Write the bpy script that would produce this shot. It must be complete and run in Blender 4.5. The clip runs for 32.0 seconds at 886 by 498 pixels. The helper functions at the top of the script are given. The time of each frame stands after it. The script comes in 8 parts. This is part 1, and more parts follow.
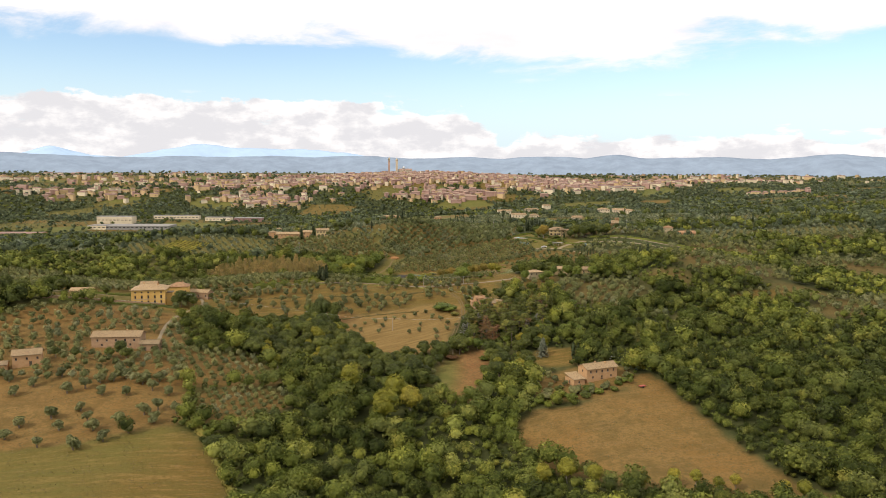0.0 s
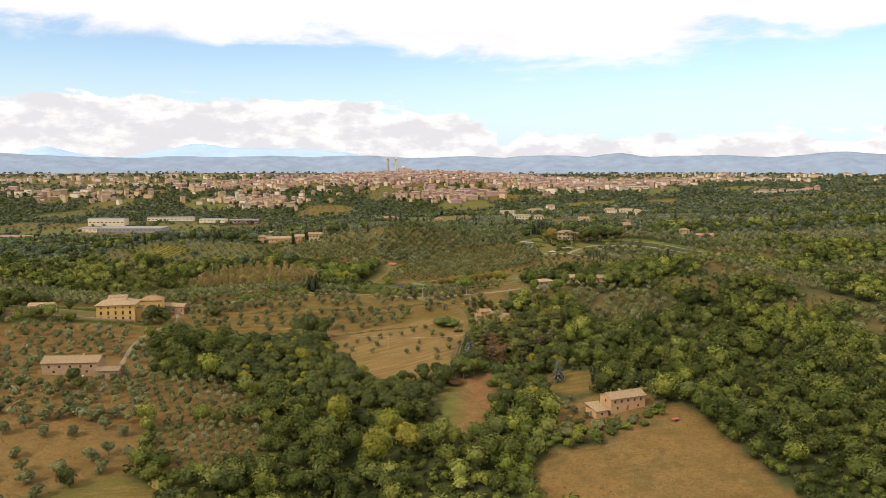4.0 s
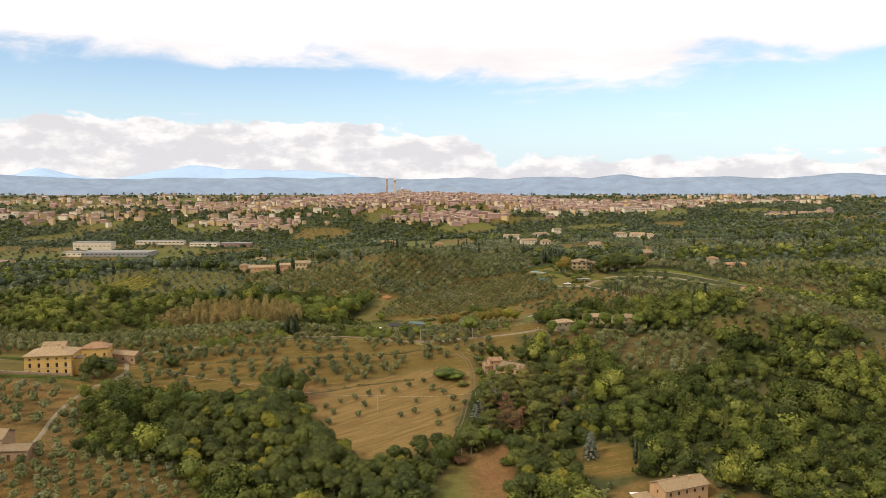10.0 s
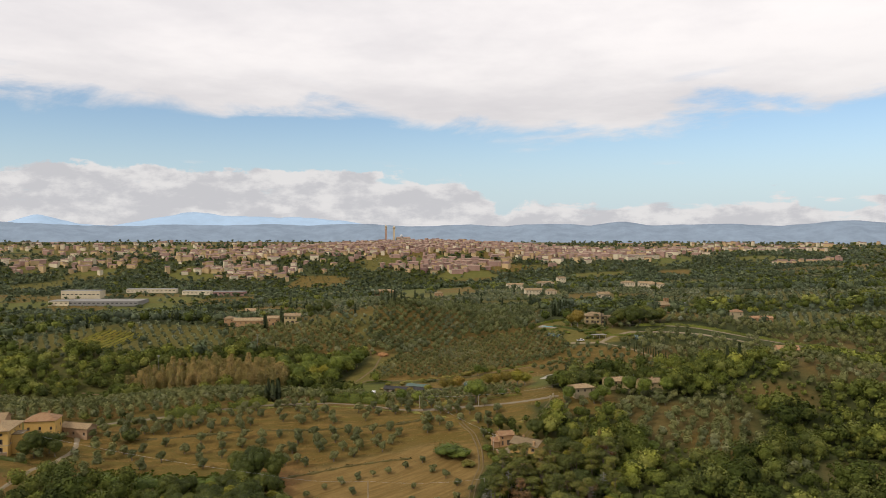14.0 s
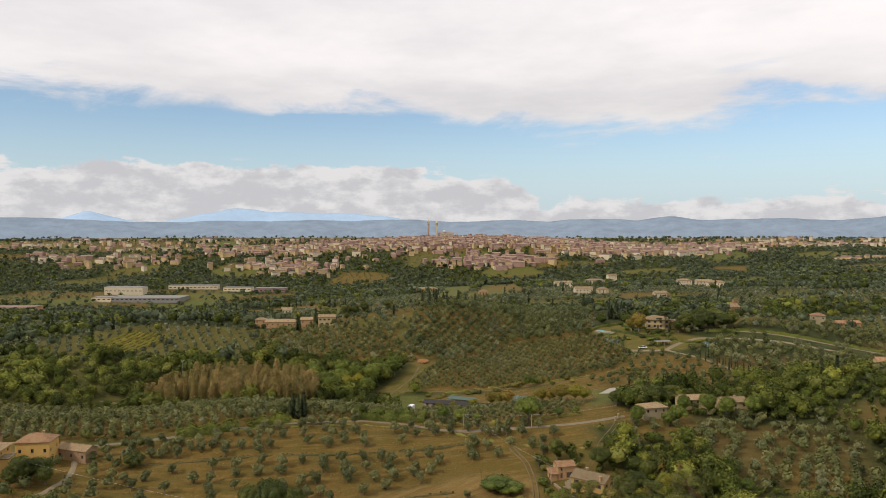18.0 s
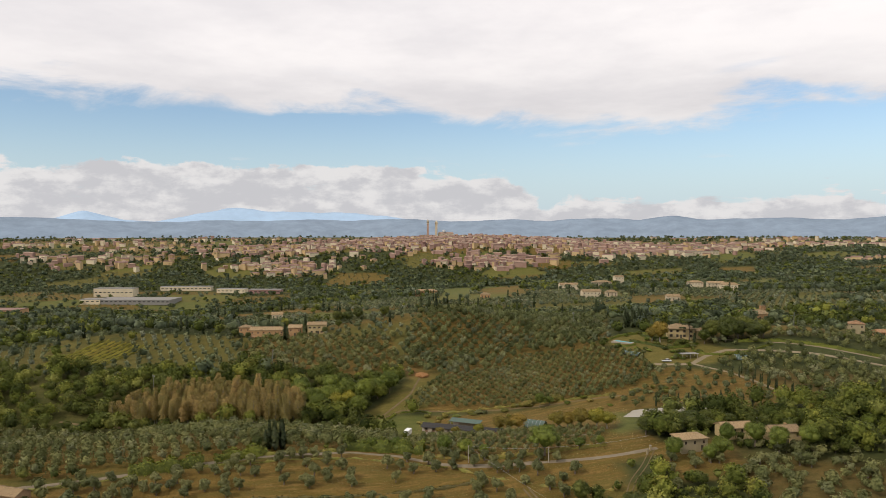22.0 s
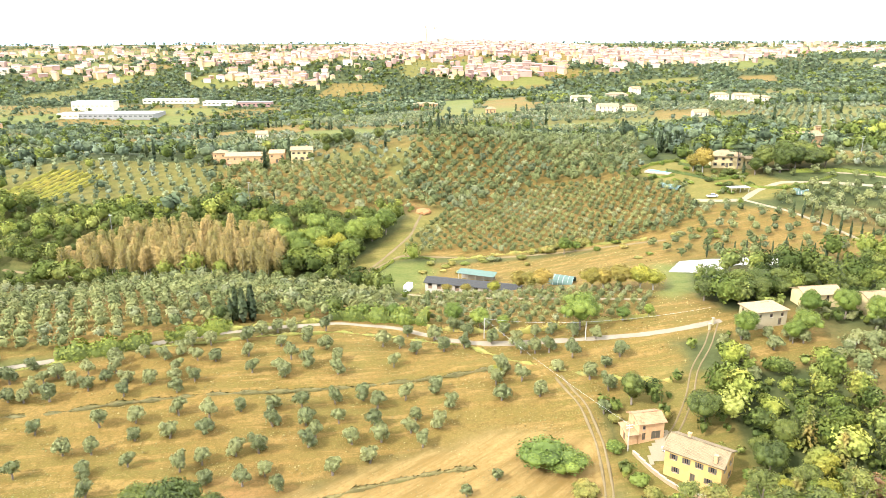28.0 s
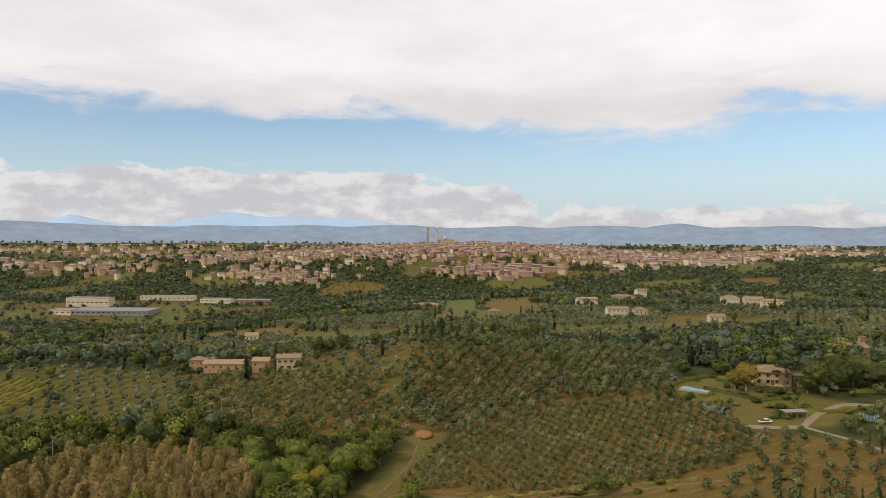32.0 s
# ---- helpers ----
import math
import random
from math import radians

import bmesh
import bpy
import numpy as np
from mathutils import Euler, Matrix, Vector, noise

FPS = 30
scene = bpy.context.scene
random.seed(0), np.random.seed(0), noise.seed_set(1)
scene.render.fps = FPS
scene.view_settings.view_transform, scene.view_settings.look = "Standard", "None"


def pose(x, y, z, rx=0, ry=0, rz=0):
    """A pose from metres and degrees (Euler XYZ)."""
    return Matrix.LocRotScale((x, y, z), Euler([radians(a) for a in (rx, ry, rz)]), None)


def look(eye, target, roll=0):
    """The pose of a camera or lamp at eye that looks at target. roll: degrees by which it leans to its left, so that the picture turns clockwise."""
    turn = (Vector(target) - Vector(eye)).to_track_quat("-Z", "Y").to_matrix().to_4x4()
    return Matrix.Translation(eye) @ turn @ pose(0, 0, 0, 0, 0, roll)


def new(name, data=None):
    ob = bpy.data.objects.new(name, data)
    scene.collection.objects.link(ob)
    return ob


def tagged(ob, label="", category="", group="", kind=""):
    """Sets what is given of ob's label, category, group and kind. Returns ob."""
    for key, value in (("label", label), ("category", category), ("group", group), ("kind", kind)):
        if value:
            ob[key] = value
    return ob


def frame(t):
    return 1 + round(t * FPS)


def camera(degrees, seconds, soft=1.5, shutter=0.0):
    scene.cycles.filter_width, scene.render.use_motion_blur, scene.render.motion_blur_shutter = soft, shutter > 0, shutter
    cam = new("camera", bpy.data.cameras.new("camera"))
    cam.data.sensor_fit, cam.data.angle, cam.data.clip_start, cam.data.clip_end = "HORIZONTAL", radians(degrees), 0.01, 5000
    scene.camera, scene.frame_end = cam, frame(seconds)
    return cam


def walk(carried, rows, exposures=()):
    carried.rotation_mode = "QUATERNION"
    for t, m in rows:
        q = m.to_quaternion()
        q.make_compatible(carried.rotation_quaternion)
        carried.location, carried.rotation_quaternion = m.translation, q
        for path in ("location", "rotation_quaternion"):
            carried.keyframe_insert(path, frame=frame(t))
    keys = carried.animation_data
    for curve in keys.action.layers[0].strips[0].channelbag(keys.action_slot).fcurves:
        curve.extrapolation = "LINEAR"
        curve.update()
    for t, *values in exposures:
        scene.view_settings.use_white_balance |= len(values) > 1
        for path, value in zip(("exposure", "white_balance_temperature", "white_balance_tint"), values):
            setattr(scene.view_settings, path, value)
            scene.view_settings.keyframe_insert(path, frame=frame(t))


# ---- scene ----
# ---- camera and flight ----
PATH = [
    (0.0, -0.00, 0.00, 90.00, 83.49, -0.37, -3.04),
    (1.0, 0.48, 11.83, 90.02, 83.51, -0.27, -3.03),
    (2.0, 1.00, 23.66, 90.06, 83.51, -0.15, -3.04),
    (3.0, 1.59, 35.48, 90.09, 83.50, -0.11, -3.04),
    (6.0, 3.61, 70.62, 90.01, 83.28, -0.16, -2.96),
    (7.0, 4.14, 82.31, 90.01, 83.34, -0.19, -2.96),
    (8.0, 4.53, 93.98, 90.00, 83.35, -0.18, -2.98),
    (9.0, 4.77, 105.65, 90.00, 83.38, -0.03, -3.01),
    (9.5, 4.86, 111.48, 90.00, 83.40, 0.01, -3.03),
    (10.0, 4.94, 117.31, 90.01, 85.11, -0.11, -3.04),
    (10.5, 5.01, 123.13, 90.01, 88.06, -0.13, -3.06),
    (11.0, 5.10, 128.95, 90.02, 88.90, -0.18, -3.07),
    (12.0, 5.30, 140.56, 90.04, 88.92, -0.18, -3.08),
    (13.0, 5.59, 152.18, 90.05, 88.91, -0.16, -3.10),
    (15.5, 6.66, 181.21, 89.87, 88.58, -0.11, -2.97),
    (16.0, 6.77, 187.05, 89.85, 88.53, 0.05, -2.53),
    (16.5, 6.84, 192.89, 89.83, 89.00, 0.08, -1.78),
    (17.0, 6.87, 198.74, 89.83, 88.54, 0.14, -0.59),
    (17.5, 6.87, 204.59, 89.82, 89.03, 0.05, 0.27),
    (18.0, 6.82, 210.44, 89.82, 88.46, -0.03, 0.31),
    (19.0, 6.65, 222.14, 89.83, 88.48, -0.06, 0.28),
    (20.0, 6.40, 233.82, 89.86, 88.47, -0.09, 0.28),
    (21.0, 6.10, 245.45, 89.89, 88.47, -0.05, 0.29),
    (22.0, 5.76, 257.00, 89.92, 88.43, -0.01, 0.26),
    (22.5, 5.56, 262.70, 89.92, 86.98, -0.03, 0.28),
    (23.0, 5.35, 268.35, 89.92, 83.04, 0.15, 0.29),
    (23.5, 5.11, 273.95, 89.93, 78.77, 0.24, 0.28),
    (24.0, 4.86, 279.53, 89.94, 74.65, 0.29, 0.25),
    (24.5, 4.59, 285.10, 89.96, 70.32, 0.37, 0.22),
    (26.5, 3.47, 307.38, 90.12, 66.48, 0.41, 0.17),
    (27.0, 3.16, 313.04, 90.14, 66.52, 0.33, 0.17),
    (27.5, 2.85, 318.75, 90.15, 68.91, 0.33, 0.15),
    (28.0, 2.53, 324.48, 90.15, 73.53, 0.16, 0.16),
    (28.5, 2.22, 330.22, 90.13, 78.16, 0.10, 0.19),
    (29.0, 1.91, 335.99, 90.10, 81.18, 0.01, 0.17),
    (30.0, 1.27, 347.58, 90.06, 81.16, 0.09, 0.14),
    (30.5, 0.95, 353.44, 90.06, 82.41, 0.02, 0.14),
    (31.0, 0.64, 359.34, 90.07, 84.70, -0.18, 0.12),
    (31.5, 0.32, 365.27, 90.09, 86.98, -0.24, 0.16),
    (32.0, 0.00, 371.20, 90.10, 88.95, -0.38, 0.18),
]
LENS = 62.77
cam = camera(LENS, 32.0, soft=0.45)
EXPOSURE = [(0, 0.08, 6800, 15), (9.5, 0.08, 6800, 15), (10.2, -0.08, 6800, 15), (11, -0.42, 6680, 14), (22.2, -0.40, 6680, 14), (23, -0.06, 6680, 14), (23.5, 0.3, 6550, 11), (24, 0.78, 6500, 10), (24.5, 1.65, 6200, 9),
            (26.5, 2.12, 5880, 8), (27.5, 2.07, 5880, 8), (28, 1.9, 5950, 8), (28.5, 1.05, 6500, 10), (29, 0.5, 6600, 11), (30, 0.3, 6680, 14), (30.6, 0.12, 6680, 14), (31.2, -0.15, 6680, 14), (32, -0.42, 6680, 14)]
walk(cam, [(t, pose(x, y, z, a, b, c)) for t, x, y, z, a, b, c in PATH], EXPOSURE)
# ---- sky, sun ----
SUN_AZIMUTH, SUN_HEIGHT = 235.0, 42.0


def make_sky():
    w = bpy.data.worlds.new("sky")
    scene.world = w
    w.use_nodes = True
    nt = w.node_tree
    nt.nodes.clear()
    N, L = nt.nodes.new, nt.links.new
    out, bg = N("ShaderNodeOutputWorld"), N("ShaderNodeBackground")
    sky = N("ShaderNodeTexSky")
    sky.sky_type, sky.sun_disc = "NISHITA", False
    sky.sun_elevation, sky.sun_rotation = radians(SUN_HEIGHT), radians(SUN_AZIMUTH)
    sky.air_density, sky.dust_density, sky.ozone_density = 1.0, 0.6, 1.2
    tc = N("ShaderNodeTexCoord")
    sep = N("ShaderNodeSeparateXYZ")
    L(tc.outputs["Generated"], sep.inputs[0])

    def calc(op, a, b=None, c=None):
        n = N("ShaderNodeMath")
        n.operation = op
        for i, v in enumerate((a, b, c)):
            if v is None:
                continue
            if isinstance(v, (int, float)):
                n.inputs[i].default_value = v
            else:
                L(v, n.inputs[i])
        return n.outputs[0]

    def ramp(v, lo, hi):
        n = N("ShaderNodeMapRange")
        n.interpolation_type = "SMOOTHSTEP"
        n.inputs["From Min"].default_value, n.inputs["From Max"].default_value = lo, hi
        L(v, n.inputs["Value"])
        return n.outputs["Result"]

    def cloud_noise(xyz, scale, detail, rough, dist=0.0):
        n = N("ShaderNodeTexNoise")
        n.inputs["Scale"].default_value, n.inputs["Detail"].default_value = scale, detail
        n.inputs["Roughness"].default_value, n.inputs["Distortion"].default_value = rough, dist
        L(xyz, n.inputs["Vector"])
        return n.outputs["Fac"]

    def vec(x, y, z):
        n = N("ShaderNodeCombineXYZ")
        for i, v in enumerate((x, y, z)):
            if isinstance(v, (int, float)):
                n.inputs[i].default_value = v
            else:
                L(v, n.inputs[i])
        return n.outputs[0]

    x, y, z = sep.outputs
    zc = calc("MAXIMUM", z, 0.012)
    az = calc("ARCTAN2", x, y)

    def bump_at(c, w):
        q = calc("DIVIDE", calc("SUBTRACT", az, c), w)
        return calc("EXPONENT", calc("MULTIPLY", calc("MULTIPLY", q, q), -1.0))

    # the high sheet, with a ragged lower rim
    hx, hy = calc("DIVIDE", x, calc("ADD", zc, 0.06)), calc("DIVIDE", y, calc("ADD", zc, 0.06))
    plane = vec(hx, hy, 3.7)
    rim = calc("SUBTRACT", 0.162, calc("MULTIPLY", bump_at(0.22, 0.18), 0.042))
    n1 = cloud_noise(vec(calc("MULTIPLY", az, 2.0), calc("MULTIPLY", z, 7.0), 2.0), 2.6, 9, 0.6, 0.35)
    n6 = cloud_noise(plane, 0.55, 7, 0.55, 0.4)
    over = calc("SUBTRACT", calc("ADD", z, calc("MULTIPLY", calc("SUBTRACT", n1, 0.5), 0.15)), rim)
    high = calc("MULTIPLY", ramp(over, -0.014, 0.022), calc("SUBTRACT", 1.0, calc("MULTIPLY", ramp(n6, 0.60, 0.72), calc("ADD", 0.25, calc("MULTIPLY", ramp(az, 0.25, 0.55), 0.6)))))
    # low bank of heaped clouds just over the hills
    step = ramp(calc("MULTIPLY", az, -1.0), -0.14, -0.07)
    crest = calc("ADD", 0.040, calc("MULTIPLY", step, 0.044))
    n2 = cloud_noise(vec(az, calc("MULTIPLY", z, 1.7), 1.3), 13.0, 10, 0.60, 0.25)
    n3 = cloud_noise(vec(calc("MULTIPLY", az, 1.0), calc("MULTIPLY", z, 4.0), 7.0), 9.0, 6, 0.55)
    heap = calc("SUBTRACT", calc("ADD", crest, calc("MULTIPLY", calc("SUBTRACT", n2, 0.5), 0.075)), z)
    puffs = calc("MULTIPLY", ramp(n3, 0.60, 0.66), calc("SUBTRACT", 1.0, ramp(z, 0.075, 0.10)))
    low = calc("MAXIMUM", calc("MULTIPLY", ramp(heap, -0.001, 0.005), ramp(calc("ADD", n3, calc("MULTIPLY", heap, 3.0)), 0.33, 0.45)), puffs)
    # shading inside the clouds
    n4 = cloud_noise(vec(az, calc("MULTIPLY", z, 2.0), 9.0), 17.0, 9, 0.60, 0.0)
    n5 = cloud_noise(plane, 0.9, 7, 0.6)
    shade_low = ramp(calc("SUBTRACT", n4, calc("MULTIPLY", ramp(heap, 0.0, 0.03), 0.07)), 0.36, 0.56)
    shade_high = ramp(n5, 0.25, 0.7)

    def mix(f, a, b):
        n = N("ShaderNodeMix")
        n.data_type = "RGBA"
        for sock, v in ((n.inputs["Factor"], f), (n.inputs[6], a), (n.inputs[7], b)):
            if isinstance(v, (int, float)):
                sock.default_value = v
            elif isinstance(v, tuple):
                sock.default_value = (*v, 1)
            else:
                L(v, sock)
        return n.outputs[2]

    k = 10.0
    lift = ramp(z, 0.06, 0.30)
    c_high = mix(lift, mix(shade_high, (0.70 * k, 0.71 * k, 0.73 * k), (0.845 * k, 0.855 * k, 0.855 * k)), mix(shade_high, (0.92 * k, 0.92 * k, 0.94 * k), (1.18 * k, 1.17 * k, 1.16 * k)))
    c_low = mix(shade_low, (0.65 * k, 0.675 * k, 0.705 * k), (0.865 * k, 0.885 * k, 0.885 * k))
    blue = N("ShaderNodeMix")
    blue.data_type, blue.blend_type = "RGBA", "MULTIPLY"
    blue.inputs["Factor"].default_value = 1.0
    L(sky.outputs[0], blue.inputs[6])
    blue.inputs[7].default_value = (1.30, 1.43, 1.50, 1)
    pale = calc("MULTIPLY", calc("SUBTRACT", 1.0, ramp(z, 0.0, 0.16)), 0.85)
    s = mix(pale, blue.outputs[2], (0.58 * k, 0.75 * k, 0.86 * k))
    s = mix(low, s, c_low)
    s = mix(high, s, c_high)
    L(s, bg.inputs["Color"])
    bg.inputs["Strength"].default_value = 0.115
    L(bg.outputs[0], out.inputs[0])


make_sky()
sun_data = bpy.data.lights.new("sun", "SUN")
sun_data.energy, sun_data.angle, sun_data.color = 2.7, radians(6.0), (1.0, 0.93, 0.82)
a, e = radians(SUN_AZIMUTH), radians(SUN_HEIGHT)
sun_from = Vector((math.sin(a) * math.cos(e), math.cos(a) * math.cos(e), math.sin(e)))
new("sun", sun_data).matrix_world = look(sun_from * 500, (0, 0, 0))
# ---- the lie of the land: broad swells on two grids ----
NEAR_SWELLS = [
    -0.1, 3.2, 18.3, 8.2, -13.2, 0.3, 11.0,
    -5.7, 5.6, 7.1, 5.4, -15.5, -3.9, 7.5,
    -6.5, -3.3, 1.4, 8.6, -10.5, 1.1, 11.8,
    -14.5, -5.6, -0.9, 6.5, -6.6, -8.3, 16.2,
    -7.7, -1.6, 6.3, 9.2, 2.7, 11.2, 9.8,
    -4.5, -8.8, -0.7, 21.4, 3.7, 12.7, 4.8,
]
FAR_SWELLS = [
    0.0, -0.0, -0.1, -0.2, -0.2, 1.6, -25.8, -10.5,
    1.0, -18.1, -49.9, -65.1, -77.7, -78.3, -22.9, -3.0,
    -48.5, -37.8, -33.5, -45.2, -79.0, -65.6, -3.6, -10.2,
    -78.8, -38.4, -23.6, -18.2, -34.2, -69.1, 17.4, -24.2,
    17.2, -13.9, 1.4, -26.2, -29.9, -40.2, -12.6, -1.2,
    -0.0, -0.6, -18.9, -10.6, -3.9, -21.3, -6.3, 7.1,
]
BASE = 45.84
SWELLS = []
for i, a in enumerate(NEAR_SWELLS):
    SWELLS.append(((-260, -160, -70, 20, 110, 200)[i // 7] + (0 if i % 2 else 20), 260 + 90 * (i % 7), 60.0, 55.0, a))
for i, a in enumerate(FAR_SWELLS):
    SWELLS.append(((-1700, -1000, -400, 150, 700, 1400)[i // 8], (0, 450, 900, 1250, 1600, 2000, 2500, 3300)[i % 8], 400.0, 260.0, a))


def height(x, y):
    """Height of the ground, for numbers or arrays."""
    x, y = np.asarray(x, float), np.asarray(y, float)
    z = np.full(np.broadcast(x, y).shape, BASE)
    for cx, cy, sx, sy, a in SWELLS:
        z = z + a * np.exp(-((x - cx) / sx) ** 2 - ((y - cy) / sy) ** 2)
    return z


def gz(x, y):
    return float(height(x, y))


# ---- mesh tools ----
rng = np.random.default_rng(7)


def quick_mesh(name, verts, faces, material, smooth=False, normals=None):
    """A mesh from arrays; all faces have the same number of corners. normals: soft shading directions, one a vertex."""
    verts, faces = np.asarray(verts, np.float32), np.asarray(faces, np.int32)
    me = bpy.data.meshes.new(name)
    k = faces.shape[1]
    me.vertices.add(len(verts))
    me.vertices.foreach_set("co", verts.ravel())
    me.loops.add(faces.size)
    me.loops.foreach_set("vertex_index", faces.ravel())
    me.polygons.add(len(faces))
    me.polygons.foreach_set("loop_start", np.arange(0, faces.size, k, dtype=np.int32))
    if smooth:
        me.polygons.foreach_set("use_smooth", np.ones(len(faces), bool))
    me.update(calc_edges=True)
    me.validate()
    if normals is not None:
        me.polygons.foreach_set("use_smooth", np.ones(len(me.polygons), bool))
        me.attributes.new("custom_normal", "FLOAT_VECTOR", "POINT").data.foreach_set("vector", np.asarray(normals, np.float32).ravel())
    if material:
        me.materials.append(material)
    return me


def leaf_mesh(name, foliage, material):
    v, f, n = foliage
    return quick_mesh(name, v, f, material, True, n)


def part(name, data, material, parent, label=""):
    """Links a bmesh or a mesh as one mesh object under a thing or a part."""
    if isinstance(data, bmesh.types.BMesh):
        me = bpy.data.meshes.new(name)
        data.to_mesh(me)
        data.free()
        me.materials.append(material)
    else:
        me = data
    ob = new(name, me)
    if parent is not None:
        ob.parent = parent
    return tagged(ob, label) if label else ob


def base(name, x, y, z, turn=0.0, label="", category="", group="", kind=""):
    ob = new(name)
    ob.empty_display_size = 0.5
    ob.matrix_world = pose(x, y, z, 0, 0, turn)
    ob.matrix_basis = pose(x, y, z, 0, 0, turn)
    return tagged(ob, label, category, group, kind)


def add_box(bm, x0, x1, y0, y1, z0, z1, edge=0.0):
    vs = [bm.verts.new(p) for p in ((x0, y0, z0), (x1, y0, z0), (x1, y1, z0), (x0, y1, z0), (x0, y0, z1), (x1, y0, z1), (x1, y1, z1), (x0, y1, z1))]
    fs = [bm.faces.new([vs[i] for i in q]) for q in ((3, 2, 1, 0), (4, 5, 6, 7), (0, 1, 5, 4), (1, 2, 6, 5), (2, 3, 7, 6), (3, 0, 4, 7))]
    if edge:
        es = {e for f in fs for e in f.edges}
        bmesh.ops.bevel(bm, geom=list(es), offset=edge, segments=1, affect="EDGES")
    return bm


def box(x0, x1, y0, y1, z0, z1, edge=0.0):
    return add_box(bmesh.new(), x0, x1, y0, y1, z0, z1, edge)


def add_tube(bm, pts, radii, sides=7):
    """A tapered tube along points."""
    rings = []
    for i, (p, r) in enumerate(zip(pts, radii)):
        p = Vector(p)
        d = (Vector(pts[min(i + 1, len(pts) - 1)]) - Vector(pts[max(i - 1, 0)])).normalized()
        q = d.to_track_quat("Z", "Y")
        rings.append([bm.verts.new(p + q @ Vector((r * math.cos(6.2832 * k / sides), r * math.sin(6.2832 * k / sides), 0))) for k in range(sides)])
    for a, b in zip(rings, rings[1:]):
        for k in range(sides):
            bm.faces.new((a[k], a[(k + 1) % sides], b[(k + 1) % sides], b[k]))
    bm.faces.new(rings[-1])
    bm.faces.new(rings[0][::-1])
    return bm


def inside(poly, x, y):
    """Which of the points lie in the polygon."""
    x, y = np.asarray(x, float), np.asarray(y, float)
    res = np.zeros(np.broadcast(x, y).shape, bool)
    for (x0, y0), (x1, y1) in zip(poly, poly[1:] + poly[:1]):
        if y0 == y1:
            continue
        res ^= ((y0 > y) != (y1 > y)) & (x < (x1 - x0) * (y - y0) / (y1 - y0) + x0)
    return res


def near_line(pts, x, y, d):
    """Which of the points lie within d of the polyline."""
    x, y = np.asarray(x, float), np.asarray(y, float)
    res = np.zeros(np.broadcast(x, y).shape, bool)
    for (x0, y0), (x1, y1) in zip(pts, pts[1:]):
        l2 = (x1 - x0) ** 2 + (y1 - y0) ** 2 + 1e-9
        s = np.clip(((x - x0) * (x1 - x0) + (y - y0) * (y1 - y0)) / l2, 0, 1)
        res |= (x - x0 - s * (x1 - x0)) ** 2 + (y - y0 - s * (y1 - y0)) ** 2 < d * d
    return res


def resample(pts, step):
    """Points along a smooth line through the given ones."""
    p = np.array(pts, float)
    t = np.r_[0, np.cumsum(np.hypot(*np.diff(p, axis=0).T))]
    n = max(2, int(t[-1] / step) + 1)
    s = np.linspace(0, t[-1], n)
    out = np.stack([np.interp(s, t, p[:, 0]), np.interp(s, t, p[:, 1])], 1)
    for _ in range(3):
        out[1:-1] = (out[:-2] + 2 * out[1:-1] + out[2:]) / 4
    return out


# ---- materials ----
def shader(name):
    m = bpy.data.materials.new(name)
    m.use_nodes = True
    nt = m.node_tree
    return m, nt, nt.nodes["Principled BSDF"]


def node(nt, kind, **kw):
    n = nt.nodes.new(kind)
    for k, v in kw.items():
        n.inputs[k].default_value = v
    return n


def noise_node(nt, scale, detail=4, rough=0.55, vector=None, distortion=0.0):
    n = node(nt, "ShaderNodeTexNoise", Scale=scale, Detail=detail, Roughness=rough, Distortion=distortion)
    if vector is None:
        vector = nt.nodes.new("ShaderNodeNewGeometry").outputs["Position"]
    nt.links.new(vector, n.inputs["Vector"])
    return n.outputs["Fac"]


def blend(nt, f, a, b, mode="MIX"):
    n = nt.nodes.new("ShaderNodeMix")
    n.data_type, n.blend_type = "RGBA", mode
    for sock, v in ((n.inputs["Factor"], f), (n.inputs[6], a), (n.inputs[7], b)):
        if isinstance(v, (int, float)):
            sock.default_value = v
        elif isinstance(v, tuple):
            sock.default_value = (*v, 1)
        else:
            nt.links.new(v, sock)
    return n.outputs[2]


def span(nt, v, lo, hi, a=0.0, b=1.0):
    n = node(nt, "ShaderNodeMapRange")
    n.inputs["From Min"].default_value, n.inputs["From Max"].default_value = lo, hi
    n.inputs["To Min"].default_value, n.inputs["To Max"].default_value = a, b
    nt.links.new(v, n.inputs["Value"])
    return n.outputs["Result"]


def bump(nt, b, v, strength, distance):
    n = node(nt, "ShaderNodeBump", Strength=strength, Distance=distance)
    nt.links.new(v, n.inputs["Height"])
    nt.links.new(n.outputs[0], b.inputs["Normal"])


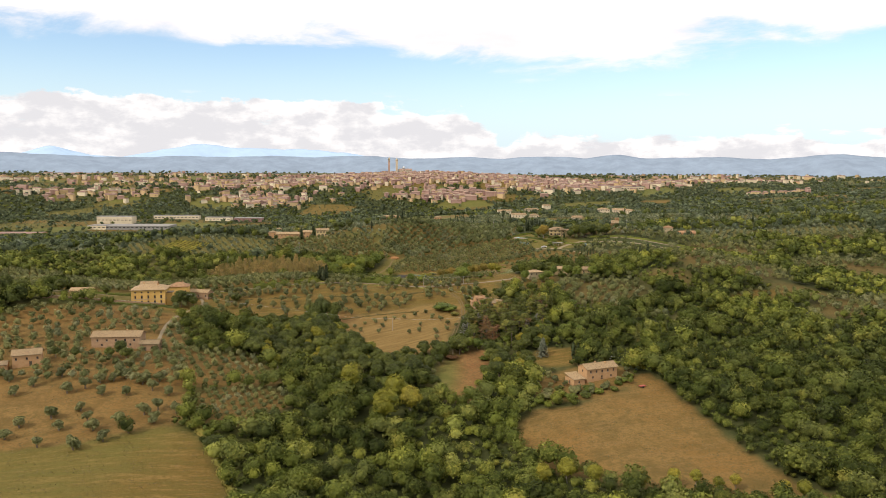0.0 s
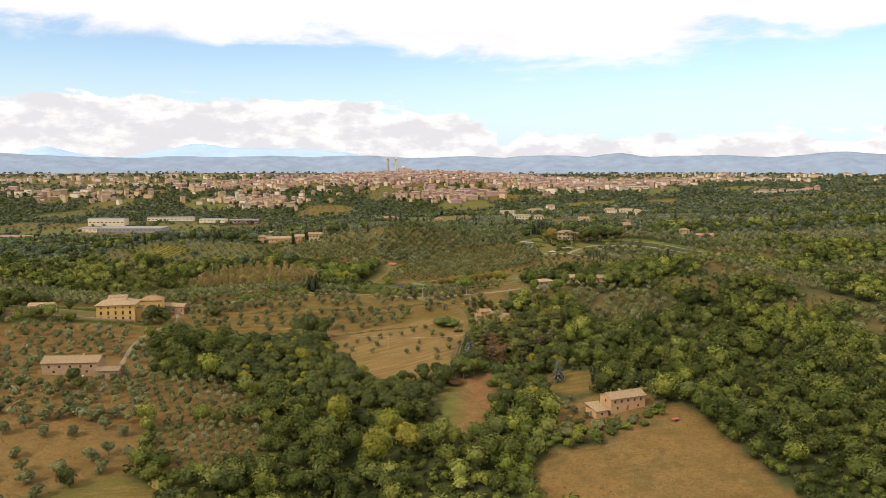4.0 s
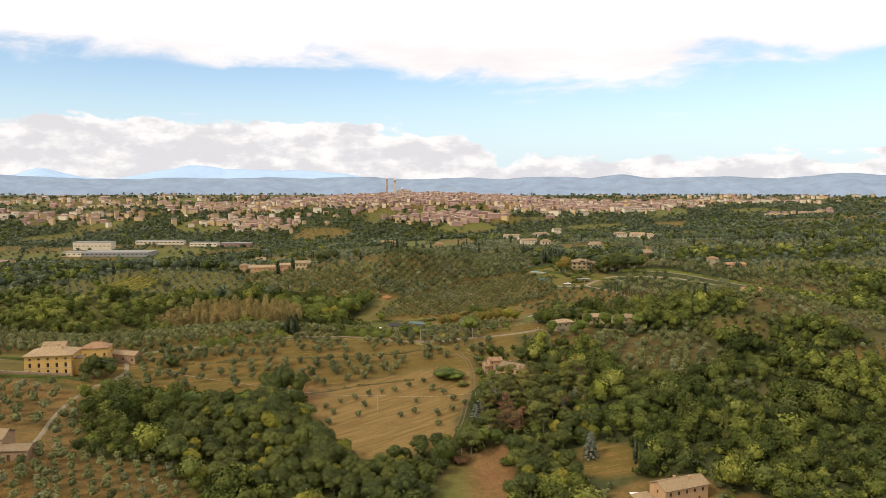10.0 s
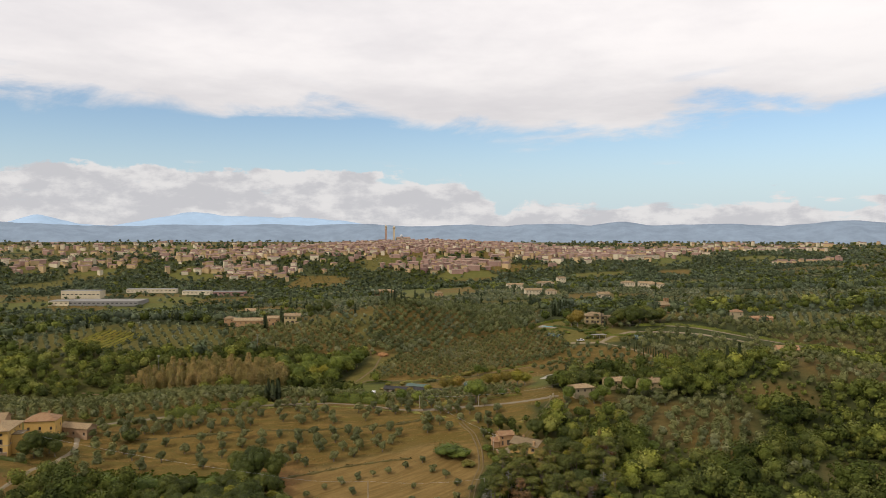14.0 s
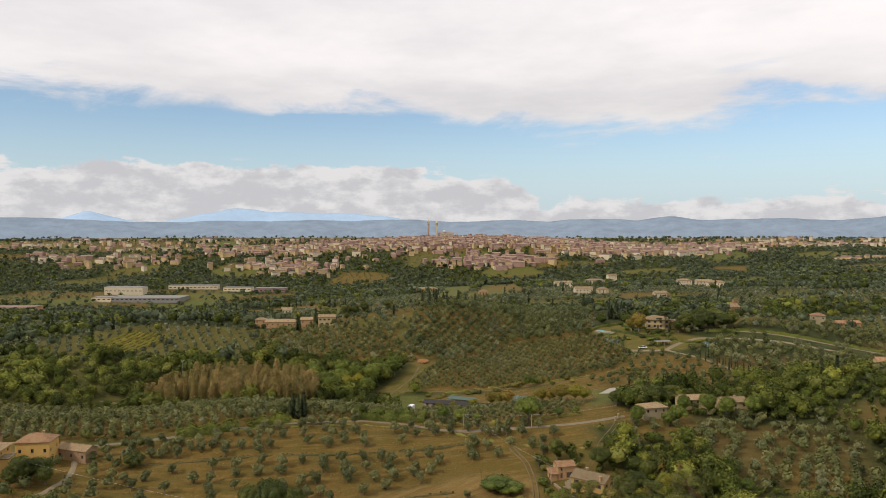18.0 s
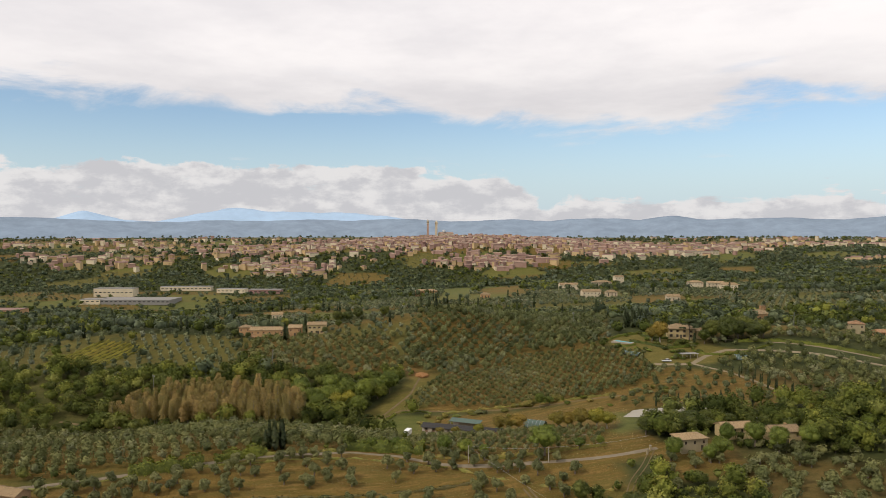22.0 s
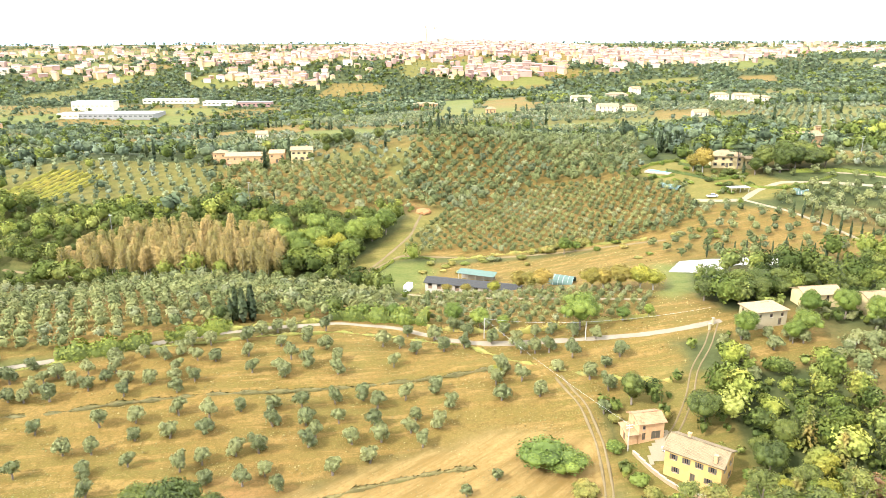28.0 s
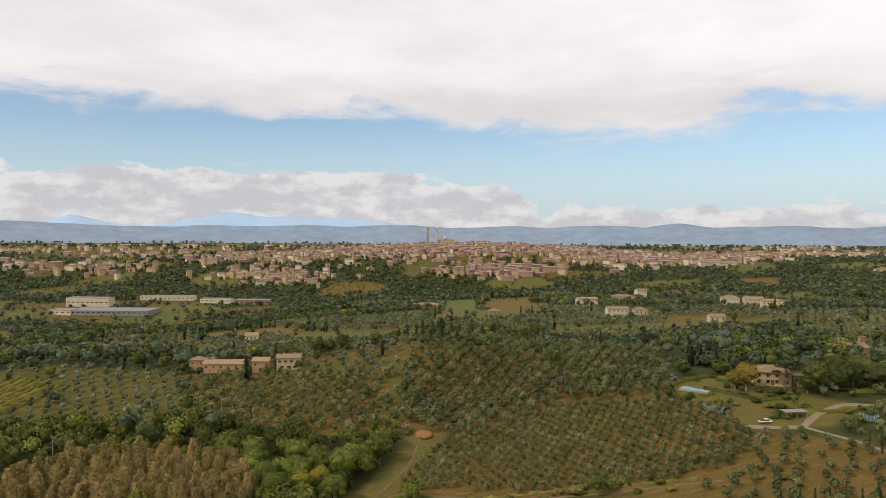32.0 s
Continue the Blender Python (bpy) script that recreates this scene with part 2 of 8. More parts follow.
def plain(name, c1, c2, rough=0.85, scale=1.5, fine=12.0, relief=0.02, metal=0.0, each=0.0):
    """Two tones mottled at two scales, with fine relief."""
    m, nt, b = shader(name)
    n1, n2 = noise_node(nt, scale), noise_node(nt, fine, 6, 0.65)
    c = blend(nt, span(nt, n1, 0.3, 0.7), c1, c2)
    c = blend(nt, span(nt, n2, 0.3, 0.75, 0.0, 0.35), c, tuple(0.55 * v for v in c1))
    if each:
        r = nt.nodes.new("ShaderNodeObjectInfo").outputs["Random"]
        hsv = nt.nodes.new("ShaderNodeHueSaturation")
        nt.links.new(span(nt, r, 0, 1, 1 - each, 1 + each), hsv.inputs["Value"])
        nt.links.new(span(nt, r, 0, 1, 0.5 - each * 0.06, 0.5 + each * 0.06), hsv.inputs["Hue"])
        nt.links.new(c, hsv.inputs["Color"])
        c = hsv.outputs[0]
    nt.links.new(c, b.inputs["Base Color"])
    b.inputs["Roughness"].default_value, b.inputs["Metallic"].default_value = rough, metal
    if rough > 0.8:
        b.inputs["Specular IOR Level"].default_value = 0.12
    if relief:
        bump(nt, b, n2, 0.5, relief)
    return m


def lit_through(nt, b, colour, share=0.24):
    """Leaves pass some light from behind."""
    t, mixed = nt.nodes.new("ShaderNodeBsdfTranslucent"), nt.nodes.new("ShaderNodeMixShader")
    nt.links.new(colour, t.inputs["Color"])
    mixed.inputs[0].default_value = share
    nt.links.new(b.outputs[0], mixed.inputs[1])
    nt.links.new(t.outputs[0], mixed.inputs[2])
    nt.links.new(mixed.outputs[0], nt.nodes["Material Output"].inputs["Surface"])


def leaves(name, dark, mid, light, odd, odd_share=0.35, patch=0.09, gloss=0.55):
    """Foliage: tint by tree-sized patches, by stand and by single leaf clump."""
    m, nt, b = shader(name)
    geo = nt.nodes.new("ShaderNodeNewGeometry")
    big, stand = noise_node(nt, patch, 2, 0.4), noise_node(nt, 0.012, 3, 0.5)
    isl = geo.outputs["Random Per Island"]
    c = blend(nt, span(nt, big, 0.32, 0.68), dark, mid)
    c = blend(nt, span(nt, isl, 0.5, 1.0, 0.0, 0.6), c, light)
    c = blend(nt, span(nt, isl, 0.0, 0.38, 0.4, 0.0), c, tuple(0.6 * v for v in dark))
    info = nt.nodes.new("ShaderNodeObjectInfo").outputs["Random"]
    o = node(nt, "ShaderNodeMath")
    o.operation = "ADD"
    nt.links.new(noise_node(nt, patch * 1.7, 1, 0.3), o.inputs[0])
    nt.links.new(span(nt, stand, 0.3, 0.7, -0.12, 0.12), o.inputs[1])
    c = blend(nt, span(nt, o.outputs[0], 0.72 - odd_share * 0.3, 0.80, 0.0, 0.85), c, odd)
    hsv = nt.nodes.new("ShaderNodeHueSaturation")
    nt.links.new(span(nt, info, 0, 1, 0.74, 1.28), hsv.inputs["Value"])
    nt.links.new(span(nt, info, 0, 1, 0.512, 0.484), hsv.inputs["Hue"])
    nt.links.new(c, hsv.inputs["Color"])
    nt.links.new(hsv.outputs[0], b.inputs["Base Color"])
    b.inputs["Roughness"].default_value = gloss
    lit_through(nt, b, hsv.outputs[0])
    b.inputs["Specular IOR Level"].default_value = 0.25
    return m


def canopy_leaves(name, dark, mid, light, odd, odd_share=0.35, patch=0.09, grain=1.0, rise=0.45, vary=0.28):
    """Foliage seen as one mass: leaf clumps as grain and relief, their sunlit and shaded parts painted in, tint by tree
    and by stand.
    """
    m, nt, b = shader(name)
    big, stand_ = noise_node(nt, patch, 2, 0.4), noise_node(nt, 0.012, 3, 0.5)
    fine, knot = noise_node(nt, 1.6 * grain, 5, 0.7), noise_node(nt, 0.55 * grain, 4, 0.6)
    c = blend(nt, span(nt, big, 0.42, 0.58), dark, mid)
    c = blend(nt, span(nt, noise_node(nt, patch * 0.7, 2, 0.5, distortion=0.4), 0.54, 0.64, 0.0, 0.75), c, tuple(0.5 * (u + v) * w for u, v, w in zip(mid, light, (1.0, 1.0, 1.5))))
    # noise paints sunlit clumps and the shaded gaps between them into the colour
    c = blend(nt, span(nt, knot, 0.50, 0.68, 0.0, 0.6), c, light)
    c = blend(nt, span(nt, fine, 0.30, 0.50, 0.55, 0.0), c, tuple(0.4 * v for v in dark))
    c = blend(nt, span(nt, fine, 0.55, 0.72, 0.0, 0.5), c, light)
    isl = nt.nodes.new("ShaderNodeNewGeometry").outputs["Random Per Island"]
    own = nt.nodes.new("ShaderNodeAttribute")
    own.attribute_name = "tint"
    hsv, leaf = nt.nodes.new("ShaderNodeHueSaturation"), nt.nodes.new("ShaderNodeHueSaturation")
    nt.links.new(span(nt, own.outputs["Fac"], 0, 1, 1 - 1.5 * vary, 1 + 1.5 * vary), hsv.inputs["Value"])
    nt.links.new(span(nt, own.outputs["Fac"], 0, 1, 0.515, 0.482), hsv.inputs["Hue"])
    nt.links.new(span(nt, isl, 0, 1, 1 - 0.6 * vary, 1 + 0.6 * vary), leaf.inputs["Value"])
    o = node(nt, "ShaderNodeMath")
    o.operation = "ADD"
    nt.links.new(noise_node(nt, patch * 1.7, 1, 0.3), o.inputs[0])
    nt.links.new(span(nt, stand_, 0.3, 0.7, -0.12, 0.12), o.inputs[1])
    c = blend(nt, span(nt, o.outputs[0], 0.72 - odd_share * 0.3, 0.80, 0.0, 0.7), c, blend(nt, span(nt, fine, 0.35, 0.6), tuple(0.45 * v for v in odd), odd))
    nt.links.new(c, leaf.inputs["Color"])
    nt.links.new(leaf.outputs[0], hsv.inputs["Color"])
    nt.links.new(hsv.outputs[0], b.inputs["Base Color"])
    b.inputs["Roughness"].default_value = 0.75
    b.inputs["Specular IOR Level"].default_value = 0.15
    lit_through(nt, b, hsv.outputs[0])
    s = node(nt, "ShaderNodeMath")
    s.operation = "ADD"
    nt.links.new(fine, s.inputs[0])
    nt.links.new(knot, s.inputs[1])
    bump(nt, b, s.outputs[0], 0.25, rise / grain)
    return m


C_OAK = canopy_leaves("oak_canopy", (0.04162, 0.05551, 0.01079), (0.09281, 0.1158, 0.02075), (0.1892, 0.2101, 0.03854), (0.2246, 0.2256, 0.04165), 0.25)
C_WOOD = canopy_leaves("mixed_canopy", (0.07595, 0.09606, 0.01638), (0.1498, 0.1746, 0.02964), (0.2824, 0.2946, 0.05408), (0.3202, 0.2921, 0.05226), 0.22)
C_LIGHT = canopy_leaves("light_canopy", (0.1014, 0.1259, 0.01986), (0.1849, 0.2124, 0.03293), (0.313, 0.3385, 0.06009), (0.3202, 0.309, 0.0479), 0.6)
# far woods: the pale blue haze of distance is put into the leaf colour
C_FAR_HAZED = canopy_leaves("hazed_far_canopy", (0.05723, 0.07554, 0.03891), (0.1083, 0.1346, 0.06603), (0.1791, 0.2127, 0.1027), (0.2161, 0.2369, 0.09061), 0.35, 0.05, 0.5, 0.45, 0.22)
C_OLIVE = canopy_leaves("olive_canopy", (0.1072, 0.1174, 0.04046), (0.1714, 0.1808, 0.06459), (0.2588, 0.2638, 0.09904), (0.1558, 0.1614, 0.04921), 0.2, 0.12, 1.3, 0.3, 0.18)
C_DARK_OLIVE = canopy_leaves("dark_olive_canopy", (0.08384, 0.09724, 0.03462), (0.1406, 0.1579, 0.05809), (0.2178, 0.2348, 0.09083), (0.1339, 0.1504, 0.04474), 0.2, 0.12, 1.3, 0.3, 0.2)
# grey-green olives, with the haze of distance mixed into their colour
C_GROVE_HAZED = canopy_leaves("hazed_grove_canopy", (0.1056, 0.1214, 0.05962), (0.17, 0.1902, 0.09306), (0.2443, 0.264, 0.1298), (0.1902, 0.1997, 0.08006), 0.2, 0.05, 0.5, 0.4, 0.2)

M_OAK = leaves("oak_leaves", (0.04728, 0.06067, 0.01129), (0.09837, 0.1191, 0.0214), (0.1831, 0.2027, 0.0391), (0.1588, 0.1731, 0.03332), 0.15)
M_OLIVE = leaves("olive_leaves", (0.1115, 0.1199, 0.04172), (0.1733, 0.1808, 0.06459), (0.2588, 0.2628, 0.09904), (0.1669, 0.1677, 0.05194), 0.1, 0.12, 0.5)
M_YELLOW = leaves("yellowing_leaves", (0.1534, 0.1534, 0.01757), (0.2837, 0.2627, 0.02708), (0.4317, 0.3749, 0.0488), (0.1477, 0.1704, 0.02928), 0.3)
M_POPLAR = leaves("poplar_leaves", (0.216, 0.164, 0.0496), (0.3145, 0.238, 0.07225), (0.4465, 0.342, 0.114), (0.204, 0.1997, 0.051), 0.3)
M_PINE = leaves("pine_needles", (0.07481, 0.084, 0.016), (0.1413, 0.1513, 0.02803), (0.2392, 0.2422, 0.05345), (0.234, 0.171, 0.0405), 0.35, 0.12)
M_RUST = leaves("dry_needles", (0.152, 0.084, 0.032), (0.208, 0.116, 0.0448), (0.272, 0.16, 0.064), (0.12, 0.112, 0.032), 0.4, 0.2)
M_CYPRESS = leaves("cypress_leaves", (0.0322, 0.046, 0.0161), (0.05175, 0.069, 0.023), (0.0828, 0.1035, 0.0322), (0.069, 0.08625, 0.023), 0.1)
M_BLUE = leaves("blue_spruce_needles", (0.0938, 0.109, 0.0694), (0.166, 0.179, 0.119), (0.25, 0.258, 0.179), (0.146, 0.159, 0.0992), 0.1)
M_HEDGE = leaves("hedge_leaves", (0.06097, 0.08003, 0.01117), (0.1198, 0.1474, 0.01851), (0.2298, 0.2506, 0.0338), (0.1868, 0.1966, 0.03266), 0.2)
M_BRAMBLE = leaves("bramble_leaves", (0.1194, 0.1194, 0.02245), (0.1967, 0.1896, 0.03592), (0.309, 0.2809, 0.06173), (0.3371, 0.2668, 0.06734), 0.6, 0.2)
M_VINE = leaves("vine_leaves", (0.2258, 0.2109, 0.03632), (0.3791, 0.3248, 0.04841), (0.492, 0.4228, 0.07265), (0.2822, 0.2109, 0.04841), 0.3)
M_FRESH = leaves("fresh_green_leaves", (0.08135, 0.112, 0.01638), (0.1498, 0.1887, 0.02798), (0.2495, 0.2907, 0.04868), (0.1814, 0.2134, 0.03658), 0.2)
M_TUFT = leaves("dry_grass", (0.1248, 0.096, 0.0288), (0.192, 0.1488, 0.048), (0.288, 0.2256, 0.0864), (0.1152, 0.12, 0.0288), 0.6, 0.25)
M_BANK = leaves("bank_grass", (0.06125, 0.06125, 0.01632), (0.09389, 0.08563, 0.02448), (0.1344, 0.1142, 0.03667), (0.1229, 0.09792, 0.03264), 0.5, 0.25)
M_WEED = leaves("brown_weeds", (0.0624, 0.0528, 0.01632), (0.1104, 0.0864, 0.0288), (0.1776, 0.1344, 0.048), (0.072, 0.0816, 0.0192), 0.6, 0.25)
M_GOLD = leaves("golden_leaves", (0.1846, 0.1392, 0.0244), (0.2698, 0.2059, 0.03416), (0.3692, 0.284, 0.0549), (0.1704, 0.1704, 0.0366), 0.3)
M_BARK = plain("bark", (0.13, 0.10, 0.075), (0.20, 0.165, 0.13), 0.9, 1.0, 9.0, 0.03)
M_PALEBARK = plain("pale_bark", (0.21, 0.189, 0.154), (0.294, 0.266, 0.224), 0.9, 1.0, 9.0, 0.02)
M_DEADWOOD = plain("silver_dead_wood", (0.2232, 0.2108, 0.186), (0.2976, 0.2852, 0.2604), 0.9, 1.0, 9.0, 0.01)


def tiled_roof(name, c1, c2, c3):
    """Clay pan tiles: courses up the slope, each weathered for itself."""
    m, nt, b = shader(name)
    uv = nt.nodes.new("ShaderNodeUVMap").outputs["UV"]
    brick = nt.nodes.new("ShaderNodeTexBrick")
    brick.offset = 0.0
    for k, v in (("Scale", 1.0), ("Mortar Size", 0.035), ("Brick Width", 0.24), ("Row Height", 0.38), ("Bias", 0.0)):
        brick.inputs[k].default_value = v
    brick.inputs["Color1"].default_value, brick.inputs["Color2"].default_value = (*c1, 1), (*c2, 1)
    brick.inputs["Mortar"].default_value = (*[0.45 * v for v in c1], 1)
    nt.links.new(uv, brick.inputs["Vector"])
    c = blend(nt, span(nt, noise_node(nt, 0.6, 5, 0.6), 0.38, 0.68), brick.outputs["Color"], c3)
    c = blend(nt, span(nt, noise_node(nt, 5.0, 5, 0.7), 0.45, 0.75, 0, 0.5), c, tuple(0.5 * v for v in c3))
    info = nt.nodes.new("ShaderNodeObjectInfo").outputs["Random"]
    hsv = nt.nodes.new("ShaderNodeHueSaturation")
    nt.links.new(span(nt, info, 0, 1, 0.82, 1.15), hsv.inputs["Value"])
    nt.links.new(c, hsv.inputs["Color"])
    nt.links.new(hsv.outputs[0], b.inputs["Base Color"])
    b.inputs["Roughness"].default_value = 0.9
    wave = node(nt, "ShaderNodeTexWave", Scale=1.31)
    nt.links.new(uv, wave.inputs["Vector"])
    bump(nt, b, wave.outputs["Fac"], 0.7, 0.08)
    return m


M_TILE = tiled_roof("old_clay_tiles", (0.318, 0.2078, 0.0999), (0.3816, 0.2626, 0.1317), (0.2862, 0.2038, 0.1051))
M_TILE_GREY = tiled_roof("lichen_grey_tiles", (0.1993, 0.1348, 0.0663), (0.2332, 0.1631, 0.08288), (0.1908, 0.1411, 0.074))
M_TILE_RED = tiled_roof("red_clay_tiles", (0.3169, 0.1568, 0.06793), (0.3604, 0.1931, 0.08584), (0.3169, 0.1931, 0.09546))
M_YPLASTER = plain("yellow_plaster", (0.5212, 0.3195, 0.09247), (0.5885, 0.3867, 0.1346), 0.9, 0.25, 3.0, 0.01)
M_YELLOW_WALL = plain("bright_yellow_plaster", (0.4154, 0.2621, 0.08703), (0.4747, 0.3115, 0.1167), 0.9, 0.3, 3.0, 0.01)
M_STONE_WALL = plain("brown_stone_wall", (0.29, 0.185, 0.105), (0.37, 0.25, 0.15), 0.95, 0.8, 4.0, 0.04)
M_BRICK_WALL = plain("orange_brick_wall", (0.40, 0.235, 0.115), (0.47, 0.30, 0.155), 0.95, 0.7, 4.0, 0.03)
M_CREAM = plain("cream_plaster", (0.4383, 0.3327, 0.1643), (0.5095, 0.3955, 0.2063), 0.9, 0.3, 3.0, 0.01)
M_WHITE = plain("white_plaster", (0.3108, 0.2556, 0.1521), (0.3506, 0.2922, 0.1796), 0.9, 0.3, 3.0, 0.01)
M_PINK = plain("pink_brick", (0.2924, 0.1763, 0.1419), (0.3612, 0.2322, 0.1892), 0.95, 0.05, 0.6, 0.0, each=0.3)
M_OCHRE = plain("ochre_plaster", (0.4515, 0.3096, 0.1608), (0.5237, 0.387, 0.212), 0.95, 0.05, 0.6, 0.0, each=0.2)
M_PALE = plain("pale_plaster", (0.539, 0.4468, 0.3095), (0.6211, 0.5359, 0.3807), 0.95, 0.05, 0.6, 0.0, each=0.12)
M_TOWNROOF = plain("town_roof_tiles", (0.225, 0.147, 0.115), (0.29, 0.195, 0.155), 0.95, 0.03, 0.5, 0.0, each=0.25)
M_FRAME = plain("painted_wood", (0.16, 0.10, 0.06), (0.20, 0.13, 0.08), 0.6)
M_SHUTTER = plain("dark_shutter_paint", (0.07, 0.06, 0.04), (0.10, 0.085, 0.055), 0.6)
M_TRIM = plain("pale_stone_trim", (0.2988, 0.2576, 0.1958), (0.34, 0.2988, 0.237), 0.85)
M_METAL = plain("galvanised_steel", (0.42, 0.43, 0.43), (0.52, 0.53, 0.52), 0.4, 1.5, 12, 0.005, 0.7)
M_POLE = plain("weathered_pole_wood", (0.32, 0.28, 0.22), (0.42, 0.37, 0.30), 0.9)
M_CONCRETE = plain("concrete", (0.221, 0.211, 0.192), (0.264, 0.254, 0.23), 0.9)
M_GREYROOF = plain("grey_sheet_roof", (0.036, 0.0348, 0.0336), (0.057, 0.054, 0.051), 0.95)
M_GREENROOF = plain("green_sheet_roof", (0.08, 0.121, 0.1), (0.112, 0.147, 0.124), 0.9)
M_CARPAINT = plain("white_car_paint", (0.80, 0.80, 0.79), (0.83, 0.83, 0.82), 0.25, 1, 8, 0.0)
M_TYRE = plain("tyre_rubber", (0.02, 0.02, 0.02), (0.035, 0.035, 0.035), 0.85)
M_CANVAS = plain("white_canvas", (0.78, 0.77, 0.73), (0.82, 0.81, 0.78), 0.8)
M_GRAVEL = plain("pale_gravel", (0.1999, 0.1612, 0.1009), (0.2521, 0.2037, 0.1332), 0.95, 0.15, 2.5, 0.02)
M_SAND = plain("riding_sand", (0.3312, 0.3064, 0.2505), (0.3602, 0.3364, 0.2857), 0.95, 0.1, 2.0, 0.01)
M_LANE = plain("worn_asphalt", (0.175, 0.142, 0.098), (0.225, 0.188, 0.132), 0.95, 0.2, 3.0, 0.01)
M_TRACK = plain("trodden_earth", (0.1262, 0.0918, 0.04437), (0.1683, 0.1262, 0.06502), 0.95, 0.25, 2.5, 0.02)
M_REDPAINT = plain("faded_red_paint", (0.30, 0.06, 0.04), (0.36, 0.09, 0.06), 0.7)
M_WIRE = plain("wire", (0.45, 0.45, 0.44), (0.5, 0.5, 0.49), 0.5, 1, 5, 0.0)


def make_glass():
    m, nt, b = shader("dark_window_glass")
    b.inputs["Base Color"].default_value = (0.02, 0.022, 0.025, 1)
    b.inputs["Roughness"].default_value = 0.08
    return m


M_GLASS = make_glass()


def make_pool():
    m, nt, b = shader("pool_water")
    c = blend(nt, span(nt, noise_node(nt, 0.8, 3), 0.3, 0.7), (0.16, 0.50, 0.60), (0.22, 0.58, 0.68))
    nt.links.new(c, b.inputs["Base Color"])
    b.inputs["Roughness"].default_value = 0.06
    bump(nt, b, noise_node(nt, 3.0, 3), 0.2, 0.03)
    return m


M_POOL = make_pool()


STRAW_TURN = 40


def make_ground():
    m, nt, b = shader("farm_ground")

    def attr(n):
        a = nt.nodes.new("ShaderNodeAttribute")
        a.attribute_name = n
        return a.outputs["Fac"]

    broad, mid, fine = noise_node(nt, 0.02, 5, 0.6), noise_node(nt, 0.10, 7, 0.66, distortion=0.5), noise_node(nt, 0.85, 8, 0.74)
    tuft = noise_node(nt, 0.32, 6, 0.7, distortion=0.3)
    wild = blend(nt, span(nt, mid, 0.38, 0.64), (0.05277, 0.0596, 0.01535), (0.1059, 0.09365, 0.02891))
    wild = blend(nt, span(nt, fine, 0.42, 0.66, 0, 0.7), wild, (0.03574, 0.04425, 0.01188))
    geo = nt.nodes.new("ShaderNodeNewGeometry").outputs["Position"]
    # mown strips follow the terraces
    mq = node(nt, "ShaderNodeMapping")
    mq.vector_type = "TEXTURE"
    mq.inputs["Rotation"].default_value = (0, 0, radians(11))
    mq.inputs["Scale"].default_value = (26.0, 3.0, 5.0)
    nt.links.new(geo, mq.inputs["Vector"])
    strip = noise_node(nt, 1.0, 5, 0.7, mq.outputs[0])
    dry = blend(nt, span(nt, mid, 0.38, 0.62), (0.1431, 0.08571, 0.02046), (0.09313, 0.07114, 0.01442))
    dry = blend(nt, span(nt, strip, 0.50, 0.57, 0, 0.9), dry, (0.1862, 0.1163, 0.03455))
    dry = blend(nt, span(nt, strip, 0.49, 0.42, 0, 0.9), dry, (0.1023, 0.08017, 0.01786))
    dry = blend(nt, span(nt, broad, 0.48, 0.66, 0, 0.55), dry, (0.153, 0.08885, 0.02306))
    dry = blend(nt, span(nt, tuft, 0.50, 0.66, 0, 0.6), dry, (0.09313, 0.06996, 0.0154))
    dry = blend(nt, span(nt, fine, 0.46, 0.62, 0, 0.75), dry, (0.0865, 0.05597, 0.01279))
    dry = blend(nt, span(nt, noise_node(nt, 2.6, 4, 0.6), 0.52, 0.66, 0, 0.55), dry, (0.2095, 0.1336, 0.04612))
    # cut straw lying in swathes
    mp = node(nt, "ShaderNodeMapping")
    mp.vector_type = "TEXTURE"
    mp.inputs["Rotation"].default_value = (0, 0, radians(STRAW_TURN))
    mp.inputs["Scale"].default_value = (24.0, 2.2, 5.0)
    nt.links.new(geo, mp.inputs["Vector"])
    swath = noise_node(nt, 1.0, 6, 0.7, mp.outputs[0])
    straw = blend(nt, span(nt, swath, 0.38, 0.60), (0.125, 0.08154, 0.02488), (0.2025, 0.1333, 0.04739))
    straw = blend(nt, span(nt, tuft, 0.52, 0.68, 0, 0.5), straw, (0.1533, 0.09169, 0.02577))
    straw = blend(nt, span(nt, fine, 0.48, 0.64, 0, 0.65), straw, (0.1379, 0.08154, 0.02109))
    grass = blend(nt, span(nt, mid, 0.36, 0.62), (0.08103, 0.09594, 0.0217), (0.1236, 0.121, 0.03338))
    grass = blend(nt, span(nt, fine, 0.4, 0.7, 0, 0.6), grass, (0.06236, 0.06817, 0.01578))
    soil = blend(nt, span(nt, mid, 0.38, 0.62), (0.1576, 0.07659, 0.02875), (0.2244, 0.1243, 0.04784))
    soil = blend(nt, span(nt, tuft, 0.52, 0.66, 0, 0.7), soil, (0.1001, 0.08132, 0.02494))
    soil = blend(nt, span(nt, fine, 0.45, 0.66, 0, 0.7), soil, (0.09548, 0.05934, 0.0229))
    # old pasture: brown grass with green and bare places
    past = blend(nt, span(nt, mid, 0.41, 0.57), (0.1116, 0.07496, 0.02266), (0.17, 0.1063, 0.03399))
    past = blend(nt, span(nt, broad, 0.45, 0.58, 0, 0.75), past, (0.1761, 0.09851, 0.02797))
    past = blend(nt, span(nt, strip, 0.50, 0.60, 0, 0.65), past, (0.1673, 0.1045, 0.03687))
    past = blend(nt, span(nt, tuft, 0.50, 0.64, 0, 0.55), past, (0.08192, 0.06449, 0.0183))
    past = blend(nt, span(nt, fine, 0.46, 0.64, 0, 0.6), past, (0.07844, 0.05403, 0.01743))
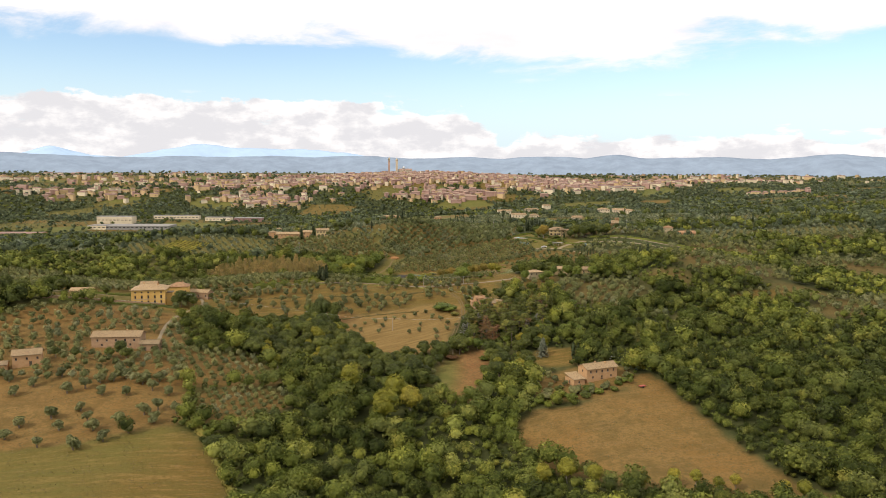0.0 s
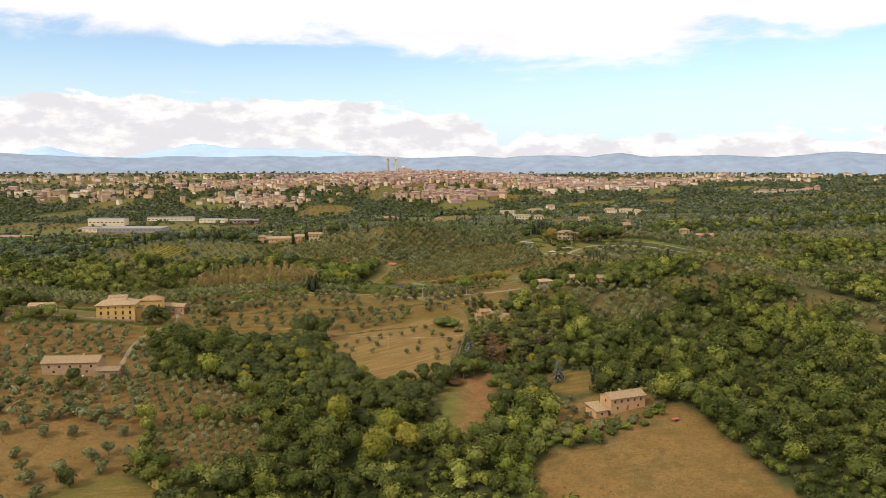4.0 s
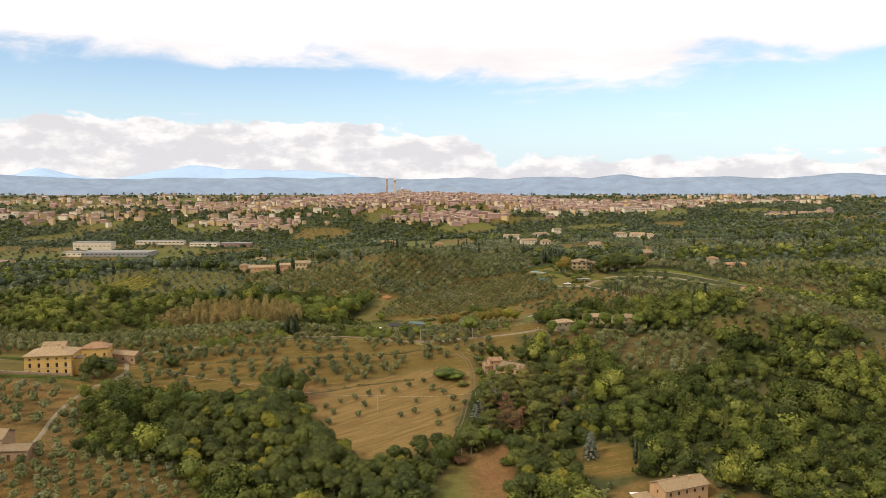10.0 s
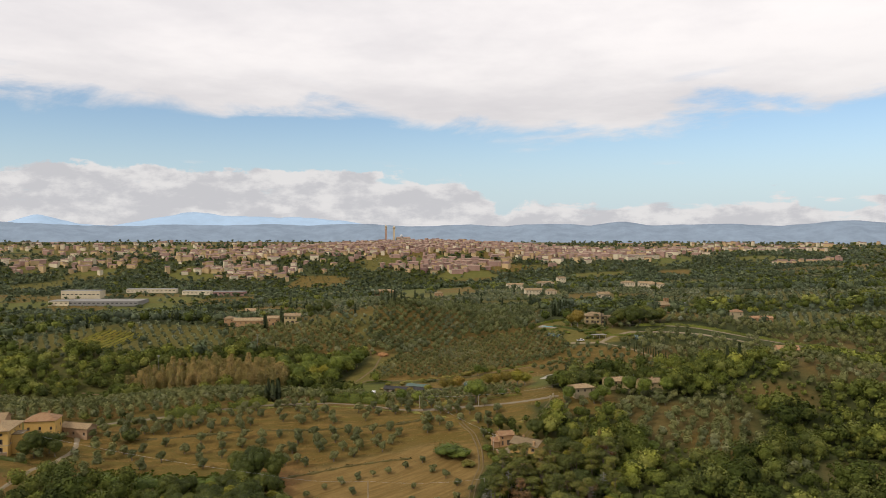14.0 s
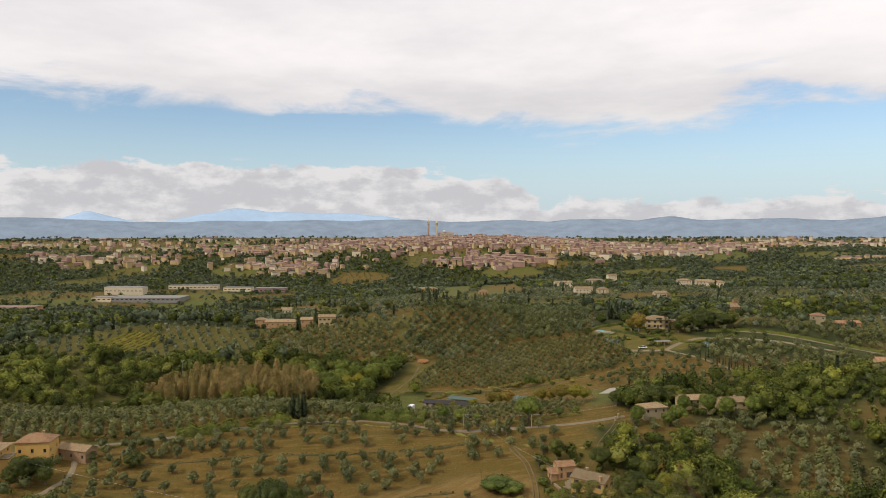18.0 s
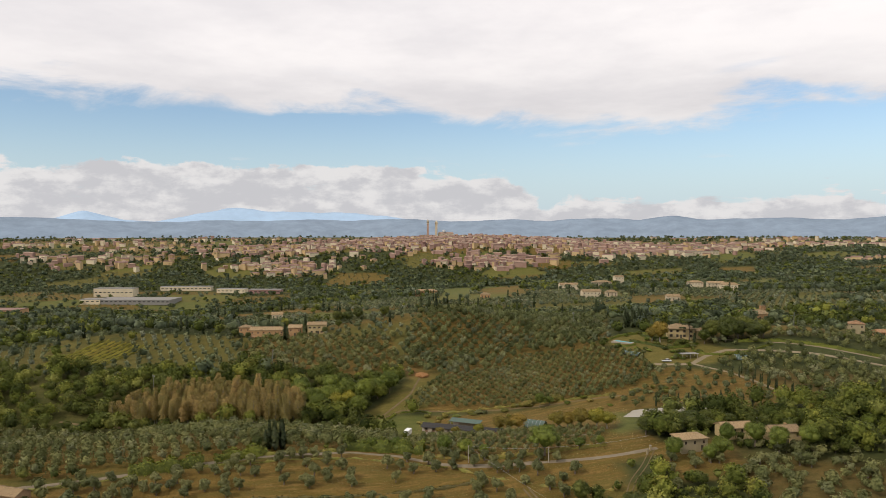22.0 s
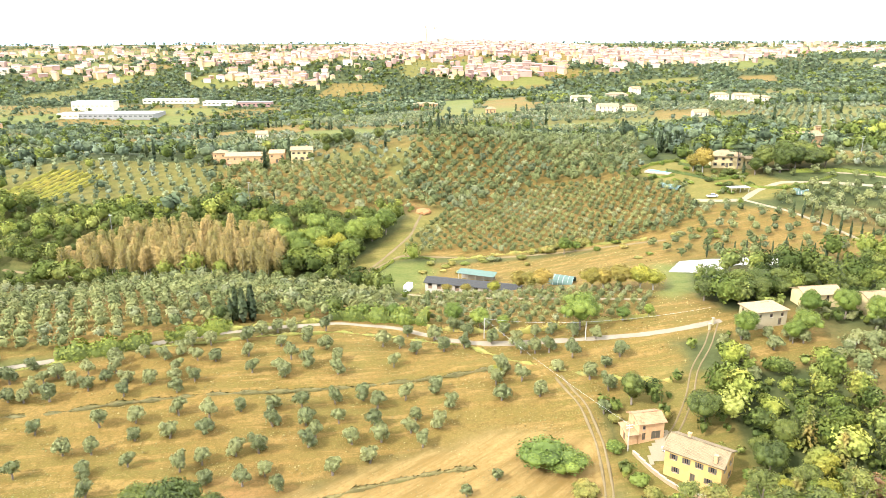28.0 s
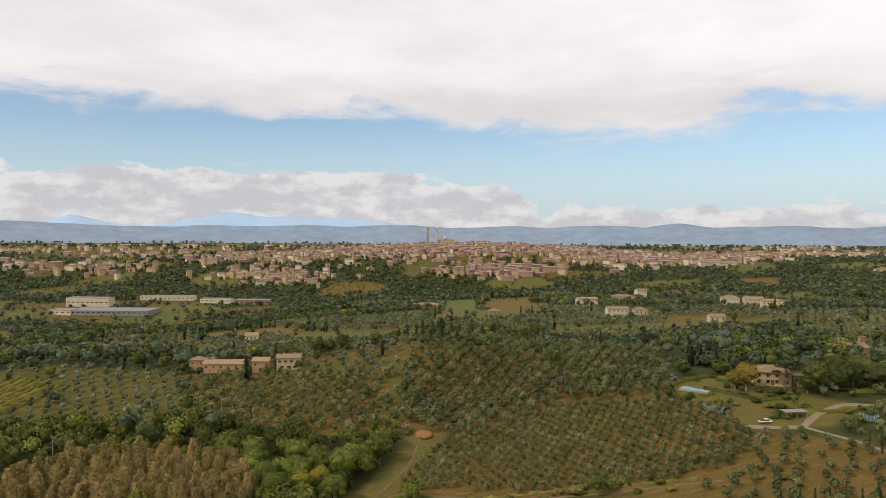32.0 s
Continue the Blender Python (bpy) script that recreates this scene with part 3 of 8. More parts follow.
    # dark woodland green, so the gaps between trees look filled
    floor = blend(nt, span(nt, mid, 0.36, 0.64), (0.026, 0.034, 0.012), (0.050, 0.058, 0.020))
    c = wild
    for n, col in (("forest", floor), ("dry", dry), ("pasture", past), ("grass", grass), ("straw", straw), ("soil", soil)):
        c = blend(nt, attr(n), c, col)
    nt.links.new(c, b.inputs["Base Color"])
    b.inputs["Roughness"].default_value = 0.95
    b.inputs["Specular IOR Level"].default_value = 0.1
    bump(nt, b, fine, 0.8, 0.25)
    return m


M_GROUND = make_ground()
# ---- plan of fields, lanes and groves ----
MOWN = [(-41, 443), (-42, 454), (-17, 468), (17, 484), (38, 480), (38, 454), (26, 420), (29, 405), (0, 380), (-11, 372), (-19, 389), (-33, 412)]
MEADOW_WEST = [(-131, 205), (-165, 262), (-125, 272), (-107, 281), (-94, 289), (-84, 283), (-70, 263), (-52, 225), (-50, 205)]
SLOPE_WEST = [(-165, 262), (-240, 330), (-222, 405), (-215, 419), (-168, 446), (-138, 440), (-114, 385), (-108, 354), (-90, 296), (-94, 289), (-125, 272)]
BROWN_FIELD = [(45, 293), (57, 313), (77, 314), (105, 329), (119, 349), (123, 346), (127, 311), (133, 280), (142, 240), (150, 226), (110, 228), (91, 238), (72, 252), (57, 265), (48, 280)]
RED_MEADOW = [(8, 331), (20, 376), (23, 384), (48, 397), (44, 367), (35, 342), (32, 325)]
FARM_FRONT = [(64, 352), (64, 320), (95, 320), (114, 342), (112, 358), (104, 362), (86, 362)]
FARM_CLEARING = [(68, 370), (71, 388), (80, 392), (92, 388), (94, 371), (84, 364)]
TERRACES = [(-165, 456), (-150, 500), (-116, 501), (-72, 516), (-31, 537), (4, 524), (66, 518), (68, 505), (60, 492), (42, 492), (42, 459),
            (37, 466), (17, 484), (-17, 468), (-46, 452), (-62, 448), (-110, 436), (-138, 440)]
ORCHARD_WEST = [(-128, 366), (-106, 376), (-80, 374), (-64, 352), (-58, 338), (-74, 333), (-92, 326), (-104, 324), (-112, 340)]
SMALL_ORCHARD = [(-92, 323), (-71, 329), (-59, 331), (-51, 318), (-58, 299), (-73, 292), (-87, 296)]
GROVE_RIDGE = [(-330, 480), (-175, 505), (-119, 508), (-72, 519), (-31, 545), (-12, 535), (-15, 572), (-51, 604), (-142, 616), (-195, 624), (-330, 620)]
GROVE_ROWS = [(-10, 540), (10, 530), (62, 528), (72, 545), (60, 560), (0, 576), (-12, 566)]
POPLARS = [(-172, 636), (-165, 650), (-146, 661), (-77, 650), (-64, 622), (-71, 606), (-102, 614)]
LAWN = [(-30, 594), (-22, 632), (-5, 631), (-1, 620), (-7, 584)]
OLIVES_SLOPE = [(-20, 641), (-5, 677), (8, 692), (56, 722), (94, 697), (120, 678), (115, 636), (67, 620), (30, 628)]
OLIVES_DOME = [(-23, 698), (-20, 746), (-14, 790), (20, 830), (90, 835), (125, 800), (108, 724), (94, 697), (56, 722), (5, 687)]
OLIVES_PAIR = [(-106, 694), (-136, 757), (-121, 775), (-30, 753), (-23, 690), (-48, 681)]
VINEYARD = [(-250, 700), (-229, 773), (-208, 743), (-206, 712)]
VILLA_GROUNDS = [(104, 700), (112, 676), (124, 656), (150, 655), (178, 672), (160, 690), (150, 715), (122, 724)]
ORCHARD_EAST = [(63, 623), (124, 655), (157, 642), (190, 585), (146, 579), (114, 593), (91, 589)]
MENAGE = [(84, 577), (92, 590), (104, 589), (130, 587), (136, 582), (135, 555), (130, 549), (127, 576), (109, 579), (96, 570)]
STABLE_YARD = [(-14, 580), (-6, 630), (60, 618), (88, 610), (90, 590), (76, 555), (0, 576)]
FAR_FIELDS = [[(0, 1235), (-4, 1700), (60, 1700), (36, 1225)], [(108, 1180), (78, 1168), (46, 1296), (75, 1640), (140, 1600)], [(206, 1030), (219, 1092), (280, 1098), (252, 1018)], [(640, 1754), (619, 1865), (690, 2070), (768, 2045)],
              [(-470, 1100), (-600, 1320), (-586, 1345), (-455, 1140)], [(-166, 820), (-224, 960), (-198, 995), (-168, 910)], [(168, 1120), (172, 1180), (222, 1170), (215, 1095), (190, 1085)]]
EAST_CLEARING = [(122, 450), (140, 443), (156, 452), (152, 472), (128, 478)]
EAST_STRIP = [(212, 468), (240, 464), (275, 476), (268, 484), (236, 478)]
YARD_LAWN = [(70, 545), (78, 543), (86, 556), (92, 582), (86, 592), (80, 588), (80, 562)]
LANE_SIDE = [(-40, 532), (-12, 566), (0, 580), (60, 564), (84, 547), (88, 520), (60, 514), (0, 518)]
HOUSE_FRONT = [(82, 500), (112, 503), (110, 532), (84, 532)]
GARDEN_VILLA = [(-215, 440), (-168, 446), (-148, 462), (-140, 500), (-168, 520), (-215, 500)]
LANE = [(-330, 455), (-230, 470), (-150, 497), (-119, 504), (-98, 510), (-77, 518), (-55, 528), (-31, 537), (-13, 535), (1, 526), (13, 522), (29, 520), (46, 520), (62, 520), (73, 522), (84, 525)]
VILLA_DRIVE = [(-130, 374), (-131, 388), (-134, 402), (-136, 416), (-136, 430), (-135, 444), (-130, 458), (-130, 472), (-140, 497)]
FIELD_TRACK = [(33, 503), (36, 495), (38, 489), (39, 480), (39, 470), (38, 459), (34, 447), (32, 436), (29, 420), (24, 405)]
FARM_LANE = [(82, 524), (76, 512), (69, 502), (65, 492), (60, 483), (55, 476)]
FARM_YARD = [(42, 455), (70, 450), (72, 498), (60, 505), (44, 490)]
STABLE_LANE = [(-14, 584), (0, 574), (13, 567), (26, 560), (48, 551), (66, 545)]
VALLEY_TRACK = [(-200, 640), (-184, 637), (-156, 632), (-135, 622), (-122, 611)]
STABLE_TRACK = [(-40, 600), (-30, 625), (-18, 640), (0, 636), (30, 628), (60, 622), (95, 618)]
GRAVEL_DRIVE = [(120, 660), (132, 657), (142, 657), (152, 668), (168, 678), (190, 672), (215, 662), (250, 640)]
CYPRESS_DRIVE = [(142, 657), (156, 640), (163, 620), (166, 600), (172, 580), (178, 562), (182, 548)]
TERRACE_PATH = [(160, 705), (185, 690), (215, 676), (260, 650), (300, 622)]
HOUSES = [(-163, 458, 20), (-146, 375, 17), (-178, 343, 13), (95, 347, 13), (50, 478, 10), (57, 463, 17), (96, 524, 8), (118, 535, 7), (131, 528, 8),
          (-88, 778, 10), (-112, 782, 22), (152, 705, 16), (224, 765, 14), (236, 588, 10), (265, 720, 10), (185, 1118, 30), (272, 1380, 16), (235, 1325, 24), (180, 1288, 24), (362, 1262, 32), (372, 1190, 24)]
VALLEY_STRIP = [(-40, 616), (-24, 634), (-4, 642), (2, 668), (4, 700), (-10, 704), (-14, 690), (-20, 664), (-40, 628)]
THICKET = [(-120, 436), (-66, 434), (-62, 441), (-60, 452), (-120, 450)]
CLEAR = [THICKET, VALLEY_STRIP, MOWN, MEADOW_WEST, SLOPE_WEST, BROWN_FIELD, RED_MEADOW, FARM_CLEARING, FARM_FRONT, TERRACES, SMALL_ORCHARD, GROVE_RIDGE, GROVE_ROWS, POPLARS, LAWN, OLIVES_SLOPE,
         OLIVES_DOME, OLIVES_PAIR, VINEYARD, VILLA_GROUNDS, ORCHARD_EAST, MENAGE, STABLE_YARD, GARDEN_VILLA, EAST_CLEARING, EAST_STRIP, YARD_LAWN, ORCHARD_WEST, LANE_SIDE, HOUSE_FRONT] + FAR_FIELDS
LANES = [(STABLE_LANE, 2.5), (VALLEY_TRACK, 2.5), (LANE, 3.0), (VILLA_DRIVE, 2.5), (FIELD_TRACK, 3.5), (FARM_LANE, 3.0), (STABLE_TRACK, 3.5), (GRAVEL_DRIVE, 4.0), (CYPRESS_DRIVE, 3.0), (TERRACE_PATH, 3.0)]


# far works that stand in clearings: centre and half length
FAR_WORKS = [(-630, 1712, 110), (-690, 1782, 60), (-582, 1900, 70), (-428, 1852, 90), (690, 2240, 80), (-800, 1550, 70)]


def free(x, y, room=0.0):
    """Which points lie outside all fields, lanes and houses."""
    ok = np.ones(np.shape(x), bool)
    for p in CLEAR:
        ok &= ~inside(p, x, y)
    for l, w in LANES:
        ok &= ~near_line(l, x, y, w + room)
    for hx, hy, r in HOUSES:
        ok &= (x - hx) ** 2 + (y - hy) ** 2 > (r * 0.8 + room) ** 2
    return ok


def east_olives(x, y):
    """Where old olive plots lie among the eastern woods."""
    return np.where((x > 105) & (y > 425), np.sin(x * 0.045 + y * 0.03) + np.sin(y * 0.06 - x * 0.02), -1.0)


# ---- ground: one sheet to the horizon ----
def lines(lo, hi, step, mid_lo, mid_hi, far_lo, far_hi, grow=1.13):
    """Grid lines: close where the path is near, up to 13 m apart as far as the town, wide beyond."""
    v = list(np.arange(lo, hi, step))
    s = step
    while v[-1] < far_hi:
        s = min(s * grow, 13 if v[-1] < mid_hi else 90)
        v.append(v[-1] + s)
    s = step
    while v[0] > far_lo:
        s = min(s * grow, 13 if v[0] > mid_lo else 90)
        v.insert(0, v[0] - s)
    return np.array(v)


# ---- patchwork of the far country: woods, olive groves and open fields ----
def scatter(i, j, k):
    v = np.sin(i * 127.1 + j * 311.7 + k * 74.7) * 43758.5453
    return v - np.floor(v)


def plots(x, y, sx, sy):
    """The plot that each point lies in: two lots in 0..1, and the way to its edge in metres."""
    x, y = np.asarray(x, float), np.asarray(y, float)
    x, y = x + 22 * np.sin(y * 0.013), y + 14 * np.sin(x * 0.011)
    ci, cj = np.floor(x / sx), np.floor(y / sy)
    best = np.full(x.shape, 1e9)
    second, lot, tone = best.copy(), np.zeros(x.shape), np.zeros(x.shape)
    for di in (-1, 0, 1):
        for dj in (-1, 0, 1):
            i, j = ci + di, cj + dj
            d = np.hypot(x - (i + 0.15 + 0.7 * scatter(i, j, 1)) * sx, (y - (j + 0.15 + 0.7 * scatter(i, j, 2)) * sy) * sx / sy)
            near = d < best
            second = np.where(near, best, np.minimum(second, d))
            best = np.where(near, d, best)
            lot, tone = np.where(near, scatter(i, j, 3), lot), np.where(near, scatter(i, j, 4), tone)
    return lot, tone, (second - best) / 2


WOODS, GROVE, FIELD = 0, 1, 2


def land_use(x, y):
    lot, tone, edge = plots(x, y, 120.0, 95.0)
    x, y = np.asarray(x, float), np.asarray(y, float)
    valley = np.exp(-((y - 1960 - 0.06 * np.abs(x)) / 260.0) ** 2)
    east = 1 / (1 + np.exp(-(x - 330) / 40.0)) * (y < 1250)
    west = 0.30 * np.exp(-((x + 330) / 200.0) ** 2 - ((y - 780) / 150.0) ** 2)
    wood = 0.32 + 0.58 * valley + 0.34 * east + west - 0.10 * (y > 2300)
    kind = np.where(lot < wood, WOODS, np.where(lot < wood + (1 - wood) * np.where(y < 1000, 0.86, 0.66), GROVE, FIELD))
    return kind, tone, edge


def banks(x, y):
    return 0.35 * np.sin(y * 0.42 + 0.072 * x) * inside(TERRACES, x, y)


def make_ground_sheet():
    gx, gy = lines(-260, 300, 3.0, -1300, 1500, -3600, 3600), lines(190, 860, 3.0, 100, 2500, -900, 4700)
    X, Y = np.meshgrid(gx, gy)
    Z = height(X, Y)
    # terrace banks: short steps along the slope
    Z = Z + banks(X, Y)
    n = len(gx)
    i = (np.arange(len(gy) - 1)[:, None] * n + np.arange(n - 1)[None, :]).ravel()
    F = np.stack([i, i + 1, i + n + 1, i + n], 1)
    me = quick_mesh("ground", np.stack([X.ravel(), Y.ravel(), Z.ravel()], 1), F, M_GROUND, True)

    def mask(name, polys, gain=1.0, extra=None):
        m = np.zeros(X.shape)
        for p in polys:
            m = np.maximum(m, inside(p, X, Y))
        m[1:-1, 1:-1] = (m[1:-1, 1:-1] * 4 + m[:-2, 1:-1] + m[2:, 1:-1] + m[1:-1, :-2] + m[1:-1, 2:]) / 8
        m = m * gain
        if extra is not None:
            m = np.maximum(m, extra)
        a = me.attributes.new(name, "FLOAT", "POINT")
        a.data.foreach_set("value", m.ravel().astype(np.float32))

    use, tone, edge = land_use(X, Y)
    beyond = np.clip((Y - 690) / 20.0, 0, 1) * (Y < 4000) * (free(X, Y) | (Y > 900))
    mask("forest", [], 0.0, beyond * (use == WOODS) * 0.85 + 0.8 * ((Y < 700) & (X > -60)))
    far_dry = beyond * ((use == GROVE) * (0.35 + 0.5 * tone) + (use == FIELD) * (tone > 0.35) * 0.9)
    far_green = beyond * ((use == FIELD) * (tone <= 0.62) * 0.8 + (use == GROVE) * (tone < 0.5) * 0.35)
    mask("dry", [VALLEY_STRIP, MEADOW_WEST, EAST_CLEARING, EAST_STRIP, LANE_SIDE, HOUSE_FRONT, TERRACES, OLIVES_SLOPE, OLIVES_DOME, OLIVES_PAIR, ORCHARD_EAST, STABLE_YARD, VILLA_GROUNDS, GARDEN_VILLA, FARM_YARD, GROVE_RIDGE, GROVE_ROWS, FARM_CLEARING, *FAR_FIELDS[1:4]], 0.9, far_dry)
    glade = np.clip(np.sin(X * 0.071 + 0.9) + np.sin(Y * 0.083 + X * 0.02) - 0.9, 0, 1) * ((X > 105) & (Y > 425) & (Y < 560))
    glade = 0.6 * np.maximum(glade, np.clip(east_olives(X, Y) - 0.2, 0, 0.9) * ((Y < 700) & free(X, Y)))
    mask("pasture", [FARM_FRONT, ORCHARD_WEST, SMALL_ORCHARD, SLOPE_WEST, BROWN_FIELD, RED_MEADOW], 1.0, glade)
    green = 0.5 * inside(VALLEY_STRIP, X, Y) + 0.5 * inside(VILLA_GROUNDS, X, Y) + 0.35 * inside(GARDEN_VILLA, X, Y) + 0.25 * inside(FARM_YARD, X, Y) + 0.36 * inside(MEADOW_WEST, X, Y) * np.clip((-96 - X + 0.35 * (Y - 220)) / 26.0, 0, 1) + 0.8 * inside(RED_MEADOW, X, Y) * np.clip((30 - X + 0.15 * (Y - 350)) / 8.0, 0, 1)
    mask("grass", [LAWN, YARD_LAWN, FAR_FIELDS[0], *FAR_FIELDS[4:]], 0.85, np.clip(np.maximum(green, far_green), 0, 1))
    red = 0.8 * (np.exp(-((X - 38) ** 2 + (Y - 385) ** 2) / 200.0) + np.exp(-((X + 43) ** 2 + (Y - 452) ** 2) / 120.0) + np.exp(-((X + 40) ** 2) / 30.0 - ((Y - 438) ** 2) / 160.0) + np.exp(-((X + 12) ** 2 + (Y - 692) ** 2) / 60.0))
    red = red + 0.8 * inside(RED_MEADOW, X, Y) * np.clip((X - 24 - 0.15 * (Y - 350)) / 8.0, 0, 1)
    mask("soil", [], 0.0, np.clip(red + 0.12 * inside(SLOPE_WEST, X, Y), 0, 1))
    mask("straw", [MOWN], 1.0)
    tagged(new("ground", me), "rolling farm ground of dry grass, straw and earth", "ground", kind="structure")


make_ground_sheet()


def ribbon(name, pts, width, material, label, category, lift=0.10, aside=0.0):
    p = resample(pts, 2.0)
    d = np.gradient(p, axis=0)
    nrm = np.stack([-d[:, 1], d[:, 0]], 1) / np.hypot(d[:, 0], d[:, 1])[:, None]
    p = p + nrm * aside
    rows = []
    wob = 1 + 0.08 * np.sin(np.arange(len(p)) * 0.9) + 0.05 * np.sin(np.arange(len(p)) * 2.3)
    for s in (-1, -0.5, 0, 0.5, 1):
        q = p + nrm * (s * width / 2 * wob)[:, None]
        rows.append(np.c_[q, height(q[:, 0], q[:, 1]) + np.maximum(banks(q[:, 0], q[:, 1]), 0) + lift + (0.08 if abs(s) < 0.9 else -0.25)])
    V = np.stack(rows, 1).reshape(-1, 3)
    i = (np.arange(len(p) - 1)[:, None] * 5 + np.arange(4)[None, :]).ravel()
    me = quick_mesh(name, V, np.stack([i, i + 1, i + 6, i + 5], 1), material, True)
    return tagged(new(name, me), label, category, kind="structure")


ribbon("road", LANE, 3.0, M_LANE, "narrow worn grey country lane between olive fields", "road")
ribbon("road_drive", VILLA_DRIVE, 2.4, M_GRAVEL, "pale gravel drive up to the villa", "road")
for side in (-0.85, 0.85):
    ribbon("track_field", FIELD_TRACK, 0.75, M_TRACK, "worn wheel rut of the field track", "track", 0.06, side)
    ribbon("track_farm", FARM_LANE, 0.6, M_TRACK, "worn wheel rut of the farm lane", "track", 0.06, side)
ribbon("track_strip", [(-36, 616), (-24, 640), (-14, 660), (-10, 684)], 1.6, M_TRACK, "pale earth track up the valley strip", "track")
ribbon("track_stable", STABLE_TRACK, 1.7, M_TRACK, "earth track by the stables", "track")
ribbon("road_stable", STABLE_LANE, 2.4, M_GRAVEL, "pale gravel lane past the stable yard", "road")
ribbon("track_valley", VALLEY_TRACK, 2.2, M_TRACK, "earth track across the valley meadow", "track")
ribbon("road_gravel", GRAVEL_DRIVE, 4.0, M_GRAVEL, "wide pale gravel drive by the villa garden", "road")
ribbon("road_cypress", CYPRESS_DRIVE, 2.4, M_GRAVEL, "pale gravel drive lined with cypresses", "road")
ribbon("road_terrace", TERRACE_PATH, 2.2, M_GRAVEL, "pale gravel lane under a hedge", "road")


def patch(name, poly, material, label, category, lift=0.12, step=2.0):
    """A sheet draped on the ground inside a polygon."""
    px, py = np.array(poly).T
    gx, gy = np.arange(px.min(), px.max() + step, step), np.arange(py.min(), py.max() + step, step)
    X, Y = np.meshgrid(gx, gy)
    n = len(gx)
    i = (np.arange(len(gy) - 1)[:, None] * n + np.arange(n - 1)[None, :]).ravel()
    F = np.stack([i, i + 1, i + n + 1, i + n], 1)
    c = np.stack([X.ravel()[F].mean(1), Y.ravel()[F].mean(1)], 1)
    F = F[inside(poly, c[:, 0], c[:, 1])]
    me = quick_mesh(name, np.stack([X.ravel(), Y.ravel(), height(X, Y).ravel() + lift], 1), F, material, True)
    return tagged(new(name, me), label, category, kind="structure")


patch("pavement_menage", MENAGE, M_SAND, "pale sand riding ground beside the trees", "riding ground", 0.14, 0.6)
patch("pavement_yard", [(49, 469), (54, 471), (58, 477), (56, 480), (50, 474)], M_GRAVEL, "pale gravel yard between two farmhouses", "yard", 0.12, 1.0)
OLIVES_UPPER_TERRACE = [(-112, 497), (-118, 495), (-119, 502), (-108, 489), (-104, 489), (-109, 503), (-104, 493), (-103, 497), (-100, 499), (-98,
    490), (-95, 496), (-90, 494), (-93, 501), (-87, 498), (-88, 506), (-86, 502), (-81, 497), (-80, 492), (-81, 509), (-75, 497), (-75, 508), (-71,
    511), (-70, 503), (-69, 499), (-67, 494), (-70, 516), (-64, 499), (-66, 508), (-65, 517), (-61, 508), (-55, 519), (-53, 512), (-50, 504), (-52,
    524), (-48, 527), (-45, 518), (-44, 528), (-41, 512), (-43, 506), (-41, 503), (-38, 522), (-36, 509), (-34, 530), (-32, 518), (-28, 512), (-27,
    506)]
OLIVES_LOWER_TERRACE = [(-95, 477), (-81, 480), (-73, 482), (-71, 476), (-64, 486), (-63, 477), (-56, 485), (-55, 479), (-49, 488), (-41, 489), (-40,
    483), (-34, 490), (-32, 484), (-29, 480), (-30, 476), (-26, 493), (-24, 485), (-20, 478), (-109, 468), (-104, 463), (-102, 470), (-92, 462), (-85,
    470), (-79, 471), (-77, 463), (-74, 457), (-69, 467), (-53, 469), (-50, 462), (-46, 472), (-41, 473), (-42, 462), (-38, 466), (-34, 461), (-23,
    467), (-97, 453), (-57, 466)]
OLIVES_TRACK_SIDE = [(-16, 522), (-11, 521), (-9, 528), (-6, 517), (-12, 510), (-1, 525), (2, 519), (5, 531), (8, 520), (15, 530), (9, 527), (16,
    521), (20, 526), (23, 520), (24, 515), (28, 515), (29, 524), (32, 515), (34, 524), (38, 511), (33, 505), (41, 501), (46, 505), (45, 496), (46,
    519), (51, 510), (40, 522), (18, 506), (16, 501), (23, 502), (17, 494), (27, 495), (0, 498), (4, 492), (-8, 495), (-15, 492), (-5, 487), (-6,
    482), (1, 484), (-3, 477), (-13, 479), (-15, 484), (-19, 495), (-15, 471), (42, 487)]
OLIVES_MOWN_FIELD = [(-30, 433), (-24, 440), (-18, 445), (-12, 450), (-6, 453), (0, 456), (7, 461), (14, 466), (18, 457), (23, 451), (27, 444), (10,
    442), (-13, 436), (-26, 427), (-15, 423), (3, 425), (9, 429), (19, 427), (26, 432), (32, 438), (19, 416), (-27, 415)]
OLIVES_WEST_SLOPE = [(-162, 318), (-154, 327), (-139, 316), (-135, 322), (-145, 312), (-130, 311), (-130, 324), (-130, 332), (-126, 328), (-120, 312),
    (-128, 338), (-117, 323), (-111, 318), (-111, 328), (-103, 315), (-142, 291), (-133, 297), (-127, 289), (-122, 282), (-135, 282), (-115, 274),
    (-123, 267), (-137, 269), (-114, 288), (-108, 281), (-107, 296), (-101, 290), (-95, 299), (-152, 275), (-151, 284), (-175, 323), (-166, 310),
    (-103, 301), (-117, 326)]
# ---- trees ----
ICO = np.array([(0, 0, 1)] + [(0.894 * math.cos(a), 0.894 * math.sin(a), 0.447) for a in np.arange(5) * 1.2566] +
               [(0.894 * math.cos(a), 0.894 * math.sin(a), -0.447) for a in np.arange(5) * 1.2566 + 0.6283] + [(0, 0, -1)])
ICO_F = np.array([(0, i + 1, (i + 1) % 5 + 1) for i in range(5)] + [(i + 1, i + 6, (i + 1) % 5 + 1) for i in range(5)] +
                 [((i + 1) % 5 + 1, i + 6, (i + 1) % 5 + 6) for i in range(5)] + [(11, (i + 1) % 5 + 6, i + 6) for i in range(5)])


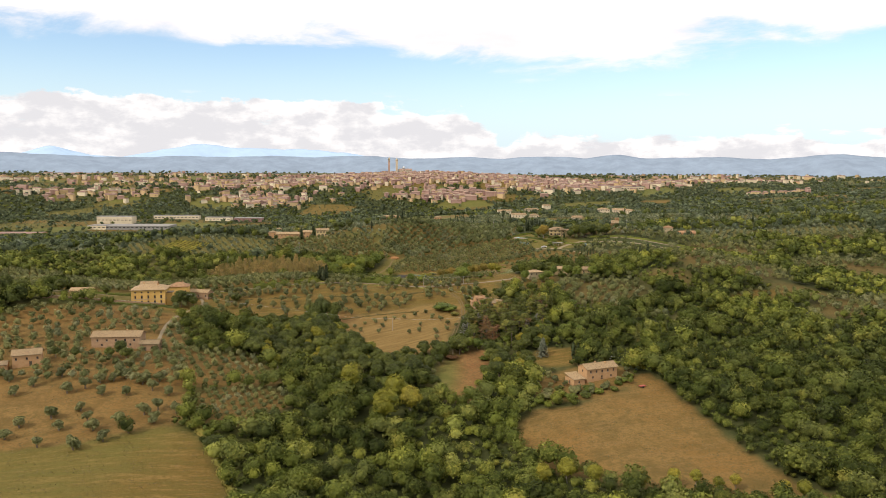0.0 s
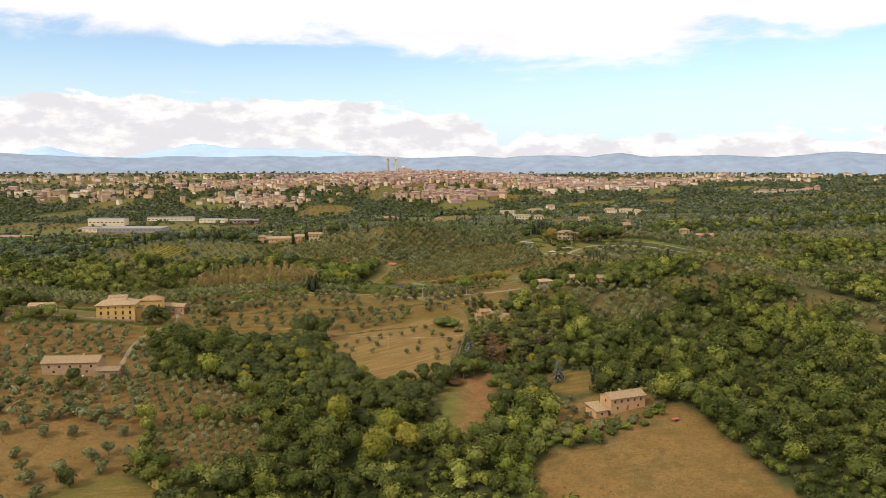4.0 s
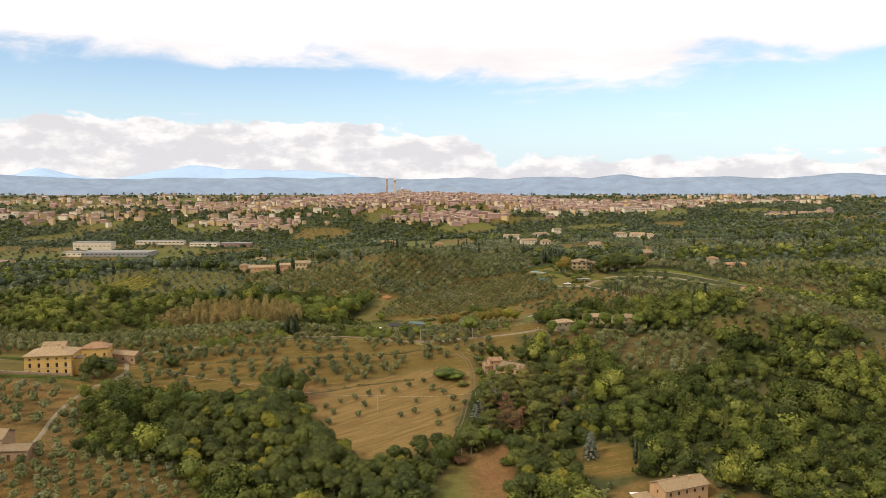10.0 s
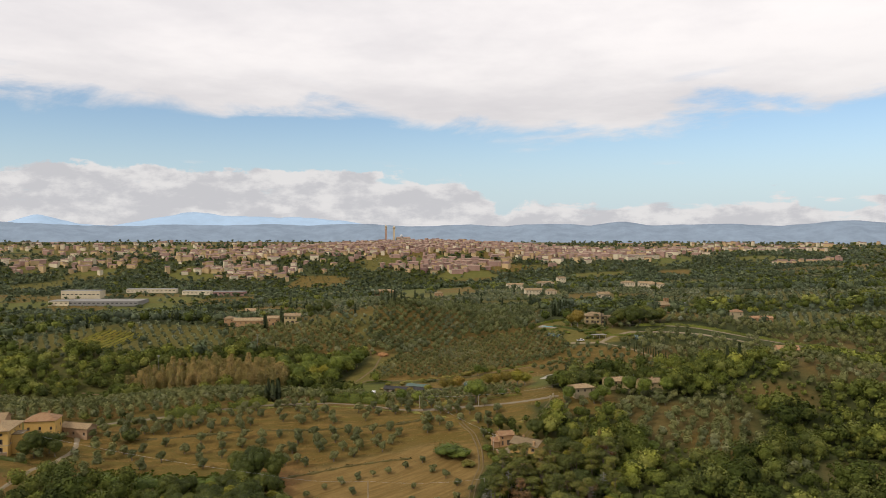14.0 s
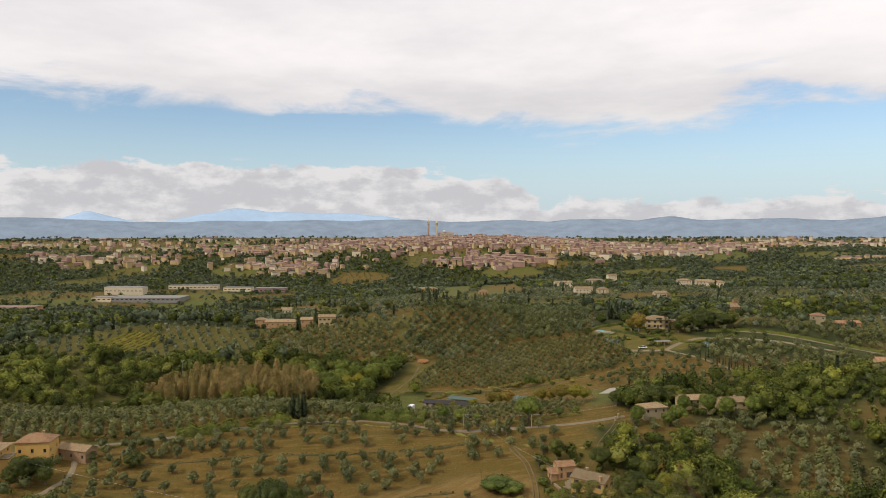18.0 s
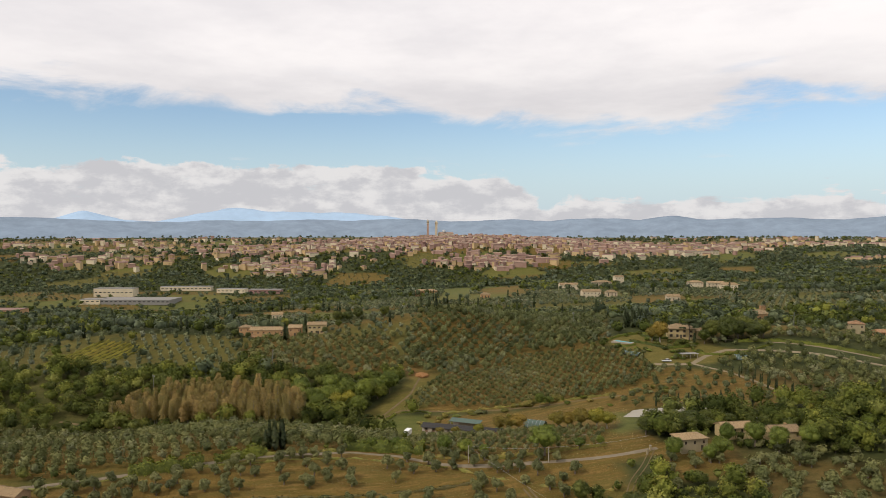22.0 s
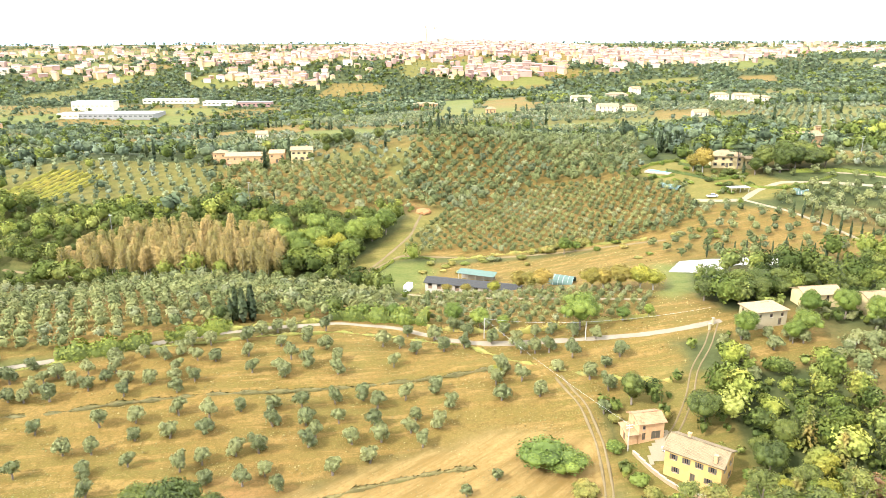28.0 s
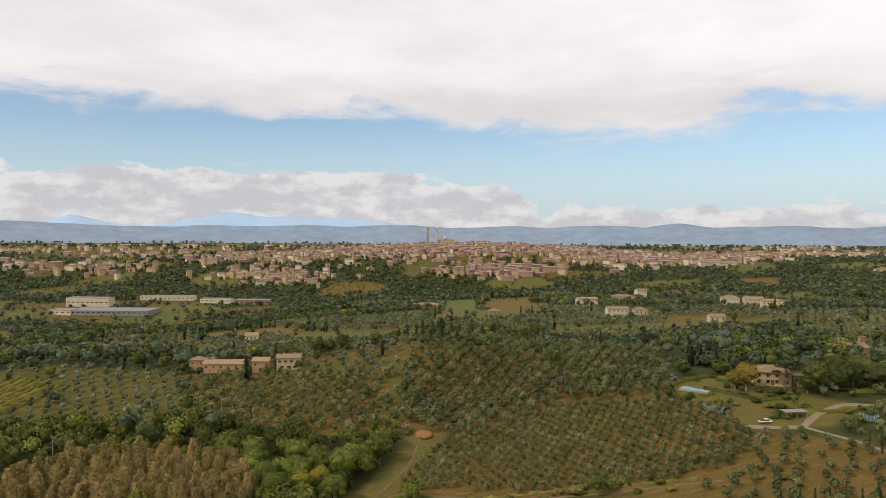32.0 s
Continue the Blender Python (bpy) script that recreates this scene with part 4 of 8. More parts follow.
def cards(P, D, size, r, tilt=0.36):
    """Small cupped leaf clumps at P that face about along D: triangle pairs, softly shaded along D."""
    n = len(P)
    D = np.asarray(D, float)
    out = D / (np.linalg.norm(D, axis=1)[:, None] + 1e-9)
    D = out + r.normal(0, tilt, (n, 3))
    D /= np.linalg.norm(D, axis=1)[:, None] + 1e-9
    a = np.cross(D, r.normal(0, 1, (n, 3)))
    a /= np.linalg.norm(a, axis=1)[:, None] + 1e-9
    b = np.cross(D, a)
    s = (size * r.uniform(0.6, 1.35, n))[:, None]
    k = r.uniform(0.6, 1.25, (4, n, 1))
    cup = D * s * 0.25
    V = np.stack([P + a * s * k[0] - cup, P + b * s * k[1] * 0.8 + cup, P - a * s * k[2] - cup, P - b * s * k[3] * 0.8 + cup], 1).reshape(-1, 3)
    i = np.arange(n) * 4
    F = np.concatenate([np.stack([i, i + 1, i + 2], 1), np.stack([i, i + 2, i + 3], 1)])
    N = out + 0.6 * D
    N /= np.linalg.norm(N, axis=1)[:, None] + 1e-9
    return V, F, np.repeat(N, 4, axis=0)


def swelling(v, f, c=None):
    """Faces of an inner mass, shaded outward from its middle."""
    n = v - (v.mean(0) if c is None else c)
    return v, f, n / (np.linalg.norm(n, axis=1)[:, None] + 1e-9)


def join(parts):
    V, F, N, o = [], [], [], 0
    for v, f, n in parts:
        V.append(v)
        F.append(f + o)
        N.append(n)
        o += len(v)
    return np.concatenate(V), np.concatenate(F), np.concatenate(N)


def crown(lobes, n, size, seed, core=0.72, up=0.25, cores=99):
    """Leaf clumps over lobes (x, y, z, rx, rz), round a dim inner mass."""
    r = np.random.default_rng(seed)
    lob = np.array(lobes, float)
    w = lob[:, 3] ** 2
    pick = r.choice(len(lob), n, p=w / w.sum())
    d = r.normal(0, 1, (n, 3))
    d /= np.linalg.norm(d, axis=1)[:, None]
    d[:, 2] = np.where(d[:, 2] < -0.45, -d[:, 2], d[:, 2])
    R = lob[pick][:, [3, 3, 4]] * r.uniform(0.72, 1.08, n)[:, None]
    P = lob[pick][:, :3] + d * R
    # keep clumps on the outside of the whole crown
    keep = np.ones(n, bool)
    for j, (x, y, z, rx, rz) in enumerate(lobes):
        q = ((P[:, 0] - x) / rx) ** 2 + ((P[:, 1] - y) / rx) ** 2 + ((P[:, 2] - z) / rz) ** 2
        keep &= (q > 0.45) | (pick == j)
    P, d = P[keep], d[keep]
    out = [cards(P, d + (0, 0, up), size, r)]
    if core:
        for x, y, z, rx, rz in lobes[:cores]:
            v = ICO * r.uniform(0.75, 1.1, (12, 1)) * (rx * core, rx * core, rz * core) + (x, y, z)
            out.append(swelling(v, ICO_F))
    return join(out)


def ball(level):
    bm = bmesh.new()
    bmesh.ops.create_icosphere(bm, subdivisions=level, radius=1.0)
    v = np.array([tuple(q.co) for q in bm.verts])
    f = np.array([[q.index for q in p.verts] for p in bm.faces])
    bm.free()
    return v, f


BALLS = {0: (ICO, ICO_F), 1: ball(1)}


def canopy(lobes, level, seed, n, size, rough=0.12, core=0.74):
    """A lobed, uneven crown: small leaf clumps all over a dim inner mass."""
    r = np.random.default_rng(seed)
    lob = np.array(lobes, float)
    c = lob[0, :3].copy()

    def reach(d):
        best = np.full(len(d), 0.25 * lob[0, 3])
        for x, y, z, rx, rz in lobes:
            s = np.array([1 / rx, 1 / rx, 1 / rz])
            o, e = (c - (x, y, z)) * s, d * s
            A, B, C = (e * e).sum(1), (e * o).sum(1), (o * o).sum() - 1
            disc = B * B - A * C
            best = np.maximum(best, np.where(disc > 0, (-B + np.sqrt(np.maximum(disc, 0))) / A, 0))
        return best

    d, f = BALLS[level]
    v = c + d * (core * reach(d) * r.uniform(1 - rough, 1 + rough, len(d)))[:, None]
    v[:, 2] = np.maximum(v[:, 2], 0.3)
    g = r.normal(0, 1, (n, 3))
    g /= np.linalg.norm(g, axis=1)[:, None]
    g[:, 2] = np.where(g[:, 2] < -0.35, -g[:, 2], g[:, 2])
    P = c + g * (reach(g) * r.normal(0.96, 0.12, n))[:, None]
    P[:, 2] = np.maximum(P[:, 2], 0.4)
    lob_n = P - lob[np.argmin(((P[:, None, :] - lob[None, :, :3]) ** 2).sum(2), axis=1), :3]
    lob_n /= np.linalg.norm(lob_n, axis=1)[:, None] + 1e-9
    return join([swelling(v, f, c), cards(P, 0.55 * g + 0.6 * lob_n + (0, 0, 0.3), size, r)])


def oak_lobes(seed, rad=4.2, h=9.5, count=9):
    r = np.random.default_rng(seed)
    L = [(0, 0, h * 0.56, rad * 0.78, h * 0.38)]
    for i in range(count):
        a, q = i * 2.4 + r.uniform(-0.4, 0.4), rad * r.uniform(0.25, 0.70)
        z = h * (r.uniform(0.66, 0.84) - 0.55 * (q / rad) ** 2 * r.uniform(0.5, 1.0))
        L.append((q * math.cos(a), q * math.sin(a), z, rad * r.uniform(0.26, 0.42), rad * r.uniform(0.24, 0.40)))
    return L


def olive_lobes(seed):
    r = np.random.default_rng(seed)
    L = [(0, 0, 1.75, 1.2, 1.25)]
    for i in range(7):
        a, q = i * 0.9 + r.uniform(-0.4, 0.4), r.uniform(0.45, 1.25)
        L.append((q * math.cos(a), q * math.sin(a), r.uniform(1.05, 2.9) - 0.25 * q, r.uniform(0.45, 0.85), r.uniform(0.5, 0.95)))
    return L


def conifer(seed, h=13.0, rad=3.0, n=300, size=0.7, droop=0.35, bare=0.18, ragged=0.25):
    """Tiers of boughs with needle clumps, thinner toward the top."""
    r = np.random.default_rng(seed)
    P, D = [], []
    tiers = 11
    per = n // (tiers * 6)
    for t in range(tiers):
        f = bare + (1 - bare) * (t + 0.5) / tiers
        for k in range(6):
            a = k * 1.047 + t * 0.7 + r.uniform(-0.3, 0.3)
            reach = rad * (1 - f) ** 0.75 * r.uniform(1 - ragged, 1 + ragged) + 0.25
            for j in range(per):
                s = (j + r.uniform(0.2, 1)) / per
                q = reach * s
                P.append((q * math.cos(a) + r.normal(0, 0.18), q * math.sin(a) + r.normal(0, 0.18), h * f - droop * q + r.normal(0, 0.25)))
                D.append((0.5 * math.cos(a), 0.5 * math.sin(a), 0.9))
    P.append((0, 0, h))
    D.append((0, 0, 1))
    out = [cards(np.array(P), np.array(D), size, r)]
    z = np.linspace(bare * h, h * 0.97, 6)
    V = [np.array([(0.42 * rad * (1 - i / 6) * math.cos(a), 0.42 * rad * (1 - i / 6) * math.sin(a), z[i]) for a in np.arange(6) * 1.047]) * r.uniform(0.85, 1.1, (6, 1)) for i in range(6)]
    V = np.concatenate(V)
    F = []
    for i in range(5):
        for k in range(6):
            p, q = i * 6 + k, i * 6 + (k + 1) % 6
            F += [(p, q, q + 6), (p, q + 6, p + 6)]
    out.append(swelling(V, np.array(F)))
    return join(out)


def spindle(seed, h=11.0, rad=1.25, n=240, size=0.5):
    """A cypress: steep flame of clumps."""
    r = np.random.default_rng(seed)
    f = r.uniform(0.03, 1.0, n) ** 0.9
    a = r.uniform(0, 6.283, n)
    prof = rad * np.clip(np.minimum(0.55 + 1.6 * f, 1.0) * (1 - f ** 2.2) + 0.05, 0.05, 1) * r.uniform(0.8, 1.08, n)
    P = np.stack([prof * np.cos(a), prof * np.sin(a), 0.4 + f * (h - 0.4)], 1)
    D = np.stack([np.cos(a), np.sin(a), 0.5 + 0 * a], 1)
    out = [cards(P, D, size, r)]
    z = np.linspace(0.2, h * 0.96, 7)
    pr = rad * 0.8 * np.clip(np.minimum(0.55 + 1.6 * z / h, 1.0) * (1 - (z / h) ** 2.2), 0.03, 1)
    V = np.concatenate([[(pr[i] * math.cos(b), pr[i] * math.sin(b), z[i]) for b in np.arange(6) * 1.047] for i in range(7)])
    F = []
    for i in range(6):
        for k in range(6):
            p, q = i * 6 + k, i * 6 + (k + 1) % 6
            F += [(p, q, q + 6), (p, q + 6, p + 6)]
    out.append(swelling(V, np.array(F)))
    return join(out)


def poplar(seed, h=17.0, rad=2.7, n=1000, size=0.34):
    """A thin upright crown, open enough to show the stem."""
    r = np.random.default_rng(seed)
    f = r.uniform(0.22, 1.0, n)
    a, q = r.uniform(0, 6.283, n), r.uniform(0.1, 1.0, n) ** 0.6
    prof = rad * np.clip(1.35 - np.abs(f - 0.62) * 2.2, 0.15, 1) * q
    P = np.stack([prof * np.cos(a), prof * np.sin(a), f * h], 1)
    P[:, :2] += r.normal(0, 0.25, (n, 2))
    D = np.stack([0.6 * np.cos(a), 0.6 * np.sin(a), 0.9 + 0 * a], 1)
    return cards(P, D, size, r, 0.6)


def trunk_mesh(name, h, r0, spread, limbs, seed, material, lean=0.1):
    r = np.random.default_rng(seed)
    bm = bmesh.new()
    top = (r.normal(0, lean), r.normal(0, lean), h)
    add_tube(bm, [(0, 0, -0.5), (0, 0, 0.15), (top[0] * 0.4, top[1] * 0.4, h * 0.55), top], [r0 * 1.5, r0 * 1.1, r0 * 0.8, r0 * 0.5], 6)
    for i in range(limbs):
        a = i * 6.283 / limbs + r.uniform(-0.4, 0.4)
        s = h * r.uniform(0.55, 0.95)
        q = spread * r.uniform(0.6, 1.0)
        p0 = (top[0] * s / h, top[1] * s / h, s)
        p2 = (q * math.cos(a), q * math.sin(a), h + spread * r.uniform(0.3, 0.8))
        p1 = ((p0[0] + p2[0]) * 0.55, (p0[1] + p2[1]) * 0.55, (p0[2] + p2[2]) * 0.5)
        add_tube(bm, [p0, p1, p2], [r0 * 0.5, r0 * 0.32, r0 * 0.12], 5)
    me = bpy.data.meshes.new(name)
    bm.to_mesh(me)
    bm.free()
    me.materials.append(material)
    return me


def tree_kind(name, crowns, trunks, material):
    return [(leaf_mesh("crown", c, material), t) for c, t in zip(crowns, trunks)]


OAKS = tree_kind("oak", [crown(oak_lobes(s, 4.2 + 0.4 * (s % 3), 9.5 + s % 2, 16), 4200, 0.17, s, 0.84) for s in (1, 2, 3, 4)],
                 [trunk_mesh("trunk", 4.2, 0.28, 2.2, 4, s, M_BARK, 0.3) for s in (1, 2, 3, 4)], M_OAK)
FRESH_OAKS = [(c.copy(), k) for c, k in OAKS]
for c, k in FRESH_OAKS:
    c.materials[0] = M_FRESH
OLIVE_KINDS = tree_kind("olive", [crown(olive_lobes(s), 950, 0.17, s, 0.74) for s in (11, 12, 13, 14, 15)],
                        [trunk_mesh("trunk", 1.3, 0.19, 1.0, 4, s, M_BARK, 0.15) for s in (11, 12, 13, 14, 15)], M_OLIVE)
YELLOWS = tree_kind("maple", [crown(oak_lobes(s, 3.4, 8.5, 12), 2400, 0.19, s, 0.8) for s in (21, 22)],
                    [trunk_mesh("trunk", 3.6, 0.2, 1.8, 4, s, M_PALEBARK, 0.3) for s in (21, 22)], M_YELLOW)


def pine_lobes(seed, h=12.0):
    r = np.random.default_rng(seed)
    L = [(0, 0, h * 0.86, 1.7, 1.2)]
    for i in range(9):
        f = r.uniform(0.35, 0.95)
        a, q = i * 2.4 + r.uniform(-0.5, 0.5), (1.1 - 0.75 * f) * r.uniform(1.8, 3.0)
        L.append((q * math.cos(a), q * math.sin(a), h * f, r.uniform(1.1, 1.9), r.uniform(0.6, 1.0)))
    return L


PINES = tree_kind("pine", [crown(pine_lobes(s, 11.5 + s % 3), 2200, 0.18, s, 0.66, 0.5) for s in (31, 32, 33)],
                  [trunk_mesh("trunk", 10.0, 0.2, 1.8, 5, s, M_BARK, 0.2) for s in (31, 32, 33)], M_PINE)
RUSTY = tree_kind("pine", [crown(pine_lobes(s, 10.5), 1400, 0.17, s, 0.5, 0.5) for s in (34, 35)],
                  [trunk_mesh("trunk", 9.0, 0.18, 1.8, 7, s, M_BARK, 0.2) for s in (34, 35)], M_RUST)
CYPRESSES = tree_kind("cypress", [spindle(s, 10.0 + s % 3) for s in (41, 42)], [trunk_mesh("trunk", 3.0, 0.18, 0.3, 0, s, M_BARK) for s in (41, 42)], M_CYPRESS)
SLIM = tree_kind("cypress", [spindle(s, 5.5, 0.42, 110, 0.3) for s in (43, 44)], [trunk_mesh("trunk", 1.5, 0.09, 0.2, 0, s, M_BARK) for s in (43, 44)], M_CYPRESS)
POPLAR_KINDS = tree_kind("poplar", [poplar(s, 15 + s % 3) for s in (51, 52, 53)], [trunk_mesh("trunk", 14.0, 0.15, 1.2, 5, s, M_PALEBARK, 0.2) for s in (51, 52, 53)], M_POPLAR)
GOLDEN = [(YELLOWS[0][0].copy(), YELLOWS[0][1])]
GOLDEN[0][0].materials[0] = M_GOLD
TREE_COUNT = {}


def plant(name, kinds, x, y, label, group="", scale=1.0, which=None, tall=1.0):
    """One tree as a thing of its own, with trunk and crown."""
    TREE_COUNT.setdefault(name, 0)
    k = kinds[(TREE_COUNT[name] if which is None else which) % len(kinds)]
    TREE_COUNT[name] += 1
    z = gz(x, y)
    ob = new(name)
    ob.empty_display_size = 0.5
    m = Matrix.LocRotScale((x, y, z), Euler((0, 0, rng.uniform(0, 6.283))), (scale, scale, scale * tall))
    ob.matrix_basis = m
    for n, me in (("trunk", k[1]), ("crown", k[0])):
        c = new(n, me)
        c.parent = ob
    return tagged(ob, label, "tree", group)


def stand(name, protos, xs, ys, scales, material, label, category="trees", sink=0.0, tall=1.0):
    """Many trees in one mesh: trees that nobody could count."""
    parts, tints = [], []
    zs = height(xs, ys)
    turn = rng.uniform(0, 6.283, len(xs))
    which = rng.integers(0, len(protos), len(xs))
    for i in range(len(protos)):
        v, f, nn = protos[i]
        idx = np.nonzero(which == i)[0]
        if not len(idx):
            continue
        c, s = np.cos(turn[idx])[:, None], np.sin(turn[idx])[:, None]
        k = scales[idx][:, None]
        X = (v[None, :, 0] * c - v[None, :, 1] * s) * k + xs[idx][:, None]
        Y = (v[None, :, 0] * s + v[None, :, 1] * c) * k + ys[idx][:, None]
        Z = v[None, :, 2] * k * tall + zs[idx][:, None] - sink
        V = np.stack([X, Y, Z], 2).reshape(-1, 3)
        F = (f[None] + (np.arange(len(idx)) * len(v))[:, None, None]).reshape(-1, 3)
        m = len(idx)
        N = np.stack([nn[None, :, 0] * c - nn[None, :, 1] * s, nn[None, :, 0] * s + nn[None, :, 1] * c, np.repeat(nn[None, :, 2], m, 0)], 2).reshape(-1, 3)
        parts.append((V, F, N))
        tints.append(np.repeat(rng.uniform(0, 1, m), len(v)))
    me = leaf_mesh(name, join(parts), material)
    me.attributes.new("tint", "FLOAT", "POINT").data.foreach_set("value", np.concatenate(tints).astype(np.float32))
    return tagged(new(name, me), label, category, kind="stuff")


def jitter_grid(x0, x1, y0, y1, step, wobble=0.38):
    X, Y = np.meshgrid(np.arange(x0, x1, step), np.arange(y0, y1, step))
    X = X + (np.arange(X.shape[0]) % 2)[:, None] * step / 2
    return (X + rng.uniform(-wobble, wobble, X.shape) * step).ravel(), (Y + rng.uniform(-wobble, wobble, Y.shape) * step).ravel()


NEAR_OAKS = [canopy(oak_lobes(s, 3.9 + 0.25 * (s % 4), 9.2, 12), 1, s, 290, 0.42) for s in (61, 62, 63, 64, 65)]
MID_OAKS = [canopy(oak_lobes(s, 4.1 + 0.2 * (s % 3), 8.6, 9), 1, s, 160, 0.52) for s in (66, 67, 68, 69)]
FAR_OAKS = [canopy(oak_lobes(s, 4.6, 8.0, 6), 0, s, 30, 1.0, 0.15, 0.8) for s in (71, 72, 73, 74)]
HORIZON_OAKS = [canopy(oak_lobes(s, 5.0, 8.0, 4), 0, s, 11, 2.0, 0.2, 0.75) for s in (76, 77, 78, 79)]
SCRUB = [canopy(oak_lobes(s, 4.2, 8.0, 4), 0, s, 14, 1.5, 0.2, 0.7) for s in (91, 92, 93)]
MID_OLIVES = [canopy(olive_lobes(s), 0, s, 90, 0.30) for s in (81, 82, 83, 84)]
FAR_OLIVES = [canopy(olive_lobes(s), 0, s, 13, 0.6) for s in (86, 87, 88)]


def built_up(x, y):
    """How far the town leaves no room for trees."""
    d = np.zeros(len(x))
    for cx, cy, sx, sy, n, mix in QUARTERS:
        d += n / 90.0 * np.exp(-0.5 * ((x - cx) / (sx * 0.62)) ** 2 - 0.5 * ((y - cy) / (sy * 0.7)) ** 2)
    return np.clip(0.7 * d, 0, 0.86)


def tufts():
    """Dry grass and weeds over the open fields."""
    r = np.random.default_rng(17)
    out = []
    for poly, n, size, mat, lb in ((TERRACES, 15000, 0.20, M_TUFT, "dry grass tufts on the olive terraces"), (MOWN, 5000, 0.16, M_TUFT, "straw and weeds on the mown field"), (BROWN_FIELD, 7000, 0.20, M_WEED, "dry weeds on the brown field"),
                                   (SLOPE_WEST, 9000, 0.24, M_WEED, "dry grass tufts on the west slope"), (MEADOW_WEST, 5000, 0.2, M_WEED, "grass tufts on the meadow"), (LANE_SIDE, 3500, 0.25, M_TUFT, "dry grass along the lane"), (STABLE_YARD, 4000, 0.25, M_TUFT, "dry grass round the stables"), (OLIVES_SLOPE, 6000, 0.22, M_TUFT, "dry grass between the olives"), (RED_MEADOW, 1500, 0.18, M_WEED, "weeds on the bare meadow")):
        p = np.array(poly)
        x, y = r.uniform(p[:, 0].min(), p[:, 0].max(), n), r.uniform(p[:, 1].min(), p[:, 1].max(), n)
        clump = np.sin(x * 0.31 + y * 0.17) + np.sin(y * 0.53 - x * 0.11) + r.normal(0, 0.7, n)
        k = inside(poly, x, y) & (clump > -0.1) & ~near_line(FIELD_TRACK, x, y, 1.5) & ~near_line(LANE, x, y, 2.2)
        x, y = x[k], y[k]
        P = np.stack([x, y, height(x, y) + 0.12], 1)
        v, f, nn = cards(P, np.tile((0.0, -0.2, 1.0), (len(x), 1)), size * 1.2, r)
        o = np.array([x.mean(), y.mean(), 0.0])
        ob = new("grass_tufts", leaf_mesh("grass_tufts", (v - o, f, nn), mat))
        ob.location = o
        tagged(ob, lb, "grass", kind="stuff")


def plant_all():
    tufts()
    for x, y, s in ((-252, 418, 1.2), (-243, 424, 1.1), (-236, 432, 1.2), (-228, 440, 1.0), (-248, 434, 1.2), (-258, 428, 1.2), (-240, 446, 1.1), (-262, 414, 1.2), (-232, 424, 0.9)):
        plant("villa_oak", OAKS, x, y, "dark evergreen oak at the edge of the villa grounds", "oaks beside the villa", s)
    for x, y, s in ((-138, 354, 0.85), (-134, 350, 0.7), (-158, 350, 0.6), (-142, 350, 0.6), (-168, 352, 0.55)):
        plant("barn_tree", OAKS, x, y, "dark green tree before the stone barn", "trees before the barn", s)
    for _ in range(75):
        x, y = rng.uniform(106, 176), rng.uniform(655, 722)
        if inside(VILLA_GROUNDS, x, y) and not near_line(GRAVEL_DRIVE, x, y, 4) and math.hypot(x - 151, y - 705) > 11 and math.hypot(x - 114, y - 700) > 9 and math.hypot(x - 129, y - 662) > 5:
            bush("garden_shrub", x, y, rng.uniform(2.2, 4.2), rng.uniform(1.6, 3.2), (M_OAK, M_FRESH, M_OLIVE)[int(rng.integers(0, 3))], "rounded shrub in the villa garden", "bush", 0.3)
    for _ in range(40):
        x, y = rng.uniform(-10, 88), rng.uniform(560, 632)
        if inside(STABLE_YARD, x, y) and not near_line(STABLE_TRACK, x, y, 3) and abs(y - (585 - 0.34 * (x - 5))) > 7:
            bush("yard_shrub", x, y, rng.uniform(1.8, 4.0), rng.uniform(1.0, 2.4), (M_BRAMBLE, M_FRESH, M_BRAMBLE)[int(rng.integers(0, 3))], "scrubby shrub by the stables", "bush", 0.3)
    for _ in range(46):
        x = rng.uniform(2, 118)
        y = 629 - 0.1 * x + rng.uniform(-5, 7)
        if not near_line(STABLE_TRACK, x, y, 2.5):
            bush("bank_shrub", x, y, rng.uniform(1.6, 4.6), rng.uniform(1.0, 2.6), (M_BRAMBLE, M_OLIVE, M_HEDGE)[int(rng.integers(0, 3))], "scrubby shrub on the dry bank", "bush", 0.3)
    # olives standing singly on the fields
    for lst in (OLIVES_UPPER_TERRACE, OLIVES_LOWER_TERRACE, OLIVES_TRACK_SIDE):
        for x, y in lst:
            plant("olive_tree", OLIVE_KINDS, x, y, "grey-green olive tree on a dry grass terrace", "olives on the terraces", rng.uniform(1.12, 1.45), None, rng.uniform(1.0, 1.2))
    for x, y in OLIVES_MOWN_FIELD:
        plant("olive_tree", OLIVE_KINDS, x, y, "small grey-green olive tree in the mown straw field", "olives in the mown field", rng.uniform(0.8, 1.05))
    for x, y in OLIVES_WEST_SLOPE:
        plant("olive_tree", OLIVE_KINDS, x, y, "grey-green olive tree on the brown slope", "olives on the west slope", rng.uniform(1.35, 1.75))
    xs, ys = jitter_grid(-240, -85, 318, 520, 7.2, 0.28)
    ok = (inside(SLOPE_WEST, xs, ys) & (ys > 320)) | (inside(TERRACES, xs, ys) & (xs < -112))
    for hx, hy, r in HOUSES[:3]:
        ok &= np.hypot(xs - hx, ys - hy) > r
    ok &= ~near_line(VILLA_DRIVE, xs, ys, 3.5) & ~near_line(LANE, xs, ys, 4)
    stand("slope_olive_grove", MID_OLIVES, xs[ok], ys[ok], rng.uniform(1.2, 1.65, ok.sum()), C_OLIVE, "grey-green olive trees on the slope below the villa", "olive trees")
    # dense groves further off
    gx, gy = [], []
